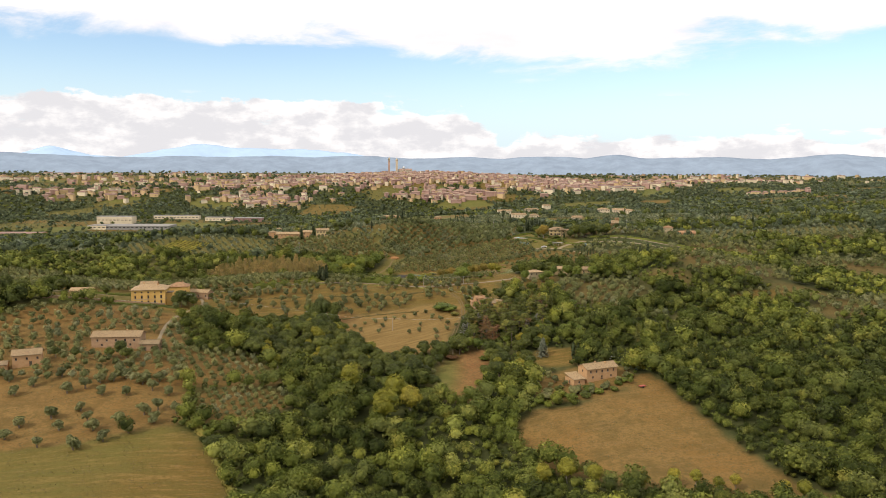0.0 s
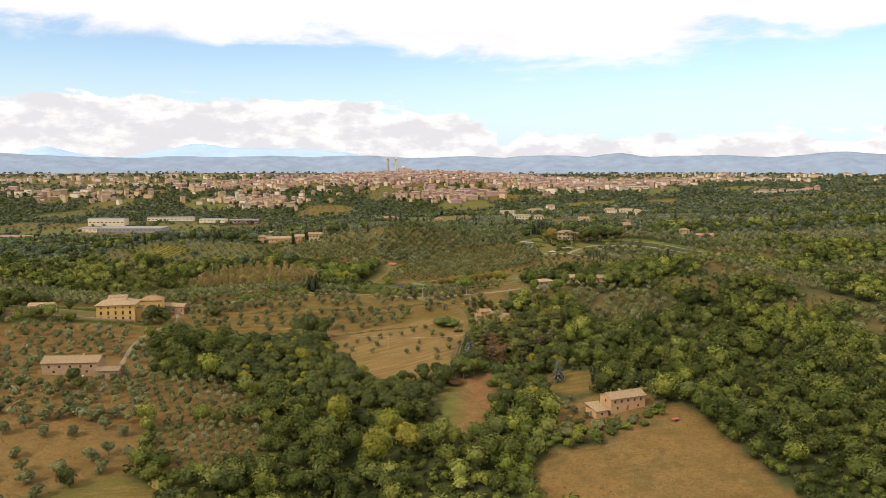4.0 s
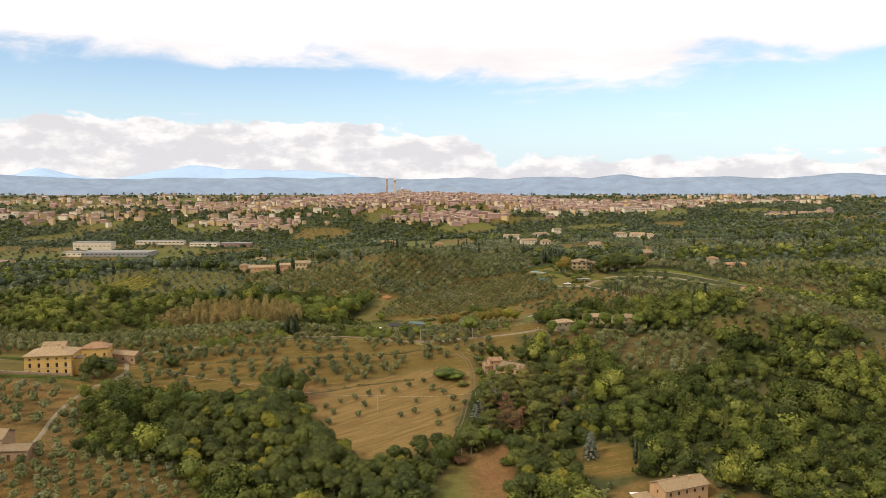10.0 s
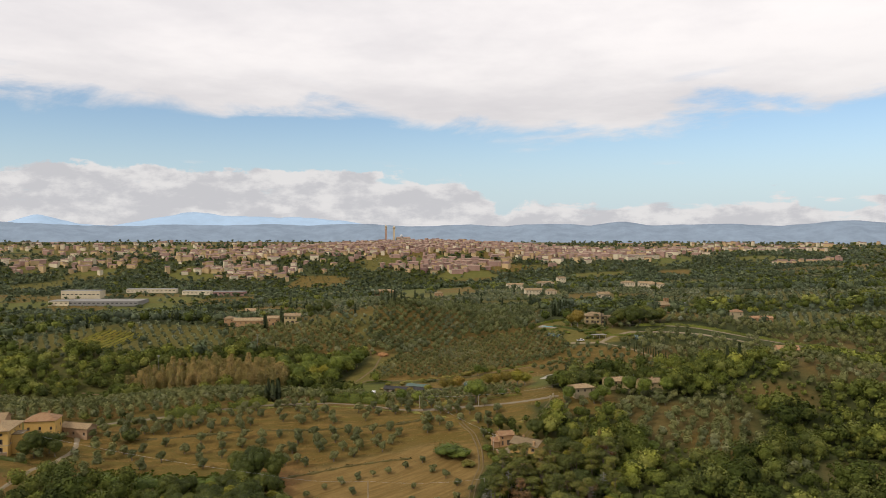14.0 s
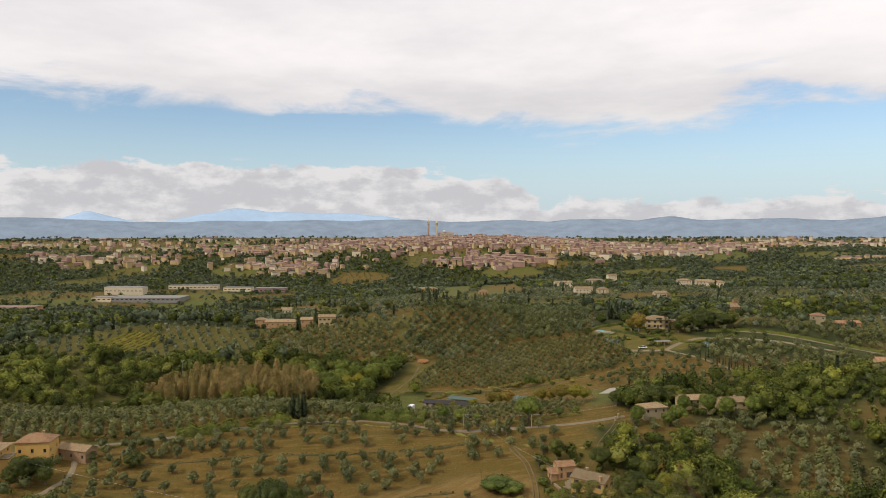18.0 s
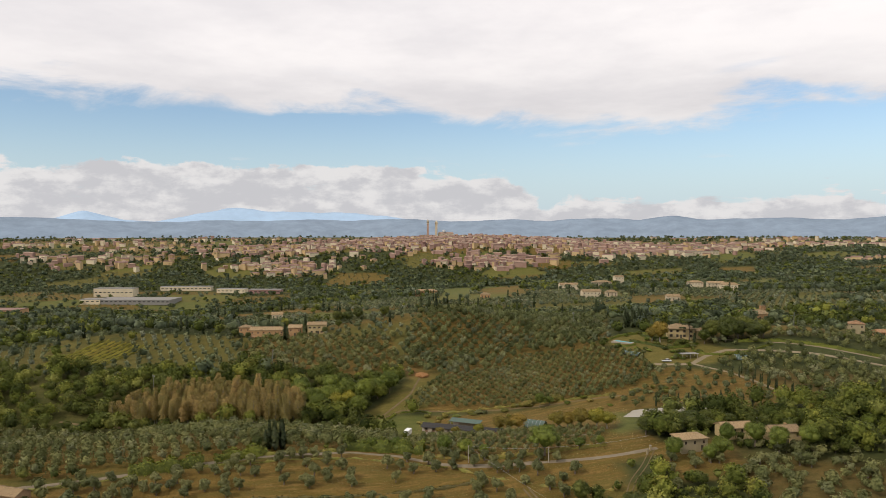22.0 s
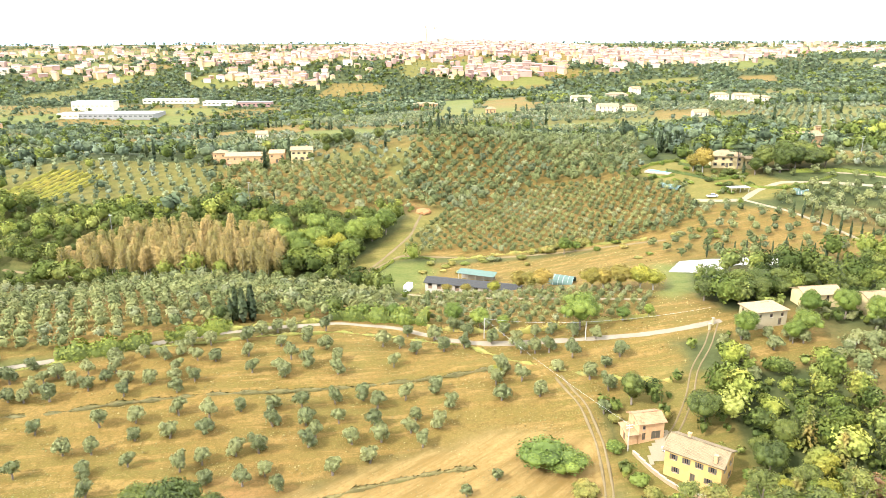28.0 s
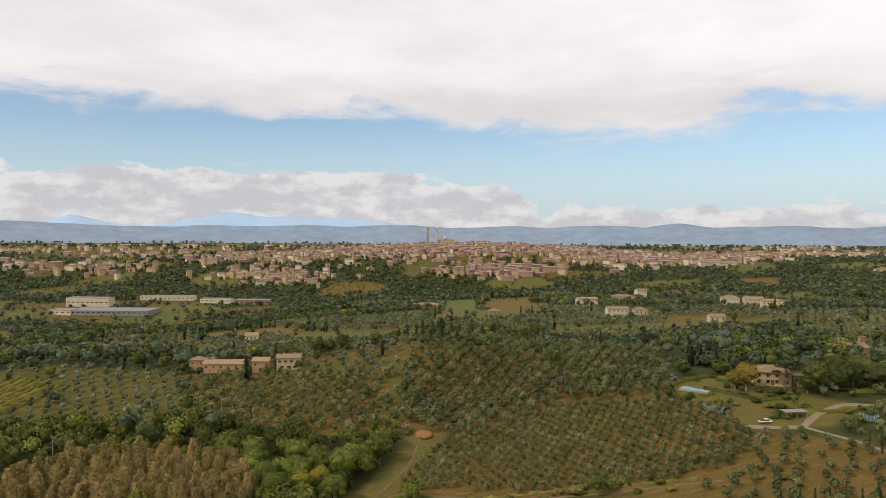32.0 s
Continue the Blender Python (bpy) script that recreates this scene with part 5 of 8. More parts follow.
    for poly, step in ((GROVE_RIDGE, 5.6), (OLIVES_SLOPE, 4.5), (OLIVES_DOME, 6.9), (OLIVES_PAIR, 5.6), (GROVE_ROWS, 4.2), (ORCHARD_EAST, 8.0), (EAST_CLEARING, 6.0), (EAST_STRIP, 6.0), (ORCHARD_WEST, 5.6), (SMALL_ORCHARD, 4.4)):
        p = np.array(poly)
        x, y = jitter_grid(p[:, 0].min(), p[:, 0].max(), p[:, 1].min(), p[:, 1].max(), step, 0.32 if poly in (ORCHARD_EAST, OLIVES_PAIR) else 0.11)
        k = inside(poly, x, y) & ~near_line(LANE, x, y, 5) & ~near_line(STABLE_TRACK, x, y, 4) & ~inside(MENAGE, x, y) & ~inside(STABLE_YARD, x, y)
        k &= ~near_line(CYPRESS_DRIVE, x, y, 4)
        gx.append(x[k]), gy.append(y[k])
    gx, gy = np.concatenate(gx), np.concatenate(gy)
    sc = rng.uniform(1.0, 1.35, len(gx))
    sc[inside(GROVE_RIDGE, gx, gy)] *= 1.3
    sc[inside(OLIVES_SLOPE, gx, gy)] *= 0.88
    sc[inside(OLIVES_DOME, gx, gy)] *= 1.55
    sc[inside(OLIVES_PAIR, gx, gy)] *= 1.2
    sc[inside(GROVE_ROWS, gx, gy)] *= 0.78
    sc[inside(SMALL_ORCHARD, gx, gy)] *= 0.85
    sc[inside(EAST_CLEARING, gx, gy)] *= 1.3
    dim = inside(OLIVES_DOME, gx, gy) | inside(ORCHARD_EAST, gx, gy)
    stand("olive_grove", MID_OLIVES, gx[~dim], gy[~dim], sc[~dim], C_OLIVE, "dense rows of grey-green olive trees on a hillside", "olive trees")
    stand("hill_olive_grove", MID_OLIVES, gx[dim], gy[dim], sc[dim] * 1.05, C_DARK_OLIVE, "darker rows of olive trees over the round hill", "olive trees")
    # woods near the path
    x, y = jitter_grid(-430, 450, 195, 700, 5.7, 0.42)
    ok = free(x, y, 2.0)
    yard = inside([(34, 400), (62, 398), (86, 415), (90, 450), (66, 455), (44, 452), (38, 425)], x, y) & (rng.uniform(0, 1, len(x)) < 0.75)
    east = (x > 105) & (y > 425)
    olive_mix = east & ((east_olives(x, y) + rng.normal(0, 0.3, len(x)) > 0.15) | ((x > 150) & (x < 300) & (y > 600)))
    ok &= ~(olive_mix & (rng.uniform(0, 1, len(x)) < 0.22)) & ~inside([(-14, 640), (4, 640), (2, 700), (-14, 700)], x, y)
    ok &= ~(east & (np.sin(x * 0.071 + 0.9) + np.sin(y * 0.083 + x * 0.02) > 1.15) & (y < 560))
    scrub = (x > -60) & (x < 60) & (y < 255) & (rng.uniform(0, 1, len(x)) < 0.15)
    ok &= ~scrub & ~((np.abs(x - 49) < 9) & (y > 392) & (y < 414)) & ~((np.abs(x - 75) < 8) & (y > 352) & (y < 391))
    conifers = ok & yard
    mixed = ok & olive_mix & ~yard
    wood = ok & ~yard & ~olive_mix
    for px, py in zip(x[conifers], y[conifers]):
        if rng.uniform() < 0.2:
            plant("pine_tree", RUSTY, px, py, "dying pine with rust-brown needles", "pines beside the field", rng.uniform(0.9, 1.25), None, rng.uniform(0.85, 1.0))
        else:
            plant("pine_tree", PINES, px, py, "tall yellow-green pine at the field's edge", "pines beside the field", rng.uniform(1.0, 1.35), None, rng.uniform(0.85, 1.0))
    ux, uy = jitter_grid(30, 112, 396, 458, 6.4, 0.45)
    k = free(ux, uy, 1.5) & ~((np.abs(ux - 49) < 7) & (uy > 396) & (uy < 412)) & (np.hypot(ux - 57, uy - 464) > 15) & ~near_line(FIELD_TRACK, ux, uy, 5)
    for px, py in zip(ux[k], uy[k]):
        plant("understorey_tree", FRESH_OAKS if rng.uniform() < 0.4 else OAKS, px, py, "green broadleaved tree below the pines", "trees below the pines", rng.uniform(0.4, 0.66))
    stand("olive_wood", MID_OLIVES, x[mixed], y[mixed], rng.uniform(1.15, 1.75, mixed.sum()), C_OLIVE, "overgrown olive trees among the woods", "olive trees")
    # the nearest broadleaved trees singly, the rest as woods of several casts
    wx, wy = x[wood], y[wood]
    rank = np.argsort(np.hypot(0.8 * wx, np.maximum(np.abs(wy - 422) - 34, 0) * 1.6))
    one = np.zeros(len(wx), bool)
    one[rank[:270]] = True
    big = 0.85 + 0.28 * np.sin(wx * 0.11 + 1.0) * np.sin(wy * 0.09 + 2.0)
    for px, py, k in zip(wx[one], wy[one], big[one]):
        if rng.uniform() < 0.16:
            plant("yellow_tree", YELLOWS, px, py, "yellowing broadleaved tree at the wood's edge", "yellowing trees", k * rng.uniform(0.85, 1.2))
        else:
            plant("oak_tree", OAKS, px, py, "dark green broadleaved tree in dense wood", "trees of the middle wood", k * rng.uniform(0.7, 1.25))
    wx, wy, big = wx[~one], wy[~one], big[~one]
    seen = (wx < 0.72 * wy + 30) & (wx > -0.60 * wy - 25)
    wx, wy, big = wx[seen], wy[seen], big[seen]
    # the near eastern wood is shifted to the darkest tone
    cast = 0.8 * np.sin(wx * 0.05 + wy * 0.021) + 0.8 * np.sin(wy * 0.047 - wx * 0.03 + 1.0) + rng.normal(0, 0.8, len(wx)) - 1.2 * ((wx > 100) & (wy < 430))
    close = (np.hypot(wx, wy - 200) < 250) | ((np.abs(wx) < 180) & (wy < 560))
    sc = 0.88 * big * np.where(rng.uniform(0, 1, len(wx)) < 0.3, rng.uniform(0.4, 0.75, len(wx)), rng.uniform(0.8, 1.6, len(wx)))
    sc[(wx < -60) & (wy > 600)] *= 1.05
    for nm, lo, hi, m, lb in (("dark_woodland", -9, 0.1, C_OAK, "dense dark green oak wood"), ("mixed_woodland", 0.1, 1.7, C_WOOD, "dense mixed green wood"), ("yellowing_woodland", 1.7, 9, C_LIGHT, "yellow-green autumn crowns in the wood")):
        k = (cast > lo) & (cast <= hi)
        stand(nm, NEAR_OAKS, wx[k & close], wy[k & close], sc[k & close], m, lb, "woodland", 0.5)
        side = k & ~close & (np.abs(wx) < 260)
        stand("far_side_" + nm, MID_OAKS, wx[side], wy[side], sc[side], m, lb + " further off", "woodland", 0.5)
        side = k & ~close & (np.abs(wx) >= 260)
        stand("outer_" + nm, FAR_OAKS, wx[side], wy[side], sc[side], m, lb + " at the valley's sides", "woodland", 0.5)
    # undergrowth that fills the gaps
    x, y = jitter_grid(-130, 250, 200, 560, 4.6, 0.5)
    ok = free(x, y, 0.5) & (x < 0.66 * y + 20) & (x > -0.6 * y - 20)
    ok &= east_olives(x, y) < 0.3
    ok &= ~((np.abs(x - 75) < 7) & (y > 356) & (y < 391))
    stand("undergrowth", SCRUB, x[ok], y[ok], rng.uniform(0.28, 0.55, ok.sum()), C_OAK, "dense green undergrowth below the trees", "undergrowth", 0.3)
    # woods, groves and hedgerows beyond
    def seen_far(x, y):
        return (x < 0.71 * y + 50) & (x > -0.64 * y - 50)

    x, y = jitter_grid(-960, 1080, 690, 1500, 9.4, 0.48)
    use, tone, edge = land_use(x, y)
    roll = rng.uniform(0, 1, len(x))
    ok = free(x, y, 3.0) & seen_far(x, y)
    far = ok & ((use == WOODS) | ((edge < 4.5) & (roll < 0.55)) | ((use == FIELD) & (roll < 0.08)) | ((use == GROVE) & (roll < 0.07)))
    lot = rng.normal(0, 0.7, len(x)) + 1.6 * (tone - 0.5)
    size = np.where(rng.uniform(0, 1, len(x)) < 0.3, rng.uniform(0.4, 0.7, len(x)), rng.uniform(0.75, 1.45, len(x))) * np.where(use == WOODS, 1.0, 0.75)
    for nm, lo, hi, m, lb in (("far_woodland", -9, 0.25, C_FAR_HAZED, "distant dark green woods over low hills, tinted with haze"), ("far_mixed_woodland", 0.25, 1.1, C_OAK, "distant mixed green woods over low hills"), ("far_light_woodland", 1.1, 9, C_WOOD, "distant yellow-green crowns among dark woods")):
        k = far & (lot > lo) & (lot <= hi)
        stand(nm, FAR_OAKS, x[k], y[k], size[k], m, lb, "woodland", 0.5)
    spires = far & (edge < 6) & (rng.uniform(0, 1, len(x)) < 0.10) & (y < 1300)
    stand("far_cypress_line", [spindle(s, 11.0, 1.3, 26, 1.1) for s in (46, 47)], x[spires] + 3, y[spires], rng.uniform(0.8, 1.3, spires.sum()), M_CYPRESS, "dark cypresses along the far hedgerows", "cypresses")
    x, y = jitter_grid(-960, 1080, 690, 1500, 7.6, 0.14)
    use, tone, edge = land_use(x, y)
    grove = free(x, y, 2.0) & seen_far(x, y) & (use == GROVE) & (edge > 3)
    stand("far_olive_grove", FAR_OLIVES, x[grove], y[grove], rng.uniform(1.1, 1.6, grove.sum()), C_GROVE_HAZED, "distant grey-green olive groves in rows, tinted with haze", "olive trees")
    x0, y0 = jitter_grid(-1700, 1850, 1490, 2450, 14.0, 0.5)
    x1, y1 = jitter_grid(-2500, 2900, 2450, 4100, 25.0, 0.5)
    x, y = np.concatenate([x0, x1]), np.concatenate([y0, y1])
    use, tone, edge = land_use(x, y)
    roll = rng.uniform(0, 1, len(x))
    ok = seen_far(x, y) & ((use == WOODS) | ((use == GROVE) & (roll < 0.8)) | (edge < 6) | (roll < 0.07)) & (rng.uniform(0, 1, len(x)) > np.clip((y - 2800) / 1000.0, 0, 0.8))
    for p in FAR_FIELDS:
        ok &= ~inside(p, x, y)
    for hx, hy, hr in FAR_WORKS:
        ok &= (np.abs(x - hx) > hr) | (np.abs(y - hy) > 32)
    ok &= rng.uniform(0, 1, len(x)) > built_up(x, y)
    small = (use == GROVE) & (edge > 6)
    size = np.where(small, rng.uniform(0.35, 0.55, len(x)), rng.uniform(0.6, 1.5, len(x))) * np.where(y > 2450, 1.2, 1.0)
    lot = rng.normal(0, 0.5, len(x)) + 1.4 * (tone - 0.5)
    for nm, sel, m, lb in (("horizon_woodland", ~small & (lot < 0.55), C_FAR_HAZED, "far dark woods towards the town, tinted with haze"), ("horizon_light_woodland", ~small & (lot >= 0.55), C_OAK, "far lighter green woods towards the town"), ("horizon_groves", small, C_GROVE_HAZED, "far grey-green groves towards the town, tinted with haze")):
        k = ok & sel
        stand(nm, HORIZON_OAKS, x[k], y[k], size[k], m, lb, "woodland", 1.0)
    # poplars in ranks
    p = np.array(POPLARS)
    x, y = jitter_grid(p[:, 0].min(), p[:, 0].max(), p[:, 1].min(), p[:, 1].max(), 4.2, 0.40)
    k = inside(POPLARS, x, y)
    for px, py in list(zip(x[k], y[k]))[:290]:
        plant("poplar_tree", POPLAR_KINDS, px, py, "slender poplar with brown-yellow autumn leaves", "poplar plantation", rng.uniform(0.66, 0.86), None, rng.uniform(0.9, 1.1))


# ---- houses ----
def wall_shell(w, d, h, openings, gable=0.0, t=0.35, foot=2.5):
    """Four walls with real openings; side 0 faces -y, 1 +x, 2 +y, 3 -x. openings: (side, centre, sill, width, height)."""
    bm = bmesh.new()
    for side in range(4):
        L = w if side % 2 == 0 else d
        off = d / 2 if side % 2 == 0 else w / 2
        turn = Matrix.Rotation(radians(90 * side), 4, "Z")
        ops = [(c - ow / 2, c + ow / 2, s, s + oh) for k, c, s, ow, oh in openings if k == side]
        us = sorted({-L / 2, L / 2, *[v for o in ops for v in o[:2]]})
        vs = sorted({-foot, h, *[v for o in ops for v in o[2:]]})
        pt = lambda u, v, depth=0.0: bm.verts.new(turn @ Vector((u, -off + depth, v)))
        for u0, u1 in zip(us, us[1:]):
            for v0, v1 in zip(vs, vs[1:]):
                mu, mv = (u0 + u1) / 2, (v0 + v1) / 2
                if not any(o[0] < mu < o[1] and o[2] < mv < o[3] for o in ops):
                    bm.faces.new((pt(u0, v0), pt(u1, v0), pt(u1, v1), pt(u0, v1)))
        for a, b, s, e in ops:
            for p, q in (((a, s), (a, e)), ((b, e), (b, s)), ((a, e), (b, e)), ((b, s), (a, s))):
                bm.faces.new((pt(*p), pt(*p, t), pt(*q, t), pt(*q)))
        if gable and side % 2 == 1:
            bm.faces.new((pt(-L / 2, h), pt(L / 2, h), pt(0, h + gable)))
    bmesh.ops.remove_doubles(bm, verts=bm.verts, dist=0.001)
    return bm


def roof_mesh(w, d, h, rise, kind, over=0.5, thick=0.22):
    """Tiled slopes with thickness; UVs run in metres along and up the slope."""
    a, b = w / 2 + over, d / 2 + over
    lo = h - rise * over / (d / 2)
    top = h + rise
    if kind == "hip":
        r = max(a - b, 0.2)
        slopes = [[(-a, -b, lo), (a, -b, lo), (r, 0, top), (-r, 0, top)], [(a, b, lo), (-a, b, lo), (-r, 0, top), (r, 0, top)],
                  [(a, -b, lo), (a, b, lo), (r, 0, top)], [(-a, b, lo), (-a, -b, lo), (-r, 0, top)]]
    elif kind == "shed":
        slopes = [[(-a, -b, h), (a, -b, h), (a, b, top), (-a, b, top)]]
    else:
        slopes = [[(-a, -b, lo), (a, -b, lo), (a, 0, top), (-a, 0, top)], [(a, b, lo), (-a, b, lo), (-a, 0, top), (a, 0, top)]]
    bm = bmesh.new()
    uv = bm.loops.layers.uv.new("UVMap")
    for s in slopes:
        n = (Vector(s[1]) - Vector(s[0])).cross(Vector(s[-1]) - Vector(s[0])).normalized()
        e1 = (Vector(s[1]) - Vector(s[0])).normalized()
        e2 = n.cross(e1)
        up = [bm.verts.new(Vector(p) + Vector((0, 0, thick))) for p in s]
        dn = [bm.verts.new(p) for p in s]
        fs = [bm.faces.new(up), bm.faces.new(dn[::-1])]
        for i in range(len(s)):
            j = (i + 1) % len(s)
            fs.append(bm.faces.new((dn[i], dn[j], up[j], up[i])))
        for f in fs:
            for l in f.loops:
                q = l.vert.co - Vector(s[0])
                l[uv].uv = (q.dot(e1), q.dot(e2))
    return bm


def add_window(parent, side, w, d, c, s, ow, oh, shutters=None, door=False, wood=None):
    """A framed pane in its opening, with optional open shutters, under the house."""
    off = d / 2 if side % 2 == 0 else w / 2
    turn = Matrix.Rotation(radians(90 * side), 4, "Z")
    bm = bmesh.new()
    b = 0.09
    for x0, x1, z0, z1 in ((c - ow / 2, c - ow / 2 + b, s, s + oh), (c + ow / 2 - b, c + ow / 2, s, s + oh), (c - ow / 2 + b, c + ow / 2 - b, s, s + b), (c - ow / 2 + b, c + ow / 2 - b, s + oh - b, s + oh), (c - 0.03, c + 0.03, s + b, s + oh - b)):
        add_box(bm, x0, x1, -off + 0.12, -off + 0.2, z0, z1)
    bm.transform(turn)
    f = part("door" if door else "window", bm, wood or M_FRAME, parent)
    g = box(c - ow / 2 + 0.02, c + ow / 2 - 0.02, -off + 0.2, -off + 0.24, s + 0.02, s + oh - 0.02)
    g.transform(turn)
    part("pane", g, M_GLASS if not door else M_SHUTTER, f)
    if not door:
        sl = box(c - ow / 2 - 0.1, c + ow / 2 + 0.1, -off - 0.12, -off + 0.1, s - 0.1, s, 0.02)
        sl.transform(turn)
        part("sill", sl, M_TRIM, f)
    if shutters:
        for sx in (-1, 1):
            x = c + sx * (ow * 0.76)
            q = box(x - ow * 0.24, x + ow * 0.24, -off - 0.06, -off - 0.01, s, s + oh, 0.01)
            q.transform(turn)
            part("shutter", q, shutters, f)


def house(name, label, x, y, turn, w, d, h, rise, kind="gable", wall=None, roof=None, windows=(), doors=(), shutters=None, chimneys=(), z=None, group="", category="house", over=0.5):
    """windows, doors: (side, centre, sill, width, height)."""
    if z is None:
        z = gz(x, y)
    ob = base(name, x, y, z, turn, label, category, group)
    part("wall", wall_shell(w, d, h, list(windows) + list(doors), rise if kind == "gable" else 0.0), wall or M_CREAM, ob)
    rf = part("roof", roof_mesh(w, d, h, rise, kind, over), roof or M_TILE, ob)
    for o in windows:
        add_window(ob, o[0], w, d, *o[1:], shutters=shutters)
    for o in doors:
        add_window(ob, o[0], w, d, *o[1:], door=True)
    for cx, cy, ch in chimneys:
        bm = box(cx - 0.35, cx + 0.35, cy - 0.35, cy + 0.35, h * 0.9, h + rise + ch, 0.03)
        add_box(bm, cx - 0.45, cx + 0.45, cy - 0.45, cy + 0.45, h + rise + ch, h + rise + ch + 0.12)
        part("chimney", bm, M_BRICK_WALL, ob)
    if kind != "shed":
        bm = bmesh.new()
        L = (w / 2 + over) if kind == "gable" else max(w / 2 - d / 2, 0.2)
        add_tube(bm, [(-L, 0, h + rise + 0.22), (L, 0, h + rise + 0.22)], [0.13, 0.13], 6)
        part("ridge_tiles", bm, roof or M_TILE, ob)
    return ob


def rowed(side, length, n, sill, ow, oh, margin=1.6):
    """n evenly spaced openings along one side."""
    if n == 1:
        return [(side, 0.0, sill, ow, oh)]
    return [(side, -length / 2 + margin + i * (length - 2 * margin) / (n - 1), sill, ow, oh) for i in range(n)]


def nearby_houses():
    # villa on the ridge, three storeys under a hipped roof
    v = house("villa", "large ochre three-storey villa with hipped tile roof", -160, 462, 8, 20, 15, 9.6, 2.6, "hip", M_YPLASTER, M_TILE,
              rowed(0, 20, 5, 0.9, 1.1, 1.9, 2.4) + rowed(0, 20, 5, 4.1, 1.1, 2.0, 2.4) + rowed(0, 20, 5, 7.5, 1.0, 0.9, 2.4) + rowed(1, 15, 3, 4.1, 1.1, 2.0, 2.5) + rowed(1, 15, 3, 7.5, 1.0, 0.9, 2.5) + rowed(3, 15, 3, 4.1, 1.1, 2.0),
              [(1, 0, 0.1, 1.6, 2.6)], None, ((-4, 2, 0.6), (5, -2, 0.5), (2, 3, 0.6)), over=0.8)
    bm = box(-10.12, 10.12, -7.62, -7.5, 3.5, 3.72)
    add_box(bm, 10.0, 10.12, -7.5, 7.5, 3.5, 3.72)
    part("string_course", bm, M_TRIM, v)
    bm = box(10.0, 13.4, -3.2, 2.2, -2.5, 6.8)
    part("bay", bm, M_YPLASTER, v)
    bm = box(9.95, 13.9, -3.7, 2.7, 6.8, 7.1, 0.05)
    part("bay_roof", bm, M_TILE_GREY, v)
    house("villa_wing", "ochre plastered wing with tile roof behind the villa", -148, 482, 8, 12, 9, 9.0, 2.2, "hip", M_YPLASTER, M_TILE_RED,
          rowed(0, 12, 3, 5.0, 1.0, 1.4) + rowed(1, 9, 2, 5.0, 1.0, 1.4), (), None, ((2, 1, 0.5),))
    house("villa_loft", "brown dovecote block over the villa roof", -166, 478, 8, 10, 8, 9.5, 1.9, "gable", M_STONE_WALL, M_TILE,
          rowed(0, 10, 2, 6.8, 0.9, 1.1), ())
    house("farm_annex", "long low stone annex with tile roof", -136, 488, -18, 14, 6, 4.0, 1.4, "gable", M_STONE_WALL, M_TILE, rowed(0, 14, 3, 1.0, 1.0, 1.3), [(1, 0, 0, 1.2, 2.1)])
    house("lodge", "low plastered lodge with tile roof beside the villa garden", -200, 458, 4, 13, 6, 3.8, 1.3, "gable", M_CREAM, M_TILE, rowed(0, 13, 4, 1.0, 1.0, 1.3), [(0, 1.2, 0, 1.1, 2.1)])
    house("garden_store", "small stone store with tile roof at the garden wall", -196, 446, 4, 5, 4, 3.2, 1.0, "gable", M_STONE_WALL, M_TILE_GREY, [(0, 0, 1.0, 0.8, 1.0)], ())
    # long barn below
    house("stone_barn", "long brown stone barn with clay tile roof", -146, 373, 2, 24, 9, 5.6, 2.0, "gable", M_STONE_WALL, M_TILE,
          rowed(0, 24, 5, 3.2, 1.0, 1.2, 3.0) + rowed(0, 24, 3, 0.9, 1.0, 1.2, 5.0), [(0, 3.2, 0, 2.4, 2.6)], None, ((4, 1, 0.6),))
    house("barn_annex", "low stone lean-to at the barn's end", -129, 370, 2, 9, 7, 3.6, 1.2, "gable", M_STONE_WALL, M_TILE_GREY, [(0, 1.5, 1.0, 0.9, 1.1)], [(0, -1.8, 0, 1.2, 2.1)])
    house("brick_cottage", "brown brick cottage with tile roof and lean-to", -177, 344, 20, 12, 8, 5.4, 1.8, "gable", M_BRICK_WALL, M_TILE,
          rowed(0, 12, 3, 3.0, 0.9, 1.2) + rowed(1, 8, 1, 3.0, 0.9, 1.2), [(0, 1.5, 0, 1.2, 2.2)], None, ((2, 1, 0.5),))
    house("cottage_shed", "low brick shed with tile roof by the cottage", -186, 337, 20, 6, 7, 3.0, 1.0, "gable", M_BRICK_WALL, M_TILE_GREY, (), [(0, 0, 0, 1.4, 2.1)])
    # farmhouse at the head of the brown field
    f = house("farmhouse", "long tan brick farmhouse with low tiled gable roof", 96, 347, 19, 17.5, 8.0, 5.8, 1.7, "gable", M_BRICK_WALL, M_TILE,
              rowed(0, 17.5, 5, 3.7, 0.9, 1.25, 2.2) + rowed(0, 17.5, 3, 1.0, 0.9, 1.2, 3.5) + rowed(3, 8, 1, 3.7, 0.9, 1.2) + rowed(1, 8, 2, 3.6, 0.9, 1.2), [(0, -0.2, 0, 1.1, 2.1)], None, ((-1.0, 1.2, 0.4), (3.5, -0.8, 0.4)))
    house("farm_leanto", "low brick lean-to with tiled roof at the farmhouse end", 83.5, 342, 19, 6, 8, 2.9, 1.3, "shed", M_BRICK_WALL, M_TILE, [(0, 0, 1.0, 0.9, 1.0)], [(3, 0, 0, 1.1, 2.0)])
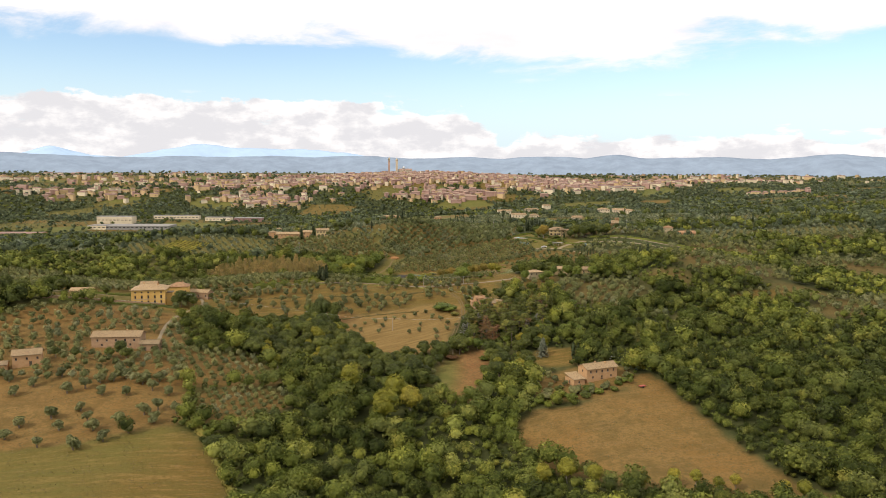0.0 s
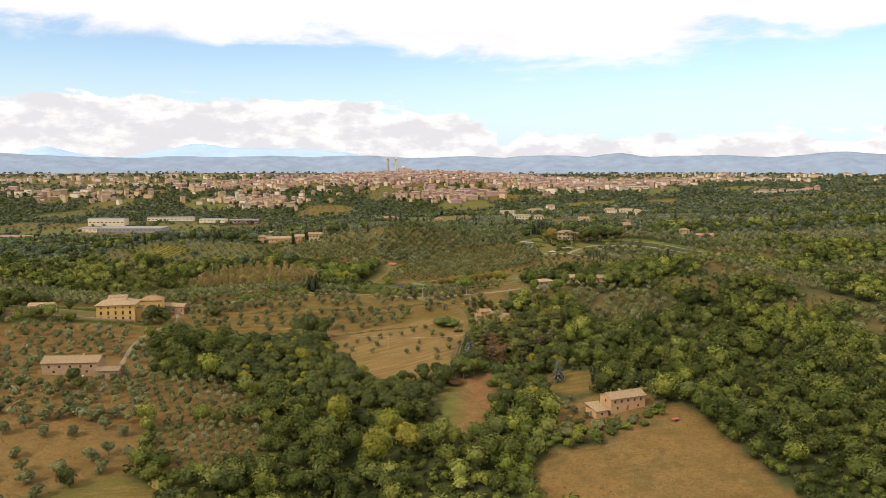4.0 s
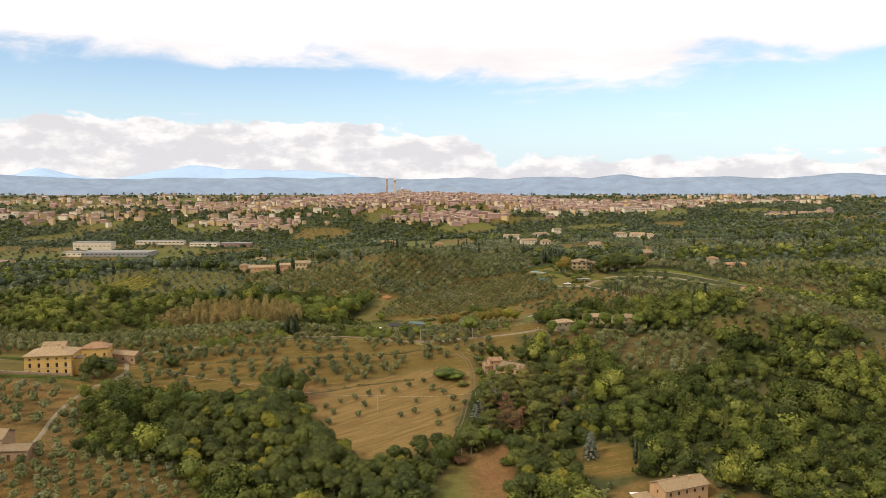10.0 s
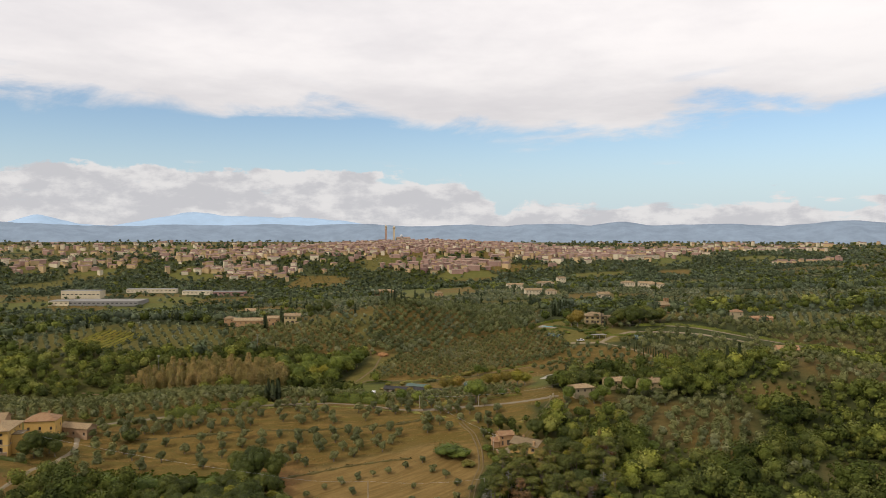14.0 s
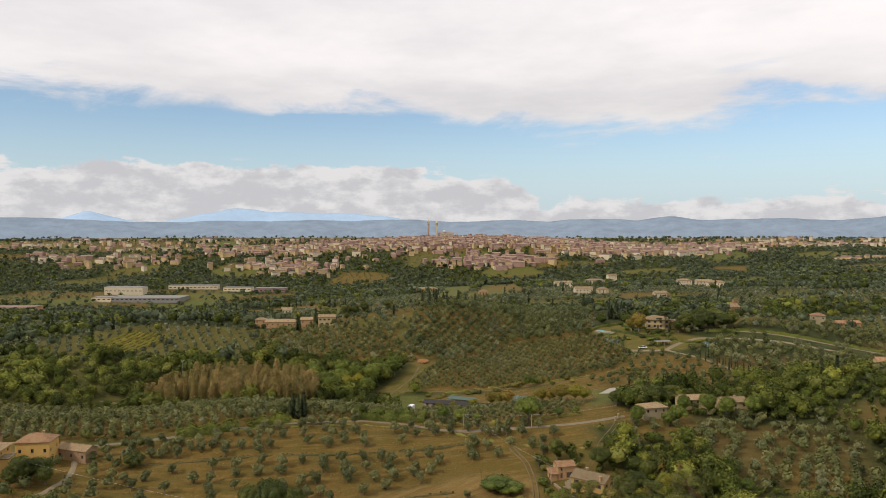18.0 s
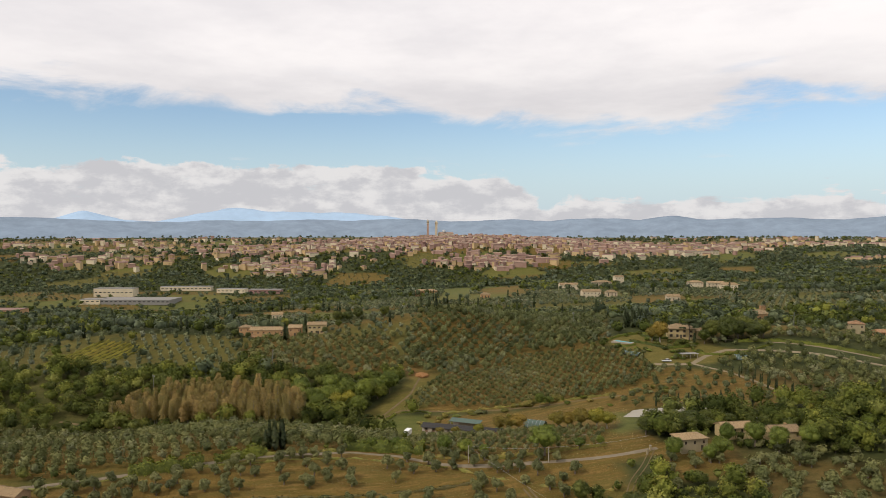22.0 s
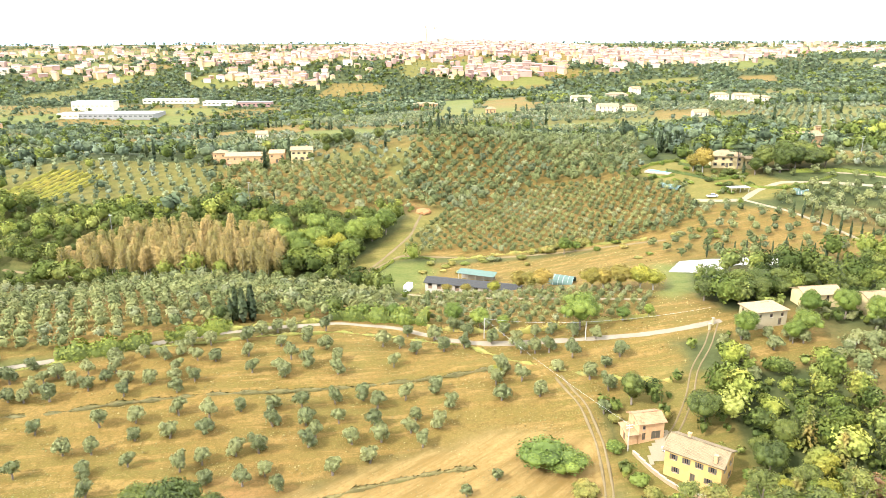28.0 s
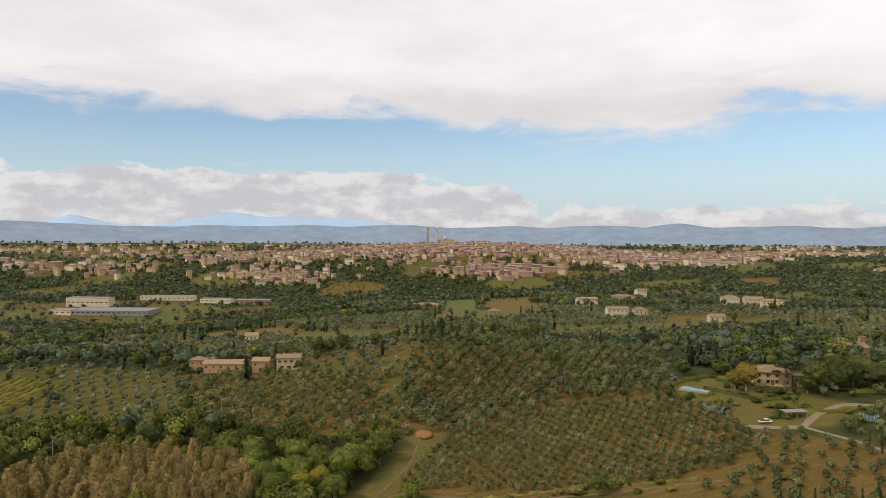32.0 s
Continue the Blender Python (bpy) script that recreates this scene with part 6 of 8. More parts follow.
    # the two yellow houses beside the field track
    house("yellow_farmhouse", "bright yellow two-storey farmhouse with weathered tile roof", 58.5, 465.5, -38, 12.5, 8.2, 6.0, 1.8, "gable", M_YELLOW_WALL, M_TILE_GREY,
          rowed(0, 12.5, 4, 3.9, 0.9, 1.3, 2.0) + [(0, -3.6, 0.9, 0.9, 1.3), (0, 3.6, 0.9, 0.9, 1.3)] + rowed(1, 8.2, 2, 3.9, 0.9, 1.2, 2.2) + [(1, 1.6, 0.9, 0.9, 1.2)] + rowed(3, 8.2, 2, 3.9, 0.9, 1.2, 2.2), [(0, 0.2, 0, 1.1, 2.1)], M_SHUTTER, ((4.6, -3.6, 0.3), (-3, 1.5, 0.5)))
    house("small_brick_house", "small orange house with clay tile roof and open porch", 50.5, 479.5, 12, 6.4, 5.6, 4.4, 1.1, "gable", M_BRICK_WALL, M_TILE_RED,
          [(0, -1.9, 2.8, 0.7, 0.9), (3, 0, 2.7, 0.7, 0.9)], [(0, 1.2, 0, 2.4, 2.1), (0, -1.9, 0, 0.9, 1.9)], None, ())
    house("brick_leanto", "little brick lean-to with red tiles", 46.1, 478.0, 12, 2.4, 4.2, 2.2, 0.8, "shed", M_BRICK_WALL, M_TILE_RED, (), [(3, 0, 0, 0.9, 1.9)])
    # pale houses above the wood
    house("white_house", "pale plastered house with low tile roof", 95.5, 523.5, 14, 10.5, 7.5, 4.6, 1.2, "hip", M_WHITE, M_TILE,
          rowed(0, 10.5, 3, 2.6, 0.9, 1.2) + rowed(3, 7.5, 2, 2.6, 0.9, 1.2), [(0, 3, 0, 1.1, 2.1)], None, ())
    house("cream_house", "cream plastered house with grey tile roof behind trees", 116.5, 535, 8, 12, 7, 4.2, 1.4, "gable", M_CREAM, M_TILE, rowed(0, 12, 4, 2.6, 0.9, 1.2), [(0, 0.5, 0, 1.1, 2.1)], None, ())
    house("stone_house", "tan stone house with grey tile roof behind trees", 132, 529, 8, 11, 8, 4.8, 1.4, "gable", M_CREAM, M_TILE, rowed(0, 11, 3, 2.8, 0.9, 1.2) + rowed(1, 8, 2, 2.8, 0.9, 1.2), [(0, 0, 0, 1.1, 2.1)], None, ((2, 1, 0.4),))
    # hamlet across the valley
    house("hamlet_house", "cream two-storey house with red tile roof on the hill", -87, 777, 6, 13, 9, 6.5, 1.5, "gable", M_CREAM, M_TILE, rowed(0, 13, 4, 4.0, 0.9, 1.2) + rowed(0, 13, 3, 1.0, 0.9, 1.2, 3), [(0, 1, 0, 1.1, 2.1)], M_SHUTTER, ((3, 1, 0.5), (-3, 1, 0.5)))
    house("hamlet_farm", "long low brown farm building with tile roof", -124, 783, 3, 24, 9, 4.6, 1.8, "gable", M_BRICK_WALL, M_TILE, rowed(0, 24, 6, 2.2, 0.9, 1.1), [(0, 2.0, 0, 2.0, 2.4)])
    house("hamlet_loft", "brick loft house with tile roof", -103, 779, 4, 9, 8, 6.0, 1.6, "gable", M_BRICK_WALL, M_TILE, rowed(0, 9, 2, 3.6, 0.9, 1.1), [(0, 0, 0, 1.4, 2.2)])
    house("hamlet_wing", "small brick wing with tile roof", -141, 786, 3, 8, 8, 5.8, 1.5, "hip", M_BRICK_WALL, M_TILE, rowed(0, 8, 2, 3.4, 0.9, 1.1), ())
    house("garden_hut", "tiny brick hut with tile roof", -132, 771, 10, 3, 3, 2.6, 0.8, "gable", M_BRICK_WALL, M_TILE_RED, (), [(0, 0, 0, 0.9, 1.9)], category="hut")
    # garden villa on the hill
    house("garden_villa", "cream garden villa with shallow tile roof", 151, 707, -12, 16, 10, 6.2, 2.2, "hip", M_CREAM, M_TILE, rowed(0, 16, 4, 3.8, 0.9, 1.4, 2.2) + rowed(0, 16, 4, 0.9, 0.9, 1.6, 2.2) + rowed(3, 10, 2, 3.8, 0.9, 1.4), [(0, 0, 0, 1.4, 2.4)], M_SHUTTER, ((3, 1, 0.4),), over=0.9)
    house("villa_annex", "low tan annex with tile roof beside the garden villa", 164, 704, -12, 9, 8, 4.6, 1.5, "gable", M_CREAM, M_TILE, rowed(0, 9, 2, 2.0, 0.9, 1.2), ())
    c = house("stone_chapel", "tan stone chapel with tile roof and bell wall", 222, 765, 30, 15, 9, 7.5, 2.4, "gable", M_BRICK_WALL, M_TILE, rowed(0, 15, 3, 4.0, 0.9, 1.5) + rowed(3, 9, 2, 3.6, 1.0, 1.6), [(3, 0, 0, 1.4, 2.4)], category="chapel")
    bm = wall_shell(5.5, 1.2, 12.4, [(0, -1.2, 9.0, 1.2, 2.3), (0, 1.2, 9.0, 1.2, 2.3), (2, -1.2, 9.0, 1.2, 2.3), (2, 1.2, 9.0, 1.2, 2.3)], 0, 0.6, 2.5)
    bm.transform(Matrix.Translation((7.6, 0, 0)))
    part("bell_wall", bm, M_BRICK_WALL, c)
    bm = box(4.6, 10.6, -0.9, 0.9, 12.4, 12.8, 0.05)
    part("bell_roof", bm, M_TILE, c)
    house("chapel_house", "tan stone house with tile roof beside the chapel", 214, 772, 30, 11, 9, 7.0, 1.8, "gable", M_CREAM, M_TILE, rowed(0, 11, 3, 4.0, 0.9, 1.2), ())
    house("rose_house", "pink-roofed stone house among trees", 236, 587, -15, 12, 9, 6.2, 1.8, "gable", M_CREAM, M_TILE_RED, rowed(0, 12, 3, 3.8, 0.9, 1.2) + rowed(0, 12, 3, 1.0, 0.9, 1.2), [(0, 1.6, 0, 1.1, 2.1)], M_SHUTTER, ((2, 1, 0.5),))
    house("rose_annex", "small brick annex among trees", 252, 590, 10, 6, 5, 3.4, 1.1, "gable", M_BRICK_WALL, M_TILE_RED, [(0, 1.4, 1.0, 0.8, 1.0)], [(0, -1, 0, 1, 2)])
    house("red_roof_house", "white house with red tile roof among cypresses", 267, 720, -20, 9, 8, 6.4, 1.6, "hip", M_WHITE, M_TILE_RED, rowed(0, 9, 2, 4.0, 0.9, 1.2) + rowed(0, 9, 2, 1.0, 0.9, 1.2), ())
    house("brick_row", "low brick building with tile roof among trees", 283, 712, 0, 16, 7, 4.2, 1.4, "gable", M_BRICK_WALL, M_TILE_RED, rowed(0, 16, 4, 1.4, 0.9, 1.2), ())
    # far estates
    for i, (nm, lb, x, y, a, w, d, h, wl) in enumerate((
            ("estate_house", "long white country house on the far ridge", 178, 1122, 4, 22, 11, 7.5, M_PALE), ("estate_wing", "cream wing with tile roof on the far ridge", 204, 1130, 4, 13, 9, 5.5, M_PALE),
            ("tower_house", "cream tower house with tile roof", 272, 1380, 10, 14, 11, 15, M_PALE), ("ridge_villa", "cream villa with tile roof on the far ridge", 235, 1328, 0, 28, 13, 9, M_PALE),
            ("ridge_farm", "white farm with tile roof on the far ridge", 180, 1292, 5, 26, 12, 8, M_PALE), ("rise_house", "cream house with tile roof on the rise", 352, 1268, -5, 20, 12, 9, M_PALE),
            ("rise_farm", "cream farm with tile roof on the rise", 378, 1262, -5, 22, 12, 8, M_PALE), ("rise_villa", "white villa with tile roof on the rise", 372, 1196, -10, 24, 12, 8, M_PALE),
            ("lone_house", "small pale house among far groves", -170, 1010, 8, 11, 9, 6, M_PALE), ("pasture_house", "small brick house in a far pasture", 55, 1175, 0, 12, 9, 5, M_BRICK_WALL),
            ("ridge_cottage", "low pale cottage on the ridge", 250, 1040, 0, 14, 9, 5, M_PALE), ("brick_manor", "brown brick manor among far groves", -25, 1370, 5, 34, 14, 8, M_BRICK_WALL))):
        house(nm, lb, x, y, a, w, d, h, 2.2, "hip" if i % 2 else "gable", wl, M_TILE, rowed(0, w, max(3, int(w / 4)), h - 3.0, 1.1, 1.6, 2) + rowed(0, w, max(3, int(w / 4)), 1.0, 1.1, 1.6, 2), ())


# ---- the town on the far hill ----
# centre, spread, number of houses and their tones
QUARTERS = [(20, 2430, 310, 105, 640, (0.55, 0.28, 0.17)), (-60, 2560, 210, 45, 210, (0.7, 0.2, 0.1)), (330, 2420, 190, 85, 230, (0.5, 0.3, 0.2)), (-480, 2330, 240, 75, 130, (0.15, 0.5, 0.35)), (120, 2190, 110, 18, 90, (0.55, 0.3, 0.15)),
            (560, 2300, 220, 60, 220, (0.3, 0.35, 0.35)), (-900, 2230, 220, 50, 60, (0.2, 0.5, 0.3)), (1000, 2450, 330, 70, 160, (0.15, 0.35, 0.5)), (-1350, 2700, 420, 160, 60, (0.2, 0.4, 0.4)),
            (1050, 1990, 60, 12, 22, (0.3, 0.5, 0.2)), (-420, 2150, 110, 22, 80, (0.1, 0.5, 0.4)), (-900, 2600, 360, 120, 40, (0.2, 0.4, 0.4)), (-700, 3100, 600, 250, 50, (0.2, 0.4, 0.4)), (1300, 2900, 500, 200, 60, (0.2, 0.4, 0.4))]


def block_meshes():
    """Plain far blocks of several shapes: walls and tiled roofs."""
    out = []
    for i, (w, d, h, k) in enumerate(((16, 12, 11, "hip"), (24, 12, 13, "gable"), (14, 14, 16, "hip"), (34, 13, 12, "gable"), (20, 15, 9, "hip"), (12, 11, 18, "gable"))):
        ops = rowed(0, w, max(3, w // 4), h - 3.5, 1.4, 1.9, 2) + rowed(0, w, max(3, w // 4), h - 7.0, 1.4, 1.9, 2)
        bm = wall_shell(w, d, h, ops, 2.5 if k == "gable" else 0, 0.4, 8.0)
        me = bpy.data.meshes.new("wall")
        bm.to_mesh(me)
        bm.free()
        bm = roof_mesh(w, d, h, 2.5, k, 0.6, 0.3)
        mr = bpy.data.meshes.new("roof")
        bm.to_mesh(mr)
        bm.free()
        mr.materials.append(M_TOWNROOF)
        bm = wall_shell(w, d, h, [], 2.5 if k == "gable" else 0, 0.4, 8.0)
        bare = bpy.data.meshes.new("wall")
        bm.to_mesh(bare)
        bm.free()
        walls = []
        for m in (M_PINK, M_OCHRE, M_PALE):
            c = me.copy()
            c.materials.append(m)
            walls.append(c)
        out.append((walls, mr, bare))
    return out


def town_house(blocks, kind, tone, x, y, turn, s, label, group):
    walls, roof, bare = blocks[kind]
    ob = base("town_house", x, y, gz(x, y), turn, label, "building", group)
    ob.scale = (s, s, s)
    for n, me in (("wall", walls[tone]), ("roof", roof)):
        c = new(n, me)
        c.parent = ob


def make_town():
    blocks = block_meshes()
    tones = ("pink brick", "ochre plastered", "pale plastered")
    spots = []
    for cx, cy, sx, sy, n, mix in QUARTERS:
        for _ in range(n):
            spots.append((cx + sx * rng.normal(0, 0.62), cy + sy * rng.normal(0, 0.7), rng.choice(3, p=mix)))
    spots.sort(key=lambda s: s[1])
    done, far = [], []
    for i, (x, y, tone) in enumerate(spots):
        for _ in range(3):
            if any(abs(x - a) < 11 and abs(y - b) < 10 for a, b in done):
                x, y = x + rng.uniform(-60, 60), y + rng.uniform(-35, 35)
        done.append((x, y))
        core = abs(x - 60) < 420 and y > 2260
        kind, turn, s = int(rng.integers(0, 6)), rng.uniform(-45, 45), rng.uniform(0.5, 0.85) if core else rng.uniform(0.6, 1.0)
        if i % 4 == 0 and i < 1240:
            town_house(blocks, kind, int(tone), x, y, turn, s, f"far {tones[tone]} town house with clay tile roof", "houses of the far town")
        else:
            far.append((kind, int(tone), x, y, turn, s))
    # the crowded rest of the town
    for tone, m in enumerate((M_PINK, M_OCHRE, M_PALE)):
        for what, mat in (("wall", m), ("roof", M_TOWNROOF)):
            V, F, o = [], [], 0
            for kind, tn, x, y, turn, s in far:
                if tn != tone:
                    continue
                me = blocks[kind][2] if what == "wall" else blocks[kind][1]
                M = pose(x, y, gz(x, y), 0, 0, turn) @ Matrix.Diagonal((s, s, s, 1))
                V += [M @ v.co for v in me.vertices]
                F += [[i + o for i in p.vertices] for p in me.polygons]
                o += len(me.vertices)
            me = bpy.data.meshes.new("town_" + what)
            me.from_pydata(V, [], F)
            me.materials.append(mat)
            tagged(new(f"{('brick', 'ochre', 'pale')[tone]}_town_{what}s", me), f"crowded {tones[tone]} {what}s of the far town", "town", kind="stuff")
    # cathedral and the two tall towers
    for nm, lb, x, y, w, h, m in (("bell_tower", "tall slim brick bell tower above the town", -52, 2530, 6, 60, M_PINK), ("cathedral_tower", "tall pale striped cathedral tower", -26, 2560, 7, 56, M_PALE)):
        z = gz(x, y)
        ob = base(nm, x, y, z, 0, lb, "tower")
        part("shaft", box(-w / 2, w / 2, -w / 2, w / 2, -5, h * 0.84, 0.2), m, ob)
        part("belfry", wall_shell(w * 1.2, w * 1.2, h, [(0, -2, h * 0.87, 2, h * 0.1), (0, 2, h * 0.87, 2, h * 0.1)], 0, 0.5, -h * 0.84), M_PALE, ob)
        part("cap", roof_mesh(w * 0.8, w * 0.8, h, 5, "hip", 0.4), M_PALE, ob)
    z = gz(0, 2560)
    ob = base("cathedral", 4, 2565, z, 20, "pale cathedral with long tiled nave and dome", "church")
    part("nave", wall_shell(46, 18, 18, [], 5), M_PALE, ob)
    part("roof", roof_mesh(46, 18, 18, 5, "gable"), M_TOWNROOF, ob)
    bm = bmesh.new()
    bmesh.ops.create_uvsphere(bm, u_segments=16, v_segments=8, radius=6)
    bm.transform(Matrix.Translation((-6, 0, 24)) @ Matrix.Diagonal((1, 1, 1.15, 1)))
    part("dome", bm, M_METAL, ob)


def make_factory():
    for nm, lb, x, y, w, d, h, m in (("factory_hall", "long low grey factory hall in the valley", -610, 1706, 150, 60, 7, M_CONCRETE), ("factory_annex", "low white factory annex beside the hall", -694, 1694, 40, 36, 8, M_PALE), ("factory_office", "white factory block with window bands", -690, 1782, 84, 26, 16, M_PALE),
                                     ("factory_shed", "red brick factory shed with flat roof", -800, 1550, 95, 40, 9, M_BRICK_WALL), ("long_store", "long pale storehouse in the valley", -582, 1898, 112, 22, 9, M_PALE),
                                     ("red_store", "low red-roofed storehouse in the valley", -390, 1846, 70, 24, 9, M_PINK), ("pale_store", "low pale storehouse in the valley", -468, 1862, 64, 22, 9, M_PALE), ("white_store", "white flat storehouse at the town's foot", 690, 2240, 110, 25, 10, M_PALE)):
        ob = base(nm, x, y, gz(x, y), rng.uniform(-4, 4), lb, "industrial building")
        part("wall", wall_shell(w, d, h, rowed(0, w, int(w / 9), h * 0.45, 5.5, 1.6, 5)), m, ob)
        part("flat_roof", box(-w / 2 - 0.3, w / 2 + 0.3, -d / 2 - 0.3, d / 2 + 0.3, h, h + 0.7), M_CONCRETE if m is not M_BRICK_WALL else M_TOWNROOF, ob)
        for s, c, zz, ow, oh in rowed(0, w, int(w / 9), h * 0.45, 5.5, 1.6, 5):
            part("window", box(c - ow / 2, c + ow / 2, -d / 2 + 0.25, -d / 2 + 0.32, zz, zz + oh), M_GLASS, ob)


def make_hills():
    """Blue ranges closing the view, far beyond the town; haze is in their colour and glow."""
    for nm, lb, dist, top, seed, col in (("backdrop_range", "wooded hills on the horizon, painted hazy blue and glowing", 4550, 152, 5, (0.125, 0.158, 0.195)), ("backdrop_far_range", "far mountains, painted pale haze blue and glowing", 4800, 185, 9, (0.22, 0.30, 0.385))):
        r = np.random.default_rng(seed)
        a = np.radians(np.linspace(-75, 75, 600))
        d = np.degrees(a)
        prof = np.zeros_like(a)
        for f, amp in ((0.9, 0.5), (1.7, 0.4), (3.3, 0.25), (6.1, 0.12), (11.0, 0.06)):
            prof += amp * np.sin(d * f + r.uniform(0, 6.28))
        hump = np.zeros_like(a)
        for c in np.arange(-74, 76, 6.5):
            c, wide, tall = c + r.uniform(-1.5, 1.5), r.uniform(2.2, 5.5), r.uniform(0.3, 1.0)
            hump = np.maximum(hump, tall * np.exp(-((d - c) / wide) ** 2))
        if nm == "backdrop_range":
            h = 128 + 32 * hump + 3 * prof + 8 * np.clip((d + 5) / 40, -0.5, 1)
        else:
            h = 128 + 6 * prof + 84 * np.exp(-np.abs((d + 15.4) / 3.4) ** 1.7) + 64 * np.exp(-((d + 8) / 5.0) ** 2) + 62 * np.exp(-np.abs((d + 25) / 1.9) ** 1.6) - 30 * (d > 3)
        V, n = [], len(a)
        for k, (fz, push) in enumerate(((-0.4, -500), (0.3, -330), (0.7, -170), (0.92, -60), (1.0, 0), (0.5, 60))):
            rad = dist + push + 40 * np.sin(d * 0.9 + k) * (k < 4)
            V.append(np.stack([rad * np.sin(a), 100 + rad * np.cos(a) - 100, 40 + (h - 40) * fz + 6 * np.sin(d * 3.7 + k * 1.9) * (0 < k < 4)], 1))
        V = np.concatenate(V)
        F = np.concatenate([np.stack([np.arange(n - 1) + k * n, np.arange(n - 1) + k * n + 1, np.arange(n - 1) + (k + 1) * n + 1, np.arange(n - 1) + (k + 1) * n], 1) for k in range(5)])
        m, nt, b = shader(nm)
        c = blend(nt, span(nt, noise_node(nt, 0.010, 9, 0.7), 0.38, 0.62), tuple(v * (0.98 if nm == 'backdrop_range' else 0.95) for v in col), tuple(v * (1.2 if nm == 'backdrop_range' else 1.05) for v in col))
        # haze blue serves as base colour and as emission, so the hills glow
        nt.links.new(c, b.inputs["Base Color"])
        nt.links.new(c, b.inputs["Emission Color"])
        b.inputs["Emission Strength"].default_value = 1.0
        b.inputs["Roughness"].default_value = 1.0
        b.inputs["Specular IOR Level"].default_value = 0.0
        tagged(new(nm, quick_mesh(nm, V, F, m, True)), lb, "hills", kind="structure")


def dead_tree(x, y, high, seed):
    """A bare silvery tree: stem, drooping boughs and twigs."""
    r = np.random.default_rng(seed)
    ob = base("dead_tree", x, y, gz(x, y), r.uniform(0, 360), "bare dead conifer with silvery grey branches", "tree", "dead trees in the wood")
    bm = bmesh.new()
    add_tube(bm, [(0, 0, -0.5), (0.1, 0, high * 0.5), (0.15, 0.1, high)], [0.2, 0.13, 0.03], 6)
    part("trunk", bm, M_DEADWOOD, ob)
    for k in range(26):
        f = 0.25 + 0.72 * k / 26
        a, reach = k * 2.4 + r.uniform(-0.4, 0.4), (1.05 - f) * high * 0.42 + 0.4
        c, n = math.cos(a), math.sin(a)
        z = high * f
        bm = bmesh.new()
        add_tube(bm, [(0.1, 0, z), (c * reach * 0.6, n * reach * 0.6, z + 0.25), (c * reach, n * reach, z + 0.1)], [0.07, 0.05, 0.02], 4)
        for q in range(7):
            u, side = r.uniform(0.3, 1.0), (-1) ** q * r.uniform(0.35, 0.8)
            p = (c * reach * u, n * reach * u, z + 0.2)
            add_tube(bm, [p, (p[0] - n * side + c * 0.3, p[1] + c * side + n * 0.3, p[2] - 0.25)], [0.035, 0.012], 3)
        part("branch", bm, M_DEADWOOD, ob)


# ---- hedges, single trees, walls, poles and small things ----
def hedge(name, pts, width, high, material, label, category="hedge", ragged=0.3, size=0.28, density=9.0, kind=""):
    """A leafy strip along a line: core and leaf clumps."""
    p = resample(pts, 1.0)
    r = np.random.default_rng(len(p) * 7 + int(abs(p[0][0])))
    d = np.gradient(p, axis=0)
    nrm = np.stack([-d[:, 1], d[:, 0]], 1) / (np.hypot(d[:, 0], d[:, 1])[:, None] + 1e-9)
    n = int(len(p) * density * (width + 2 * high) / 3)
    i = r.integers(0, len(p), n)
    swell = 1 + ragged * np.sin(np.arange(len(p)) * 0.8 + r.uniform(0, 6)) + ragged * 0.7 * r.normal(0, 0.6, len(p))
    swell = np.clip(swell, 0.35, 1.8)
    a = r.uniform(0, math.pi, n)
    off, up = np.cos(a) * width / 2 * swell[i], np.sin(a) ** 0.7 * high * swell[i]
    P = np.c_[p[i] + nrm[i] * off[:, None] + d[i] * r.uniform(-0.5, 0.5, (n, 1)), np.zeros(n)]
    P[:, 2] = height(P[:, 0], P[:, 1]) + up
    D = np.c_[nrm[i] * np.cos(a)[:, None], np.sin(a)]
    out = [cards(P, D, size, r)]
    rows = []
    for ca in (-0.85, -0.7, 0.0, 0.7, 0.85):
        q = p + nrm * (ca * 0.9 * width / 2 * swell)[:, None]
        h = {0.85: -0.3, 0.7: 0.55, 0.0: 0.82}[abs(ca)]
        rows.append(np.c_[q, height(q[:, 0], q[:, 1]) + h * high * swell])
    V = np.stack(rows, 1).reshape(-1, 3)
    k = (np.arange(len(p) - 1)[:, None] * 5 + np.arange(4)[None, :]).ravel()
    side = np.array([-1.0, -0.7, 0.0, 0.7, 1.0])
    N = np.concatenate([np.repeat(nrm[:, None, :], 5, 1) * side[None, :, None], np.repeat((1.15 - np.abs(side))[None, :, None], len(p), 0)], 2).reshape(-1, 3)
    out.append((V, np.concatenate([np.stack([k, k + 6, k + 1], 1), np.stack([k, k + 5, k + 6], 1)]), N / np.linalg.norm(N, axis=1)[:, None]))
    v, f, nn = join(out)
    o = v.mean(0)
    o[2] = gz(o[0], o[1])
    ob = new(name, leaf_mesh(name, (v - o, f, nn), material))
    ob.location = o
    return tagged(ob, label, category, kind=kind)


BUSH_MESHES = {}


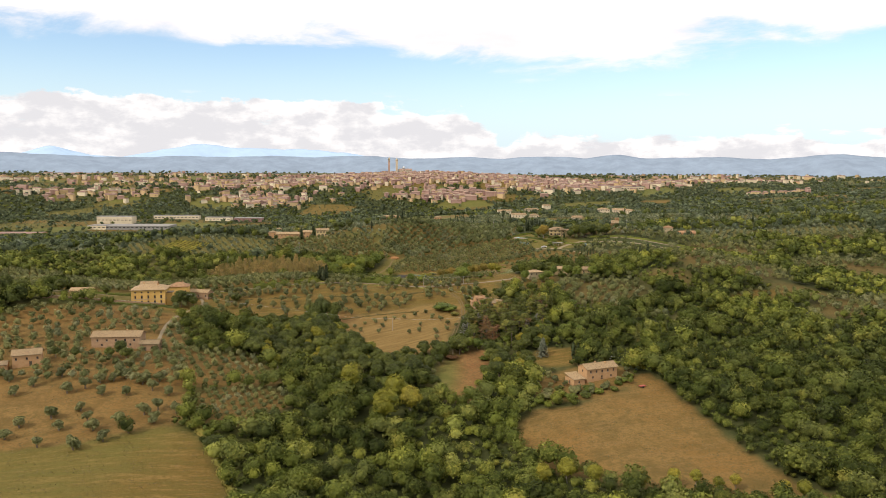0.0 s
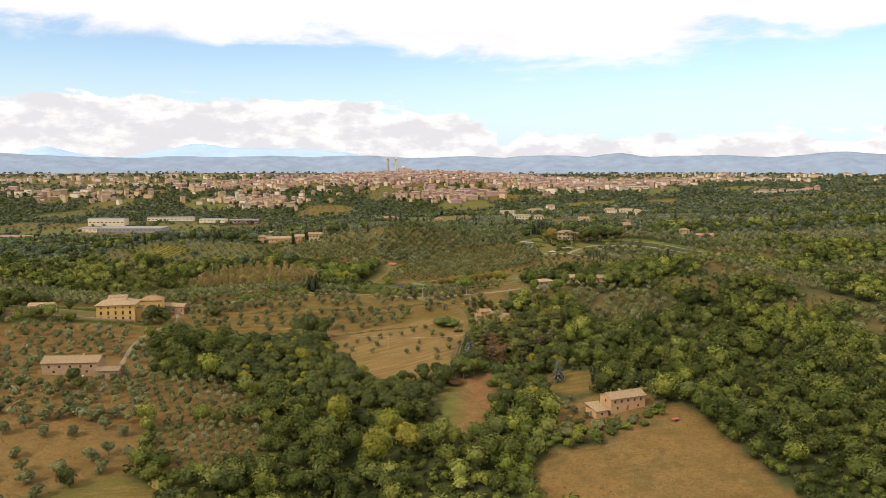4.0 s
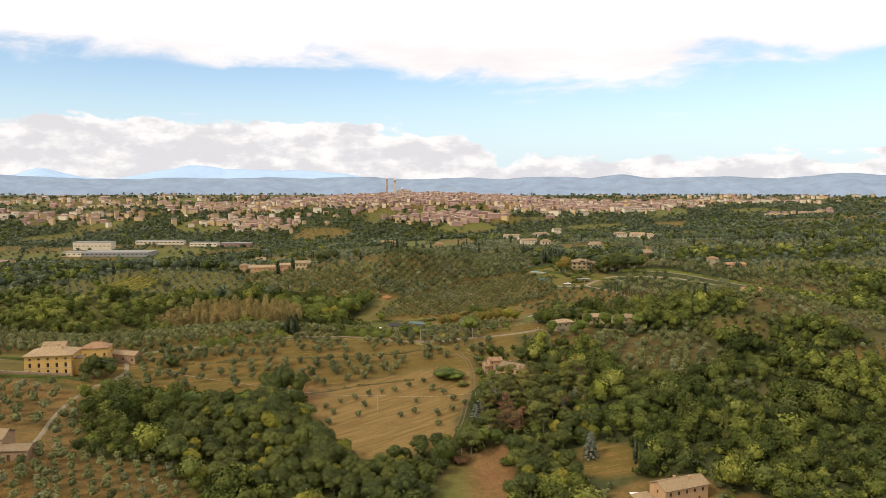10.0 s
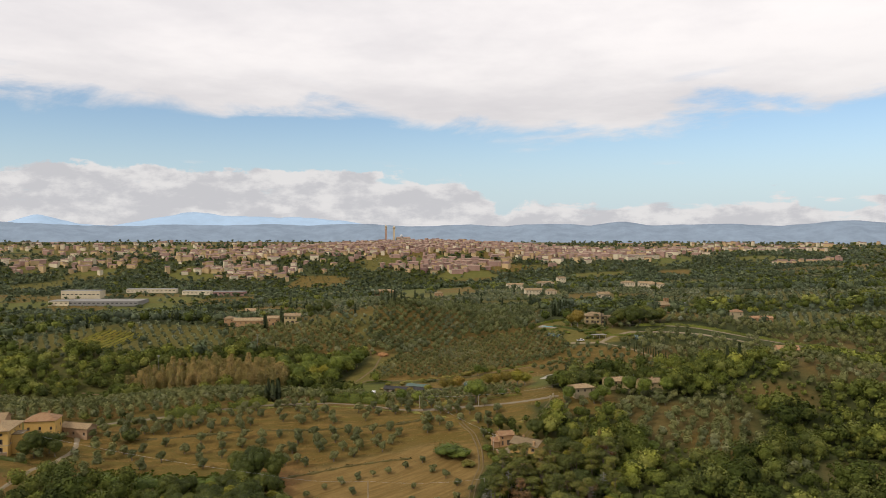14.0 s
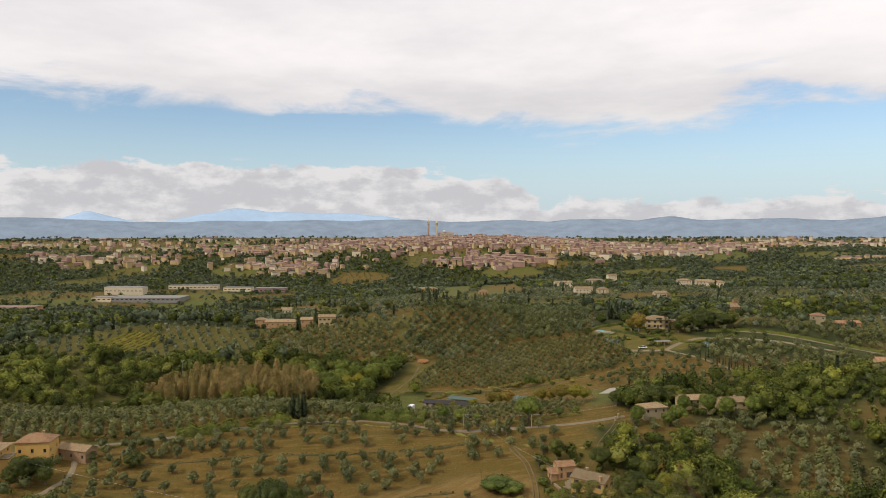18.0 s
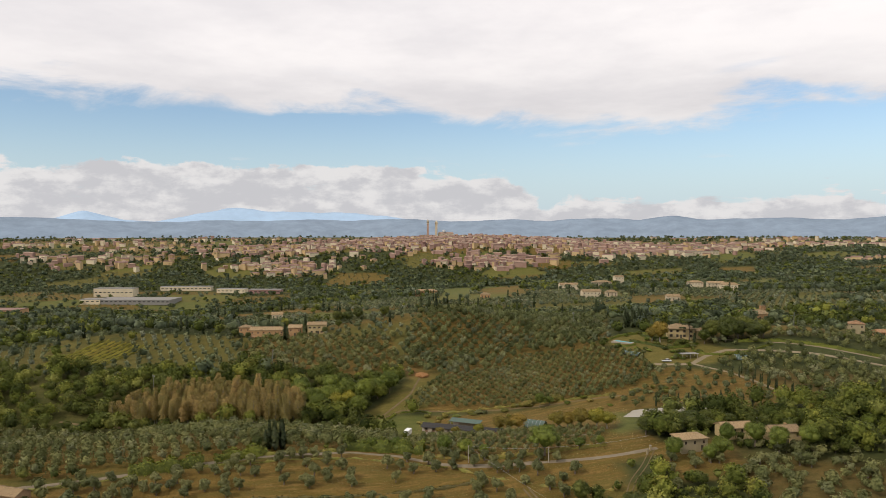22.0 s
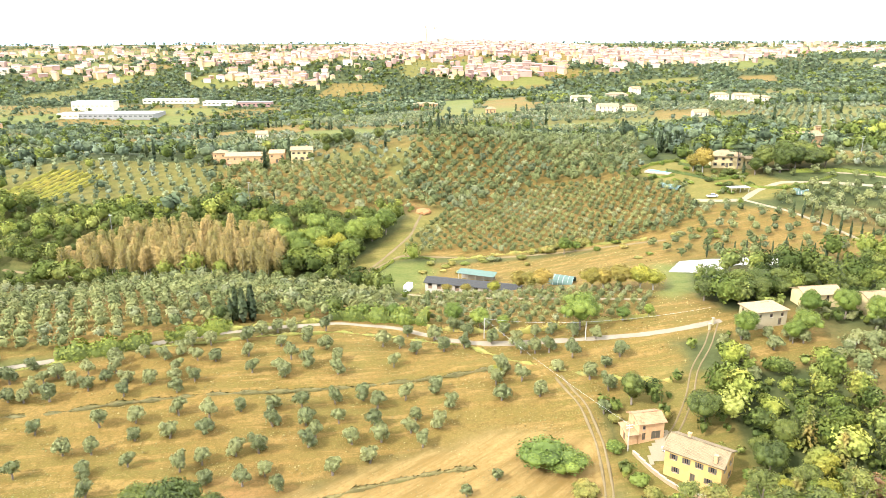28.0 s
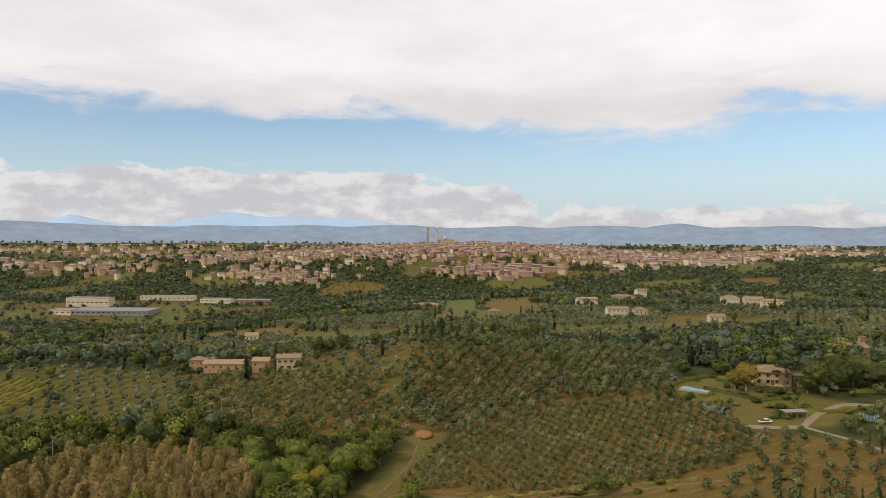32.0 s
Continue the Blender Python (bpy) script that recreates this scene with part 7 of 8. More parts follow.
def bush(name, x, y, wide, high, material, label, category="bush", size=0.3):
    key = (material.name, round(wide / high, 1))
    if key not in BUSH_MESHES:
        s = len(BUSH_MESHES) + 200
        r = np.random.default_rng(s)
        L = [(0, 0, 0.42, 0.40, 0.45)] + [(0.3 * math.cos(a), 0.3 * math.sin(a), r.uniform(0.3, 0.62), r.uniform(0.2, 0.3), r.uniform(0.22, 0.34)) for a in np.arange(7) * 0.9]
        BUSH_MESHES[key] = leaf_mesh(name, crown(L, 1300, 0.8 * size / wide, s, 0.85), material)
    ob = new(name, BUSH_MESHES[key])
    ob.matrix_basis = Matrix.LocRotScale((x, y, gz(x, y) - 0.2), Euler((0, 0, rng.uniform(0, 6.28))), (wide, wide, high))
    return tagged(ob, label, category)


def garden_wall(name, pts, high, thick, material, label, cap=True):
    p = resample(pts, 2.0)
    ob = base(name, p[0][0], p[0][1], gz(*p[0]), 0, label, "wall", kind="structure")
    bm, bc = bmesh.new(), bmesh.new()
    for q0, q1 in zip(p, p[1:]):
        c = (q0 + q1) / 2
        L = np.hypot(*(q1 - q0)) / 2 + 0.02
        M = Matrix.Translation((c[0] - p[0][0], c[1] - p[0][1], gz(*c) - gz(*p[0]))) @ Matrix.Rotation(math.atan2(q1[1] - q0[1], q1[0] - q0[0]), 4, "Z")
        for b, box_ in ((bm, (-L, L, -thick / 2, thick / 2, -1.2, high)), (bc, (-L, L, -thick / 2 - 0.06, thick / 2 + 0.06, high, high + 0.12))):
            t = box(*box_)
            t.transform(M)
            me = bpy.data.meshes.new("tmp")
            t.to_mesh(me)
            t.free()
            b.from_mesh(me)
            bpy.data.meshes.remove(me)
    part("masonry", bm, material, ob)
    if cap:
        part("coping", bc, M_TRIM, ob)
    else:
        bc.free()
    return ob


def utility_pole(x, y, high, label, arms=True, material=None):
    ob = base("utility_pole", x, y, gz(x, y), rng.uniform(-20, 20), label, "pole", "poles of the power line")
    bm = bmesh.new()
    add_tube(bm, [(0, 0, -0.5), (0, 0, high)], [0.17, 0.11], 8)
    part("shaft", bm, material or M_POLE, ob)
    if arms:
        for z in (high - 0.35, high - 1.0):
            part("cross_arm", box(-0.8, 0.8, -0.06, 0.06, z, z + 0.12, 0.01), M_METAL, ob)
        for sx in (-0.7, 0.7):
            bm = bmesh.new()
            add_tube(bm, [(sx, 0, high - 0.23), (sx, 0, high - 0.05)], [0.06, 0.04], 6)
            part("insulator", bm, M_CANVAS, ob)
    return ob


def wire(pts, sag, label):
    cu = bpy.data.curves.new("wire", "CURVE")
    cu.dimensions, cu.bevel_depth, cu.bevel_resolution = "3D", 0.022, 0
    for (x0, y0, z0), (x1, y1, z1) in zip(pts, pts[1:]):
        sp = cu.splines.new("POLY")
        sp.points.add(12)
        for i in range(13):
            s = i / 12
            sp.points[i].co = (x0 + (x1 - x0) * s, y0 + (y1 - y0) * s, z0 + (z1 - z0) * s - 4 * sag * s * (1 - s), 1)
    cu.materials.append(M_WIRE)
    return tagged(new("power_wire", cu), label, "wire")


def vehicle(name, label, x, y, turn, kind="car", lift=0.12):
    ob = base(name, x, y, gz(x, y) + lift, turn, label, "vehicle")
    L = 4.2 if kind == "car" else 5.1
    bm = box(-L / 2, L / 2, -0.88, 0.88, 0.35, 0.95, 0.1)
    body = part("body", bm, M_CARPAINT, ob)
    x0, x1 = (-1.5, 0.9) if kind == "car" else (-0.4, 1.3)
    bm = bmesh.new()
    vs = [bm.verts.new(p) for p in ((x0 - 0.35, -0.82, 0.94), (x1 + 0.5, -0.82, 0.94), (x1 + 0.5, 0.82, 0.94), (x0 - 0.35, 0.82, 0.94), (x0, -0.68, 1.5), (x1 - 0.1, -0.68, 1.5), (x1 - 0.1, 0.68, 1.5), (x0, 0.68, 1.5))]
    for q in ((0, 1, 5, 4), (1, 2, 6, 5), (2, 3, 7, 6), (3, 0, 4, 7), (4, 5, 6, 7)):
        bm.faces.new([vs[i] for i in q])
    part("windows", bm, M_GLASS, body)
    part("roof", box(x0, x1 - 0.1, -0.69, 0.69, 1.49, 1.55, 0.02), M_CARPAINT, body)
    if kind != "car":
        part("cargo_bed", box(-L / 2 + 0.1, -0.7, -0.75, 0.75, 0.96, 1.0), M_TYRE, body)
    for wx in (-L / 2 + 0.8, L / 2 - 0.8):
        for wy in (-0.82, 0.82):
            bm = bmesh.new()
            add_tube(bm, [(wx, wy - 0.1, 0.33), (wx, wy + 0.1, 0.33)], [0.33, 0.33], 12)
            wheel = part("wheel", bm, M_TYRE, ob)
            bm = bmesh.new()
            s = 1 if wy > 0 else -1
            add_tube(bm, [(wx, wy + 0.095 * s, 0.33), (wx, wy + 0.115 * s, 0.33)], [0.19, 0.19], 10)
            part("rim", bm, M_METAL, wheel)
    return ob


def tunnel(name, label, x, y, turn, L, rad, skin, category):
    """A barrel-roofed shelter on hoops."""
    ob = base(name, x, y, gz(x, y), turn, label, category)
    bm = bmesh.new()
    arc = [(rad * math.cos(a), rad * math.sin(a)) for a in np.linspace(0, math.pi, 11)]
    for s in (0.0, 0.06):
        rows = [[bm.verts.new((sx * L / 2, u * (1 + s / rad), max(v, -0.3) * (1 + s / rad))) for u, v in arc] for sx in (-1, 1)]
        for i in range(10):
            bm.faces.new((rows[0][i], rows[0][i + 1], rows[1][i + 1], rows[1][i]))
    part("cover", bm, skin, ob)
    for hx in np.linspace(-L / 2, L / 2, 6):
        bm = bmesh.new()
        add_tube(bm, [(hx, u * 1.03, v * 1.03) for u, v in arc], [0.05] * 11, 5)
        part("hoop", bm, M_METAL, ob)
    return ob


def place_things():
    # field banks and brambles
    hedge("field_bank", [(-117, 482), (-97, 484), (-82, 489), (-52, 495), (-22, 500), (14, 508)], 1.3, 0.5, M_BANK, "low overgrown grass bank along the upper terrace", "bank", 0.5, 0.3, 6)
    hedge("field_bank", [(-44, 448), (-28, 456), (-18, 462), (-1, 468), (9, 470)], 1.4, 0.5, M_TUFT, "ragged bank of dry brambles above the mown field", "bank", 0.6, 0.35, 6)
    hedge("bramble_thicket", [(-116, 442), (-98, 442), (-83, 443), (-64, 444)], 12.0, 1.8, M_FRESH, "dense green bramble thicket at the wood's edge", "thicket", 0.25, 0.45, 7)
    hedge("bramble_thicket", [(-90, 296), (-80, 284), (-68, 262), (-58, 240), (-52, 222)], 3.5, 1.6, M_BRAMBLE, "brown bramble strip along the meadow edge", "thicket", 0.5, 0.4, 6)
    hedge("lane_hedge", [(-105, 509), (-95, 511), (-82, 516)], 5.0, 3.6, M_HEDGE, "tall leafy hedge beside the lane", ragged=0.3, size=0.45)
    hedge("lane_hedge", [(-78, 518), (-70, 522), (-62, 527)], 4.0, 3.4, M_HEDGE, "tall leafy hedge beside the lane", ragged=0.3, size=0.45)
    hedge("lane_hedge", [(-34, 541), (-22, 541), (-13, 540), (-3, 538)], 4.5, 4.2, M_HEDGE, "tall leafy hedge beside the lane", ragged=0.25, size=0.45)
    hedge("lane_scrub", [(-62, 526), (-45, 534), (-34, 538)], 1.8, 1.1, M_BRAMBLE, "yellowing scrub along the lane", "scrub", 0.5)
    hedge("lane_scrub", [(-3, 534), (10, 530), (25, 527), (45, 529), (66, 531)], 2.0, 1.3, M_BRAMBLE, "yellowing scrub along the lane", "scrub", 0.5)
    hedge("grass_verge", [(-150, 494), (-116, 502), (-90, 512), (-62, 519), (-45, 526), (-30, 530), (-12, 527), (6, 522)], 1.2, 0.5, M_BRAMBLE, "rough grass verge below the lane", "verge", 0.6, 0.25, 5)
    hedge("field_bank", [(62, 498), (50, 500), (40, 503), (20, 512), (8, 522)], 1.4, 0.5, M_BRAMBLE, "low stony bank beside the path", "bank", 0.6, 0.25, 4)
    # single large trees
    for x, y, s, tl in ((-58, 447, 1.0, 1.0), (-50, 444, 1.25, 1.15), (-43, 443, 1.05, 1.1), (-54, 440, 1.0, 1.05)):
        plant("oak_tree", OAKS, x, y, "large dark oak at the corner of the field", "oaks at the field corner", s * 1.15, None, tl)
    plant("round_tree", FRESH_OAKS, 42.4, 525.5, "large round bright green tree beside the lane", "", 1.3, 1)
    for x, y, s in ((5, 535, 0.8), (13, 532, 0.75), (20, 530, 0.5), (-24, 542, 0.6), (-14, 541, 0.6), (56, 529, 0.5), (64, 530, 0.45)):
        plant("lane_tree", FRESH_OAKS, x, y, "small leafy green tree beside the lane", "lane trees", s)
    for x, y, s in ((25, 471, 1.05), (30, 469, 0.85)):
        bush("field_thicket", x, y, 12 * s, 7.0 * s, M_FRESH, "big rounded green thicket in the field", "bush", 0.42)
    bush("pale_shrub", 33, 461, 6, 3.0, M_BRAMBLE, "pale straggly shrub beside the thicket", "bush", 0.3)
    bush("dark_bush", -111, 481, 7.5, 6.5, M_OAK, "dense dark green round bush on the terrace", "bush", 0.4)
    bush("field_bush", 17, 506, 4.0, 2.6, M_YELLOW, "small yellow-green bush at the bank's end", "bush", 0.3)
    bush("lone_bush", -73, 274, 8.0, 6.5, M_OAK, "round dark green bush at the meadow edge", "bush", 0.42)
    bush("lone_bush", -55, 301, 6.5, 6.0, M_OAK, "round dark green bush by the small orchard", "bush", 0.42)
    for x, y, s in ((-62, 533, 0.95), (-59.5, 532, 1.1), (-57, 533.5, 1.0), (-60.5, 534.5, 1.05), (-58, 535, 0.95), (-63, 531, 0.8)):
        plant("cypress_tree", CYPRESSES, x, y, "dark cypress in a tight group by the lane", "cypress group by the lane", s)
    plant("dark_bush_tree", OAKS, -66, 530, "dark green tree beside the cypresses", "", 0.6)
    ob = new("blue_spruce")
    ob.matrix_basis = pose(75, 381, gz(75, 381)) @ Matrix.Scale(1.2, 4)
    tagged(ob, "silvery blue spruce on the farm lawn", "tree")
    part("trunk", trunk_mesh("trunk", 7.0, 0.16, 0.4, 0, 91, M_BARK), None, ob)
    part("crown", leaf_mesh("crown", conifer(91, 8.5, 2.9, 1900, 0.30, 0.15, 0.04, 0.15), M_BLUE), None, ob)
    for x, y in ((92, 372), (95, 371), (90, 374)):
        plant("cypress_tree", CYPRESSES, x, y, "dark cypress behind the farmhouse", "cypresses by the farmhouse", 0.8)
    for x, y, s in ((-24, 329, 1.35), (-4, 320, 1.3), (-8, 303, 1.45), (3, 312, 1.2), (96, 243, 0.62), (104, 243, 0.55), (110, 238, 0.5), (117, 240, 0.5), (130, 231, 0.6), (136, 229, 0.65), (51, 254, 0.8), (60, 254, 0.85), (69, 248, 0.75), (83, 240, 0.7)):
        plant("yellow_tree", YELLOWS, x, y, "tall yellowing tree at the wood's edge", "yellowing trees", s * 1.45)
    for x, y in ((36, 396), (41, 396)):
        plant("stone_pine", FRESH_OAKS, x, y, "bright green round-topped pine by the meadow", "round pines", 0.75)
    # farm, olives and shrubs round the farmhouse
    for i, (x, y, w) in enumerate(((62, 320, 5), (66, 324, 6), (70, 319, 5), (73, 326, 6), (77, 321, 5.5), (80, 328, 6), (84, 323, 5), (87, 330, 5), (91, 326, 4.5), (95, 331, 4.5), (99, 328, 4), (103, 335, 4), (107, 338, 4), (68, 331, 5), (74, 334, 4.5), (111, 343, 4), (64, 338, 5), (66, 347, 5))):
        bush("farm_shrub", x, y, w, w * 0.72, (M_FRESH, M_OLIVE, M_OAK, M_HEDGE)[i % 4], "leafy shrub between the brown field and the farmhouse", "bush", 0.3)
    for x, y in ((74, 345), (78, 339), (83, 332), (90, 333), (98, 334), (104, 338), (108, 343), (72, 352), (76, 358), (113, 352), (66, 346), (70, 338), (88, 327), (68, 360)):
        plant("olive_tree", OLIVE_KINDS, x + rng.uniform(-1, 1), y, "grey-green olive tree round the farmhouse", "olives round the farmhouse", rng.uniform(0.9, 1.25))
    vehicle("white_car", "small white car parked behind the farmhouse", 110, 369, 20)
    vehicle("white_car", "small white car parked in the farmyard", 54, 472, 100)
    bush("green_tarpaulin", 119, 354, 2.6, 0.9, M_GREENROOF, "turquoise tarpaulin heap at the field's tip", "tarpaulin", 0.5)
    ob = base("white_parasol", 82, 349, gz(82, 349), 0, "white canvas parasol beside the farmhouse", "parasol")
    bm = bmesh.new()
    add_tube(bm, [(0, 0, 0), (0, 0, 2.4)], [0.04, 0.04], 6)
    part("mast", bm, M_METAL, ob)
    part("canopy", roof_mesh(3.0, 3.0, 2.3, 0.5, "hip", 0.1, 0.05), M_CANVAS, ob)
    # villa garden
    for x, y, s in ((-140, 458, 1.1), (-137, 464, 1.0), (-143, 456, 0.75), (-133, 460, 0.8)):
        plant("villa_oak", OAKS, x, y, "dark evergreen oak beside the ochre villa", "oaks beside the villa", s)
    for x, y, s in ((-206, 470, 0.9), (-214, 462, 1.0), (-190, 468, 0.8), (-210, 480, 1.0)):
        plant("villa_oak", OAKS, x, y, "dark evergreen oak in the villa garden", "oaks beside the villa", s)
    garden_wall("wall_garden", [(-214, 436), (-196, 440), (-183, 445), (-171, 449), (-149, 455)], 2.0, 0.5, M_STONE_WALL, "long brown stone garden wall below the villa")
    hedge("garden_hedge", [(-205, 437), (-183, 443), (-150, 453), (-140, 452)], 1.6, 1.5, M_HEDGE, "dark clipped hedge below the villa", ragged=0.1)
    hedge("garden_hedge", [(-215, 478), (-195, 482), (-176, 486)], 1.4, 1.8, M_HEDGE, "dark clipped hedge behind the villa", ragged=0.08)
    vehicle("white_car", "white car parked at the barn", -141, 365, 10)
    # stables and yard beyond the lane
    ob = base("stable_block", 13, 583, gz(13, 583), -17, "long low stable with dark grey sheet roof", "stable")
    part("wall", wall_shell(36, 7, 2.7, rowed(0, 36, 10, 0.2, 1.6, 2.1, 2.0)), M_POLE, ob)
    part("roof", roof_mesh(36, 7, 2.7, 1.0, "gable", 0.6, 0.1), M_GREYROOF, ob)
    for s, c, z, ow, oh in rowed(0, 36, 10, 0.2, 1.6, 2.1, 2.0):
        part("stall_door", box(c - 0.75, c + 0.75, -3.3, -3.22, 0.2, 1.3), M_FRAME, ob)
    ob = base("hay_shelter", 15, 600, gz(15, 600), -22, "open hay shelter with pale green sheet roof", "shelter")
    for px in (-7, -3.5, 0, 3.5, 7):
        for py in (-1.8, 1.8):
            part("post", box(px - 0.1, px + 0.1, py - 0.1, py + 0.1, -0.5, 3.2), M_POLE, ob)
    part("roof", roof_mesh(15, 4.2, 3.2, 0.7, "shed", 0.3, 0.08), M_GREENROOF, ob)
    part("back_board", box(-7.2, 7.2, 1.85, 1.93, 0, 2.6), M_POLE, ob)
    tunnel("tunnel_shelter", "open barrel shelter with pale green cover", 45.5, 578, -25, 9, 3.0, M_GREENROOF, "shelter")
    ob = base("white_trailer", -12, 590, gz(-12, 590), 75, "white box trailer on the yard", "trailer")
    part("body", box(-2.6, 2.6, -1.15, 1.15, 0.7, 3.0, 0.08), M_CARPAINT, ob)
    part("door", box(2.6, 2.64, -0.9, 0.9, 0.8, 2.8), M_METAL, ob)
    for wx in (-0.6, 0.5):
        bm = bmesh.new()
        add_tube(bm, [(wx, -1.2, 0.35), (wx, 1.2, 0.35)], [0.35, 0.35], 10)
        part("wheel", bm, M_TYRE, ob)
    for x, y, s in ((29, 573, 0.62), (33, 570, 0.6), (37, 569, 0.66), (53, 562, 0.66), (57, 561, 0.62), (62, 559, 0.72), (68, 556, 0.7), (72, 554, 0.6), (3, 577, 0.36), (10, 574, 0.36), (20, 570, 0.42)):
        plant("yard_tree", GOLDEN if int(x) % 4 else YELLOWS, x, y, "round yellow-green tree along the stable yard", "trees along the stable yard", s * 2.1, None, 0.72)
    for x, y, s in ((53, 621, 0.75), (58, 622, 0.5)):
        plant("slope_tree", FRESH_OAKS, x, y, "green tree on the dry bank", "", s)
    for x, y, w in ((78, 645, 5), (40, 628, 3.4), (24, 631, 3), (47, 626, 6), (62, 628, 6), (-4, 628, 3.5)):
        bush("slope_bush", x, y, w, w * 0.6, M_BRAMBLE, "dry green-brown bush on the bank", "bush", 0.35)
    hedge("lawn_hedge", [(-31, 594), (-27, 623), (-21, 634)], 1.4, 1.3, M_HEDGE, "dark clipped hedge along the lawn", ragged=0.08)
    hedge("lawn_hedge", [(-18, 636), (-8, 637), (-2, 633)], 1.0, 0.9, M_HEDGE, "low clipped hedge at the lawn's end", ragged=0.1)
    for i in range(6):
        plant("slim_cypress", SLIM, -29 + 2.3 * i, 588 - 0.3 * i, "slim young cypress at the lawn's edge", "young cypresses by the lawn", 0.75)
    hedge("dirt_bank", [(4, 632), (24, 632), (45, 631), (66, 626), (88, 622)], 2.2, 0.8, M_BRAMBLE, "dry scrubby bank above the stables", "bank", 0.6, 0.3, 5)
    for i, (x, y) in enumerate(((113, 591), (118, 592), (123, 592), (128, 592), (133, 592), (138, 590), (141, 586), (143, 581), (144.5, 576), (145, 571), (144, 565), (143, 559), (108, 590), (103, 592))):
        plant("slim_cypress", SLIM, x, y, "slim young cypress beside the riding ground", "cypresses round the riding ground", rng.uniform(0.85, 1.1))
    for i in range(10):
        s = i / 9
        x, y = 131 + 3.5 * s, 585 - 33 * s
        ob = base("fence_post", x, y, gz(x, y), 0, "white post of the riding ground fence", "post", "riding ground posts")
        part("upright", box(-0.12, 0.12, -0.12, 0.12, -0.3, 1.7, 0.02), M_CANVAS, ob)
        part("cap", box(-0.16, 0.16, -0.16, 0.16, 1.7, 1.78), M_CANVAS, ob)
    for x, y, s in ((84, 540, 0.95), (90, 542, 1.1), (97, 545, 1.15), (104, 547, 1.1), (111, 547, 1.05), (94, 537, 0.9), (101, 539, 1.0), (108, 541, 0.9), (119, 546, 0.85), (126, 541, 0.8)):
        plant("evergreen_oak", OAKS, x, y, "broad dark evergreen oak behind the pale houses", "evergreen oaks by the riding ground", s, None, 0.72)
    for x, y, s in ((87, 514, 0.6), (104, 514, 0.62), (110, 525, 0.6), (120, 524, 0.7), (126, 518, 0.7), (139, 520, 0.75), (99, 511, 0.5)):
        plant("house_tree", FRESH_OAKS, x, y, "leafy green tree before the pale houses", "trees before the pale houses", s * 1.45)
    # bright trees at the end of the poplar plantation
    for x, y, s in ((-60, 628, 1.0), (-52, 634, 1.1), (-46, 640, 1.0), (-56, 642, 1.05), (-38, 646, 1.1), (-66, 640, 0.95), (-48, 650, 1.0), (-32, 654, 0.95), (-40, 632, 0.85), (-74, 654, 0.9), (-26, 660, 1.0), (-58, 656, 1.0)):
        plant("valley_tree", YELLOWS if (x + y) % 3 < 1 else FRESH_OAKS, x, y, "bright yellow-green tree in the valley", "bright valley trees", s * 1.35)
    # garden villa, pool and terraces
    ob = base("swimming_pool", 114.5, 701, gz(114.5, 701) + 0.15, -35, "turquoise swimming pool with pale stone edge", "pool")
    part("water", box(-5.5, 5.5, -2.6, 2.6, -0.4, 0.08), M_POOL, ob)
    bm = bmesh.new()
    for b4 in ((-6.6, 6.6, -3.7, -2.6), (-6.6, 6.6, 2.6, 3.7), (-6.6, -5.5, -2.6, 2.6), (5.5, 6.6, -2.6, 2.6)):
        add_box(bm, *b4, -0.8, 0.16)
    part("stone_edge", bm, M_TRIM, ob)
    for pts, w, h in (([(103, 706), (115, 715), (128, 719), (136, 714)], 1.4, 1.6), ([(108, 697), (113, 691), (120, 693)], 1.2, 0.9), ([(118, 700), (128, 691), (136, 683)], 1.6, 1.5), ([(136, 683), (150, 686), (156, 690)], 1.6, 1.6),
                      ([(128, 712), (134, 706), (142, 703)], 1.2, 1.3), ([(152, 686), (149, 678), (154, 671), (167, 669), (180, 673), (196, 680)], 1.3, 1.2), ([(178, 690), (200, 684), (225, 672), (262, 652), (300, 624)], 1.6, 1.9)):
        hedge("garden_hedge", pts, w, h, M_HEDGE, "clipped green hedge in the villa garden", ragged=0.08, size=0.3)
    for x, y, s in ((135, 695, 0.98), (131, 698, 0.7)):
        plant("golden_tree", GOLDEN, x, y, "large round golden-brown tree before the garden villa", "", s * 1.95, None, 0.85)
    bush("round_shrub", 146, 691, 6, 4.2, M_OAK, "round dark shrub before the garden villa", "bush", 0.35)
    plant("cypress_tree", CYPRESSES, 154, 690, "dark cypress before the garden villa", "", 0.7)
    ob = new("umbrella_cedar")
    ob.matrix_basis = pose(153, 696, gz(153, 696))
    tagged(ob, "flat-topped cedar with tall bare trunk", "tree")
    part("trunk", trunk_mesh("trunk", 11.0, 0.3, 3.5, 6, 95, M_BARK, 0.2), None, ob)
    part("crown", leaf_mesh("crown", crown([(0, 0, 13.0, 4.5, 0.8), (2.5, 1, 11.6, 3.0, 0.7), (-3, -1, 11.0, 2.6, 0.6), (3.8, -1.5, 9.0, 2.2, 0.5), (-3.4, 1.5, 8.2, 2.0, 0.5)], 900, 0.4, 96, 0.8), M_CYPRESS), None, ob)
    for i in range(7):
        plant("cypress_tree", CYPRESSES, 127 + 2.3 * i, 748 + (i % 2) * 2, "tall dark cypress in a close row", "cypress row behind the villa", rng.uniform(1.0, 1.25))
    for x, y, s in ((166, 694, 1.15), (173, 691, 1.2), (181, 692, 1.1), (189, 690, 1.1), (196, 692, 1.0), (170, 702, 1.1), (178, 700, 1.2), (187, 700, 1.2), (160, 690, 0.8)):
        plant("evergreen_oak", OAKS, x, y, "broad dark evergreen oak beside the garden villa", "evergreen oaks by the villa", s * 1.35, None, 0.85)
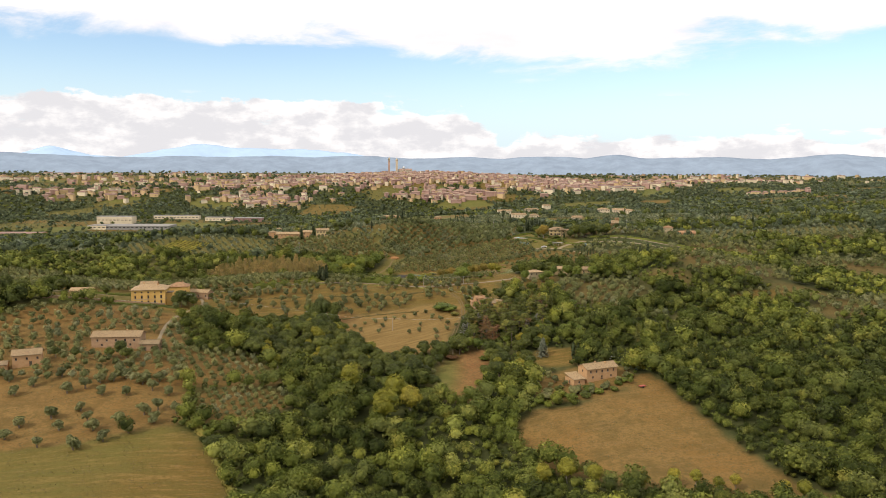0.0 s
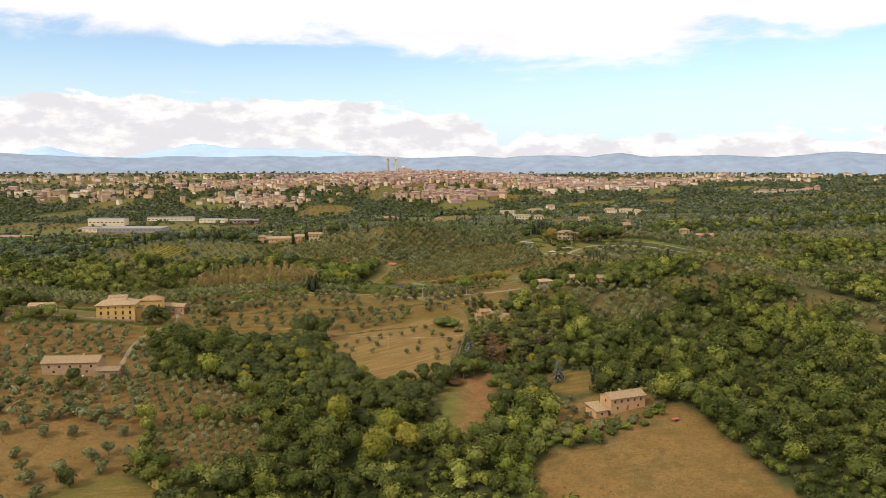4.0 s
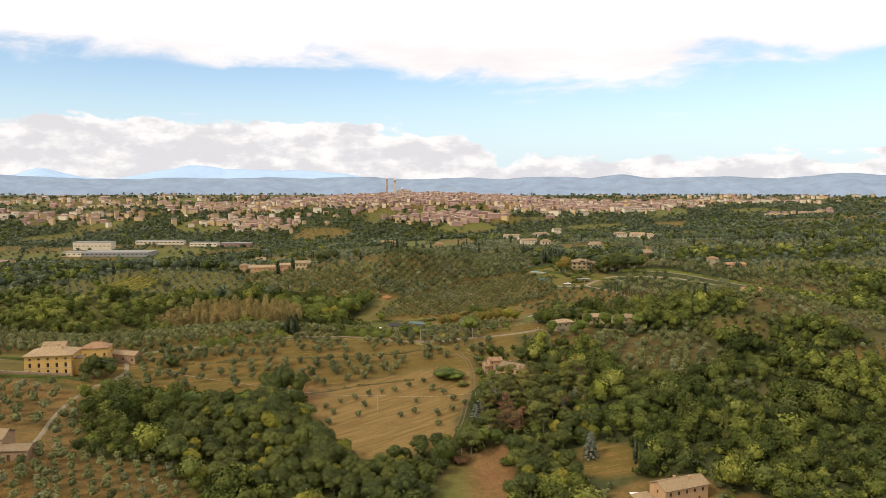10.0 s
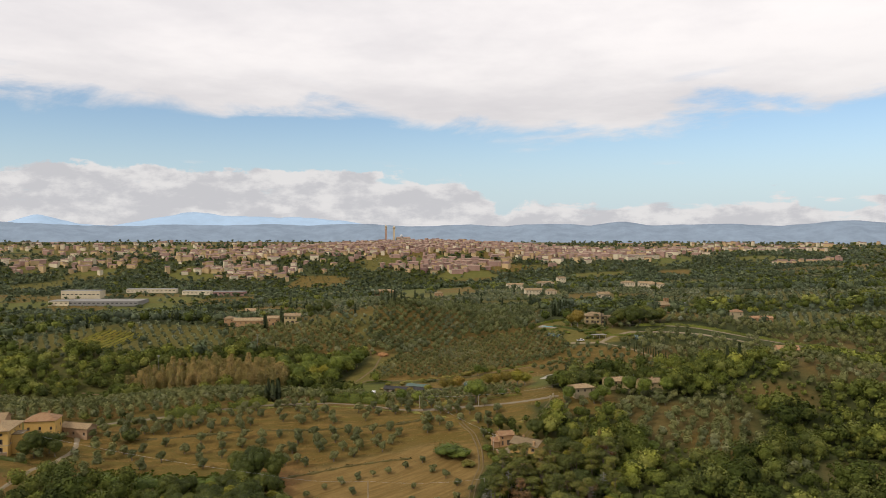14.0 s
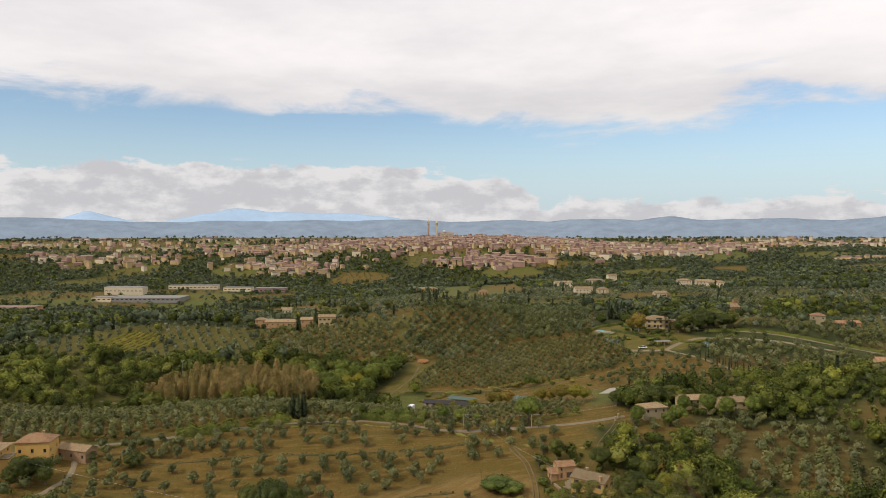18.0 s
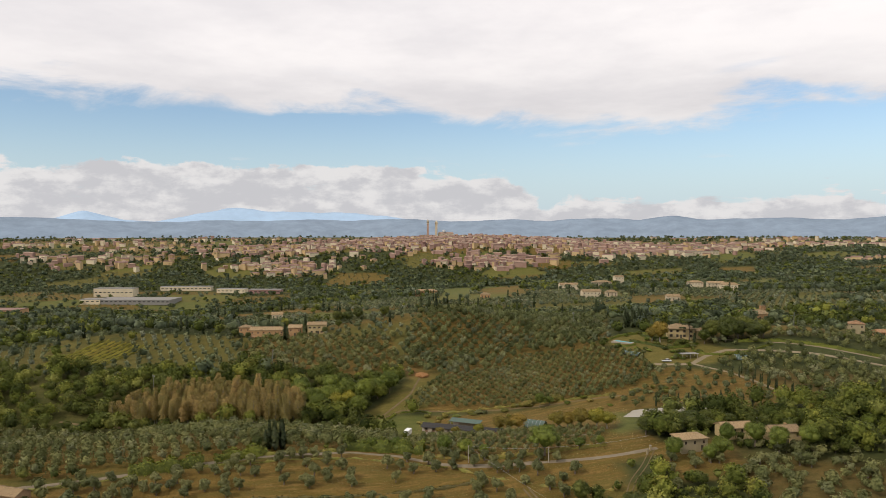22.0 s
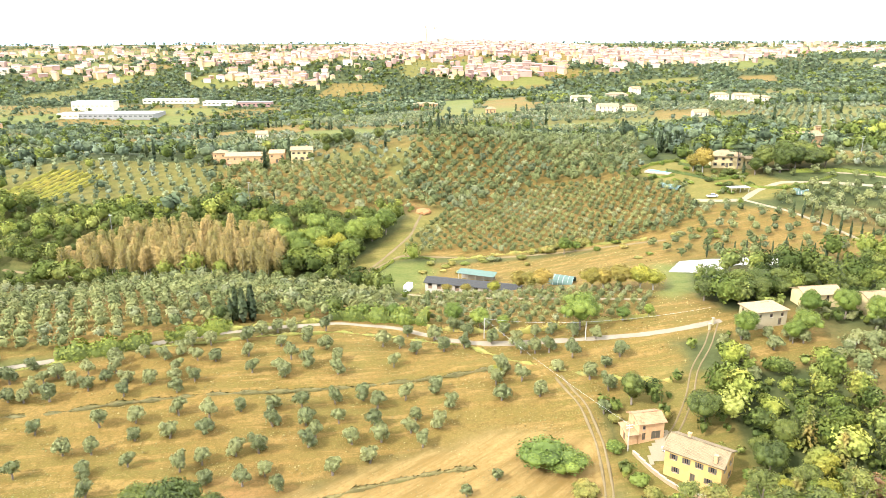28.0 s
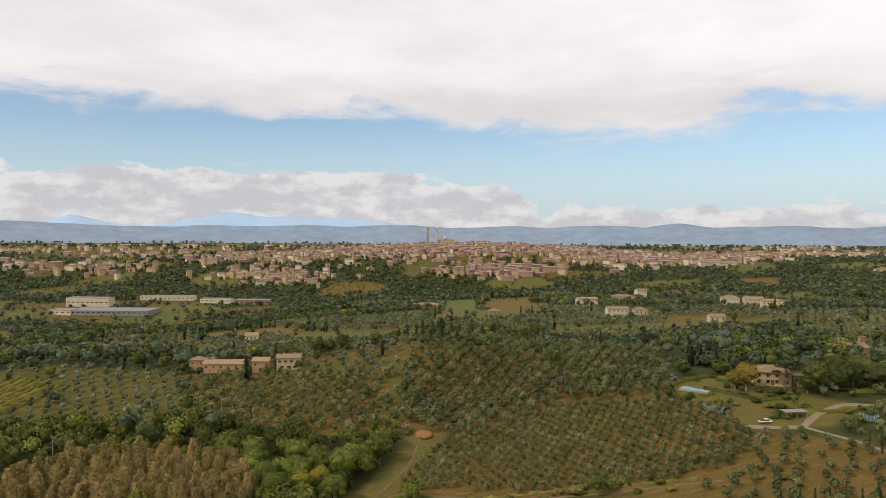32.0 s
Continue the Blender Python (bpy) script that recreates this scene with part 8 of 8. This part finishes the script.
    tunnel("polytunnel", "small greenhouse tunnel with green netting", 113.5, 677, -50, 11, 2.0, M_GREENROOF, "greenhouse")
    tunnel("carport", "small barrel shelter with pale green cover", 170, 661, -30, 6.5, 2.6, M_GREENROOF, "shelter")
    ob = base("flat_shed", 143, 667, gz(143, 667), 10, "low open shed with flat grey roof", "shed")
    for px in (-4.5, 0, 4.5):
        for py in (-1.8, 1.8):
            part("post", box(px - 0.1, px + 0.1, py - 0.1, py + 0.1, -0.5, 2.4), M_POLE, ob)
    part("flat_roof", box(-5.2, 5.2, -2.4, 2.4, 2.4, 2.6, 0.03), M_CONCRETE, ob)
    vehicle("white_pickup", "white pickup truck parked on the gravel", 129, 662, 5, "pickup")
    for i in range(12):
        s = i / 11
        x, y = 158 + 14 * s, 636 - 60 * s
        for o in (-2.6, 2.6):
            plant("drive_cypress", SLIM, x + o, y + o * 0.3, "slim cypress lining the gravel drive", "cypresses along the drive", rng.uniform(0.9, 1.2))
    for x, y in ((179, 552), (182, 549), (184, 546), (187, 545), (178, 556)):
        plant("cypress_tree", CYPRESSES, x, y, "tall dark cypress at the lane's bend", "cypresses at the bend", rng.uniform(0.95, 1.2))
    for x, y in ((-13, 795), (-7, 798), (-2, 797), (4, 800), (16, 800), (22, 803), (30, 806), (52, 812), (60, 813), (68, 812), (94, 808), (110, 806), (118, 800)):
        plant("cypress_tree", CYPRESSES, x, y, "dark cypress along the crest of the olive hill", "cypresses along the crest", rng.uniform(0.9, 1.2))
    # hamlet trees
    ob = new("fir_tree")
    ob.matrix_basis = pose(-107, 762, gz(-107, 762))
    tagged(ob, "tall dark fir before the hamlet", "tree")
    part("trunk", trunk_mesh("trunk", 10.0, 0.2, 0.4, 0, 98, M_BARK), None, ob)
    part("crown", leaf_mesh("crown", conifer(98, 13.0, 4.0, 900, 0.42, 0.1, 0.05, 0.15), M_CYPRESS), None, ob)
    for x, y, s in ((-100, 800, 1.15), (-96, 784, 0.75), (-98, 771, 0.6), (-150, 800, 0.9), (-190, 790, 1.0), (-186, 792, 0.9), (-145, 850, 1.0), (-140, 852, 1.1)):
        plant("cypress_tree", CYPRESSES, x, y, "slim dark cypress near the hamlet", "cypresses near the hamlet", s)
    for x, y, s in ((-75, 795, 1.1), (-68, 797, 1.0), (-60, 796, 1.1), (-40, 792, 1.0), (-94, 800, 0.9)):
        plant("hamlet_oak", OAKS, x, y, "dark round oak behind the hamlet", "oaks behind the hamlet", s)
    for x, y, s in ((-135, 770, 0.6), (-118, 768, 0.5), (-108, 771, 0.55), (-96, 766, 0.5), (-80, 768, 0.6), (-146, 776, 0.7), (-72, 780, 0.7), (-128, 764, 0.4)):
        plant("hamlet_tree", OAKS, x, y, "leafy green tree before the hamlet", "trees before the hamlet", s)
    plant("small_cypress", CYPRESSES, -88, 700, "small dark cypress among the olives", "", 0.5)
    # vineyard rows
    for i in range(9):
        x0 = -246 + 4.6 * i
        hedge("trained_vine", [(x0, 704 + 1.0 * i), (x0 + 6, 735), (x0 + 12, 762 - 1.5 * i)], 0.9, 1.5, M_VINE, "yellowing row of trained vines", "vines", 0.25, 0.3, 7)
    # conifers and odd trees of the east wood and the meadow's edge
    firs = [(leaf_mesh("crown", conifer(s, 12.5, 3.3, 1100, 0.36, 0.22, 0.1, 0.3), M_PINE if s % 2 else M_HEDGE), trunk_mesh("trunk", 10.0, 0.18, 0.4, 0, s, M_BARK)) for s in (301, 302, 303)]
    for x, y, s in ((129, 387, 1.0), (142, 384, 1.1), (143, 371, 1.1), (121, 403, 0.9), (134, 394, 0.85), (150, 378, 0.9), (126, 378, 0.8), (137, 376, 1.05), (146, 392, 0.95), (115, 396, 0.9), (153, 366, 0.85),
                    (84, 452, 0.9), (92, 446, 1.0), (78, 440, 1.05), (88, 462, 0.85), (74, 452, 0.8), (96, 455, 1.1), (84, 470, 0.9)):
        plant("wood_conifer", firs, x, y, "tall green conifer standing over the wood", "conifers in the wood", s)
    for x, y, s in ((44, 404, 0.9), (47, 406, 1.05), (50, 403, 1.0), (52, 407, 0.95), (48, 411, 1.1), (54, 411, 0.9)):
        plant("pine_tree", RUSTY, x, y, "dying pine with rust-brown needles", "pines beside the field", s)
    for i, (x, y, h) in enumerate(((38, 425, 10.0), (45, 430, 11.0), (79, 424, 9.5), (35, 417, 9.0), (72, 416, 9.0))):
        dead_tree(x, y, h, 410 + i)
    for x, y, s in ((-50, 424, 1.25), (-46, 419, 0.9), (-63, 431, 0.7)):
        plant("bright_tree", YELLOWS, x, y, "bright yellow-green tree below the field corner", "bright trees at the field corner", s)
    for x, y, w in ((45, 463, 3.4), (47, 459, 3.0), (51, 455, 3.8), (56, 452, 3.2), (62, 452, 3.6), (67, 456, 3.4), (69, 462, 3.0), (43, 468, 2.6), (42, 474, 3.2), (60, 474, 2.8), (65, 471, 3.2), (56, 484, 3.0), (44, 484, 2.6)):
        bush("garden_bush", x, y, w * 1.2, w, (M_FRESH, M_OAK, M_BRAMBLE)[int(x) % 3], "leafy bush beside the yellow farmhouse", "bush", 0.3)
    for _ in range(46):
        x, y = rng.uniform(80, 150), rng.uniform(494, 528)
        if min(math.hypot(x - hx, y - hy) for hx, hy in ((95.5, 523.5), (116.5, 535), (132, 529))) > 9 and not near_line(LANE, x, y, 4):
            plant("olive_tree", OLIVE_KINDS, x, y, "grey-green olive tree in the garden of the pale houses", "olives by the pale houses", rng.uniform(0.9, 1.5))
    plant("cypress_tree", CYPRESSES, 1, 373, "small dark cypress at the foot of the mown field", "", 0.5)
    for x, y, s in ((8, 345, 1.0), (14, 342, 0.85), (3, 340, 0.8)):
        plant("meadow_oak", OAKS, x, y, "round dark oak beside the green meadow", "oaks beside the meadow", s, None, 0.85)
    for x, y, s in ((9, 360, 6.5), (13, 358, 6.0), (12, 363, 5.0), (6, 364, 5.0)):
        bush("reed_clump", x, y, s, s * 0.75, M_OLIVE, "pale grey-green giant reeds beside the meadow", "reeds", 0.3)
    # pile of cut brushwood, drawn with the bush mesh
    bush("dead_shrub", 26, 383, 7.0, 2.4, M_RUST, "dead reddish-brown brushwood beside the meadow", "bush", 0.25)
    bush("meadow_shrub", 43, 381, 5.0, 2.6, M_HEDGE, "green shrub at the end of the red meadow", "bush", 0.3)
    ob = base("red_trailer", 113, 330, gz(113, 330), 20, "small red farm trailer on the brown field", "trailer")
    part("bed", box(-1.5, 1.5, -0.8, 0.8, 0.6, 1.1, 0.05), M_REDPAINT, ob)
    part("drawbar", box(1.5, 2.8, -0.06, 0.06, 0.5, 0.62), M_METAL, ob)
    for wy in (-0.85, 0.85):
        bm = bmesh.new()
        add_tube(bm, [(0, wy - 0.1, 0.38), (0, wy + 0.1, 0.38)], [0.38, 0.38], 10)
        part("wheel", bm, M_TYRE, ob)
    # poles and wires
    poles = ((-46, 433, 8.5), (-7, 431, 7.5), (36, 429, 9.0))
    tops = []
    for x, y, h in poles:
        utility_pole(x, y, h, "weathered wooden power pole in the mown field", False)
        tops.append((x, y, gz(x, y) + h - 0.1))
    far_left = (-150, 462, gz(-150, 462) + 9.0)
    wire([far_left] + tops, 1.2, "thin pale power wire over the mown field")
    utility_pole(45, 474, 7.0, "weathered wooden power pole beside the track", True)
    utility_pole(14, 525, 6.5, "weathered wooden power pole by the lane", False)
    utility_pole(43, 519, 6.0, "weathered wooden power pole by the lane", False)
    wire([(14, 525, gz(14, 525) + 6.4), (45, 474, gz(45, 474) + 6.9), (50, 478, gz(50, 478) + 5.5)], 0.9, "thin pale power wire to the farmhouse")
    wire([(14, 525, gz(14, 525) + 6.4), (43, 519, gz(43, 519) + 5.9), (80, 522, gz(80, 522) + 6.0)], 0.7, "thin pale power wire along the lane")
    for x, y, h in ((-100, 696, 13.0), (-161, 668, 12.0), (95, 766, 11.0), (218, 700, 12.0)):
        utility_pole(x, y, h, "tall grey concrete power pole on the hillside", True, M_CONCRETE)
    # small orange earth heap below the olive hill
    bm = bmesh.new()
    bmesh.ops.create_icosphere(bm, subdivisions=3, radius=1.0)
    for v in bm.verts:
        v.co = Vector((v.co.x * 4.0, v.co.y * 5.0, max(v.co.z, -0.2) * 1.6)) * (1 + 0.18 * math.sin(v.co.x * 7) * math.cos(v.co.y * 6))
    ob = part("earth_heap", bm, plain("orange_earth", (0.24, 0.115, 0.045), (0.31, 0.165, 0.07), 0.95, 0.5, 4.0, 0.05), None)
    ob.location = (-9, 689, gz(-9, 689))
    tagged(ob, "bare orange earth heap below the olive hill", "earth heap")
    # farmhouse garden wall by the yellow house
    garden_wall("wall_farm", [(46, 473), (49, 466), (54, 459), (61, 456)], 0.9, 0.4, M_STONE_WALL, "low stone wall round the yellow farmhouse")
    # gate pillars where the lane meets the houses
    for x, y in ((79, 520), (81, 523)):
        ob = base("gate_pillar", x, y, gz(x, y), 14, "pale plastered gate pillar with cap", "pillar", "gate pillars")
        part("shaft", box(-0.3, 0.3, -0.3, 0.3, -0.4, 1.9, 0.03), M_WHITE, ob)
        part("cap", box(-0.38, 0.38, -0.38, 0.38, 1.9, 2.05, 0.03), M_TRIM, ob)


# ---- build ----
nearby_houses()
make_town()
make_factory()
make_hills()
place_things()
plant_all()
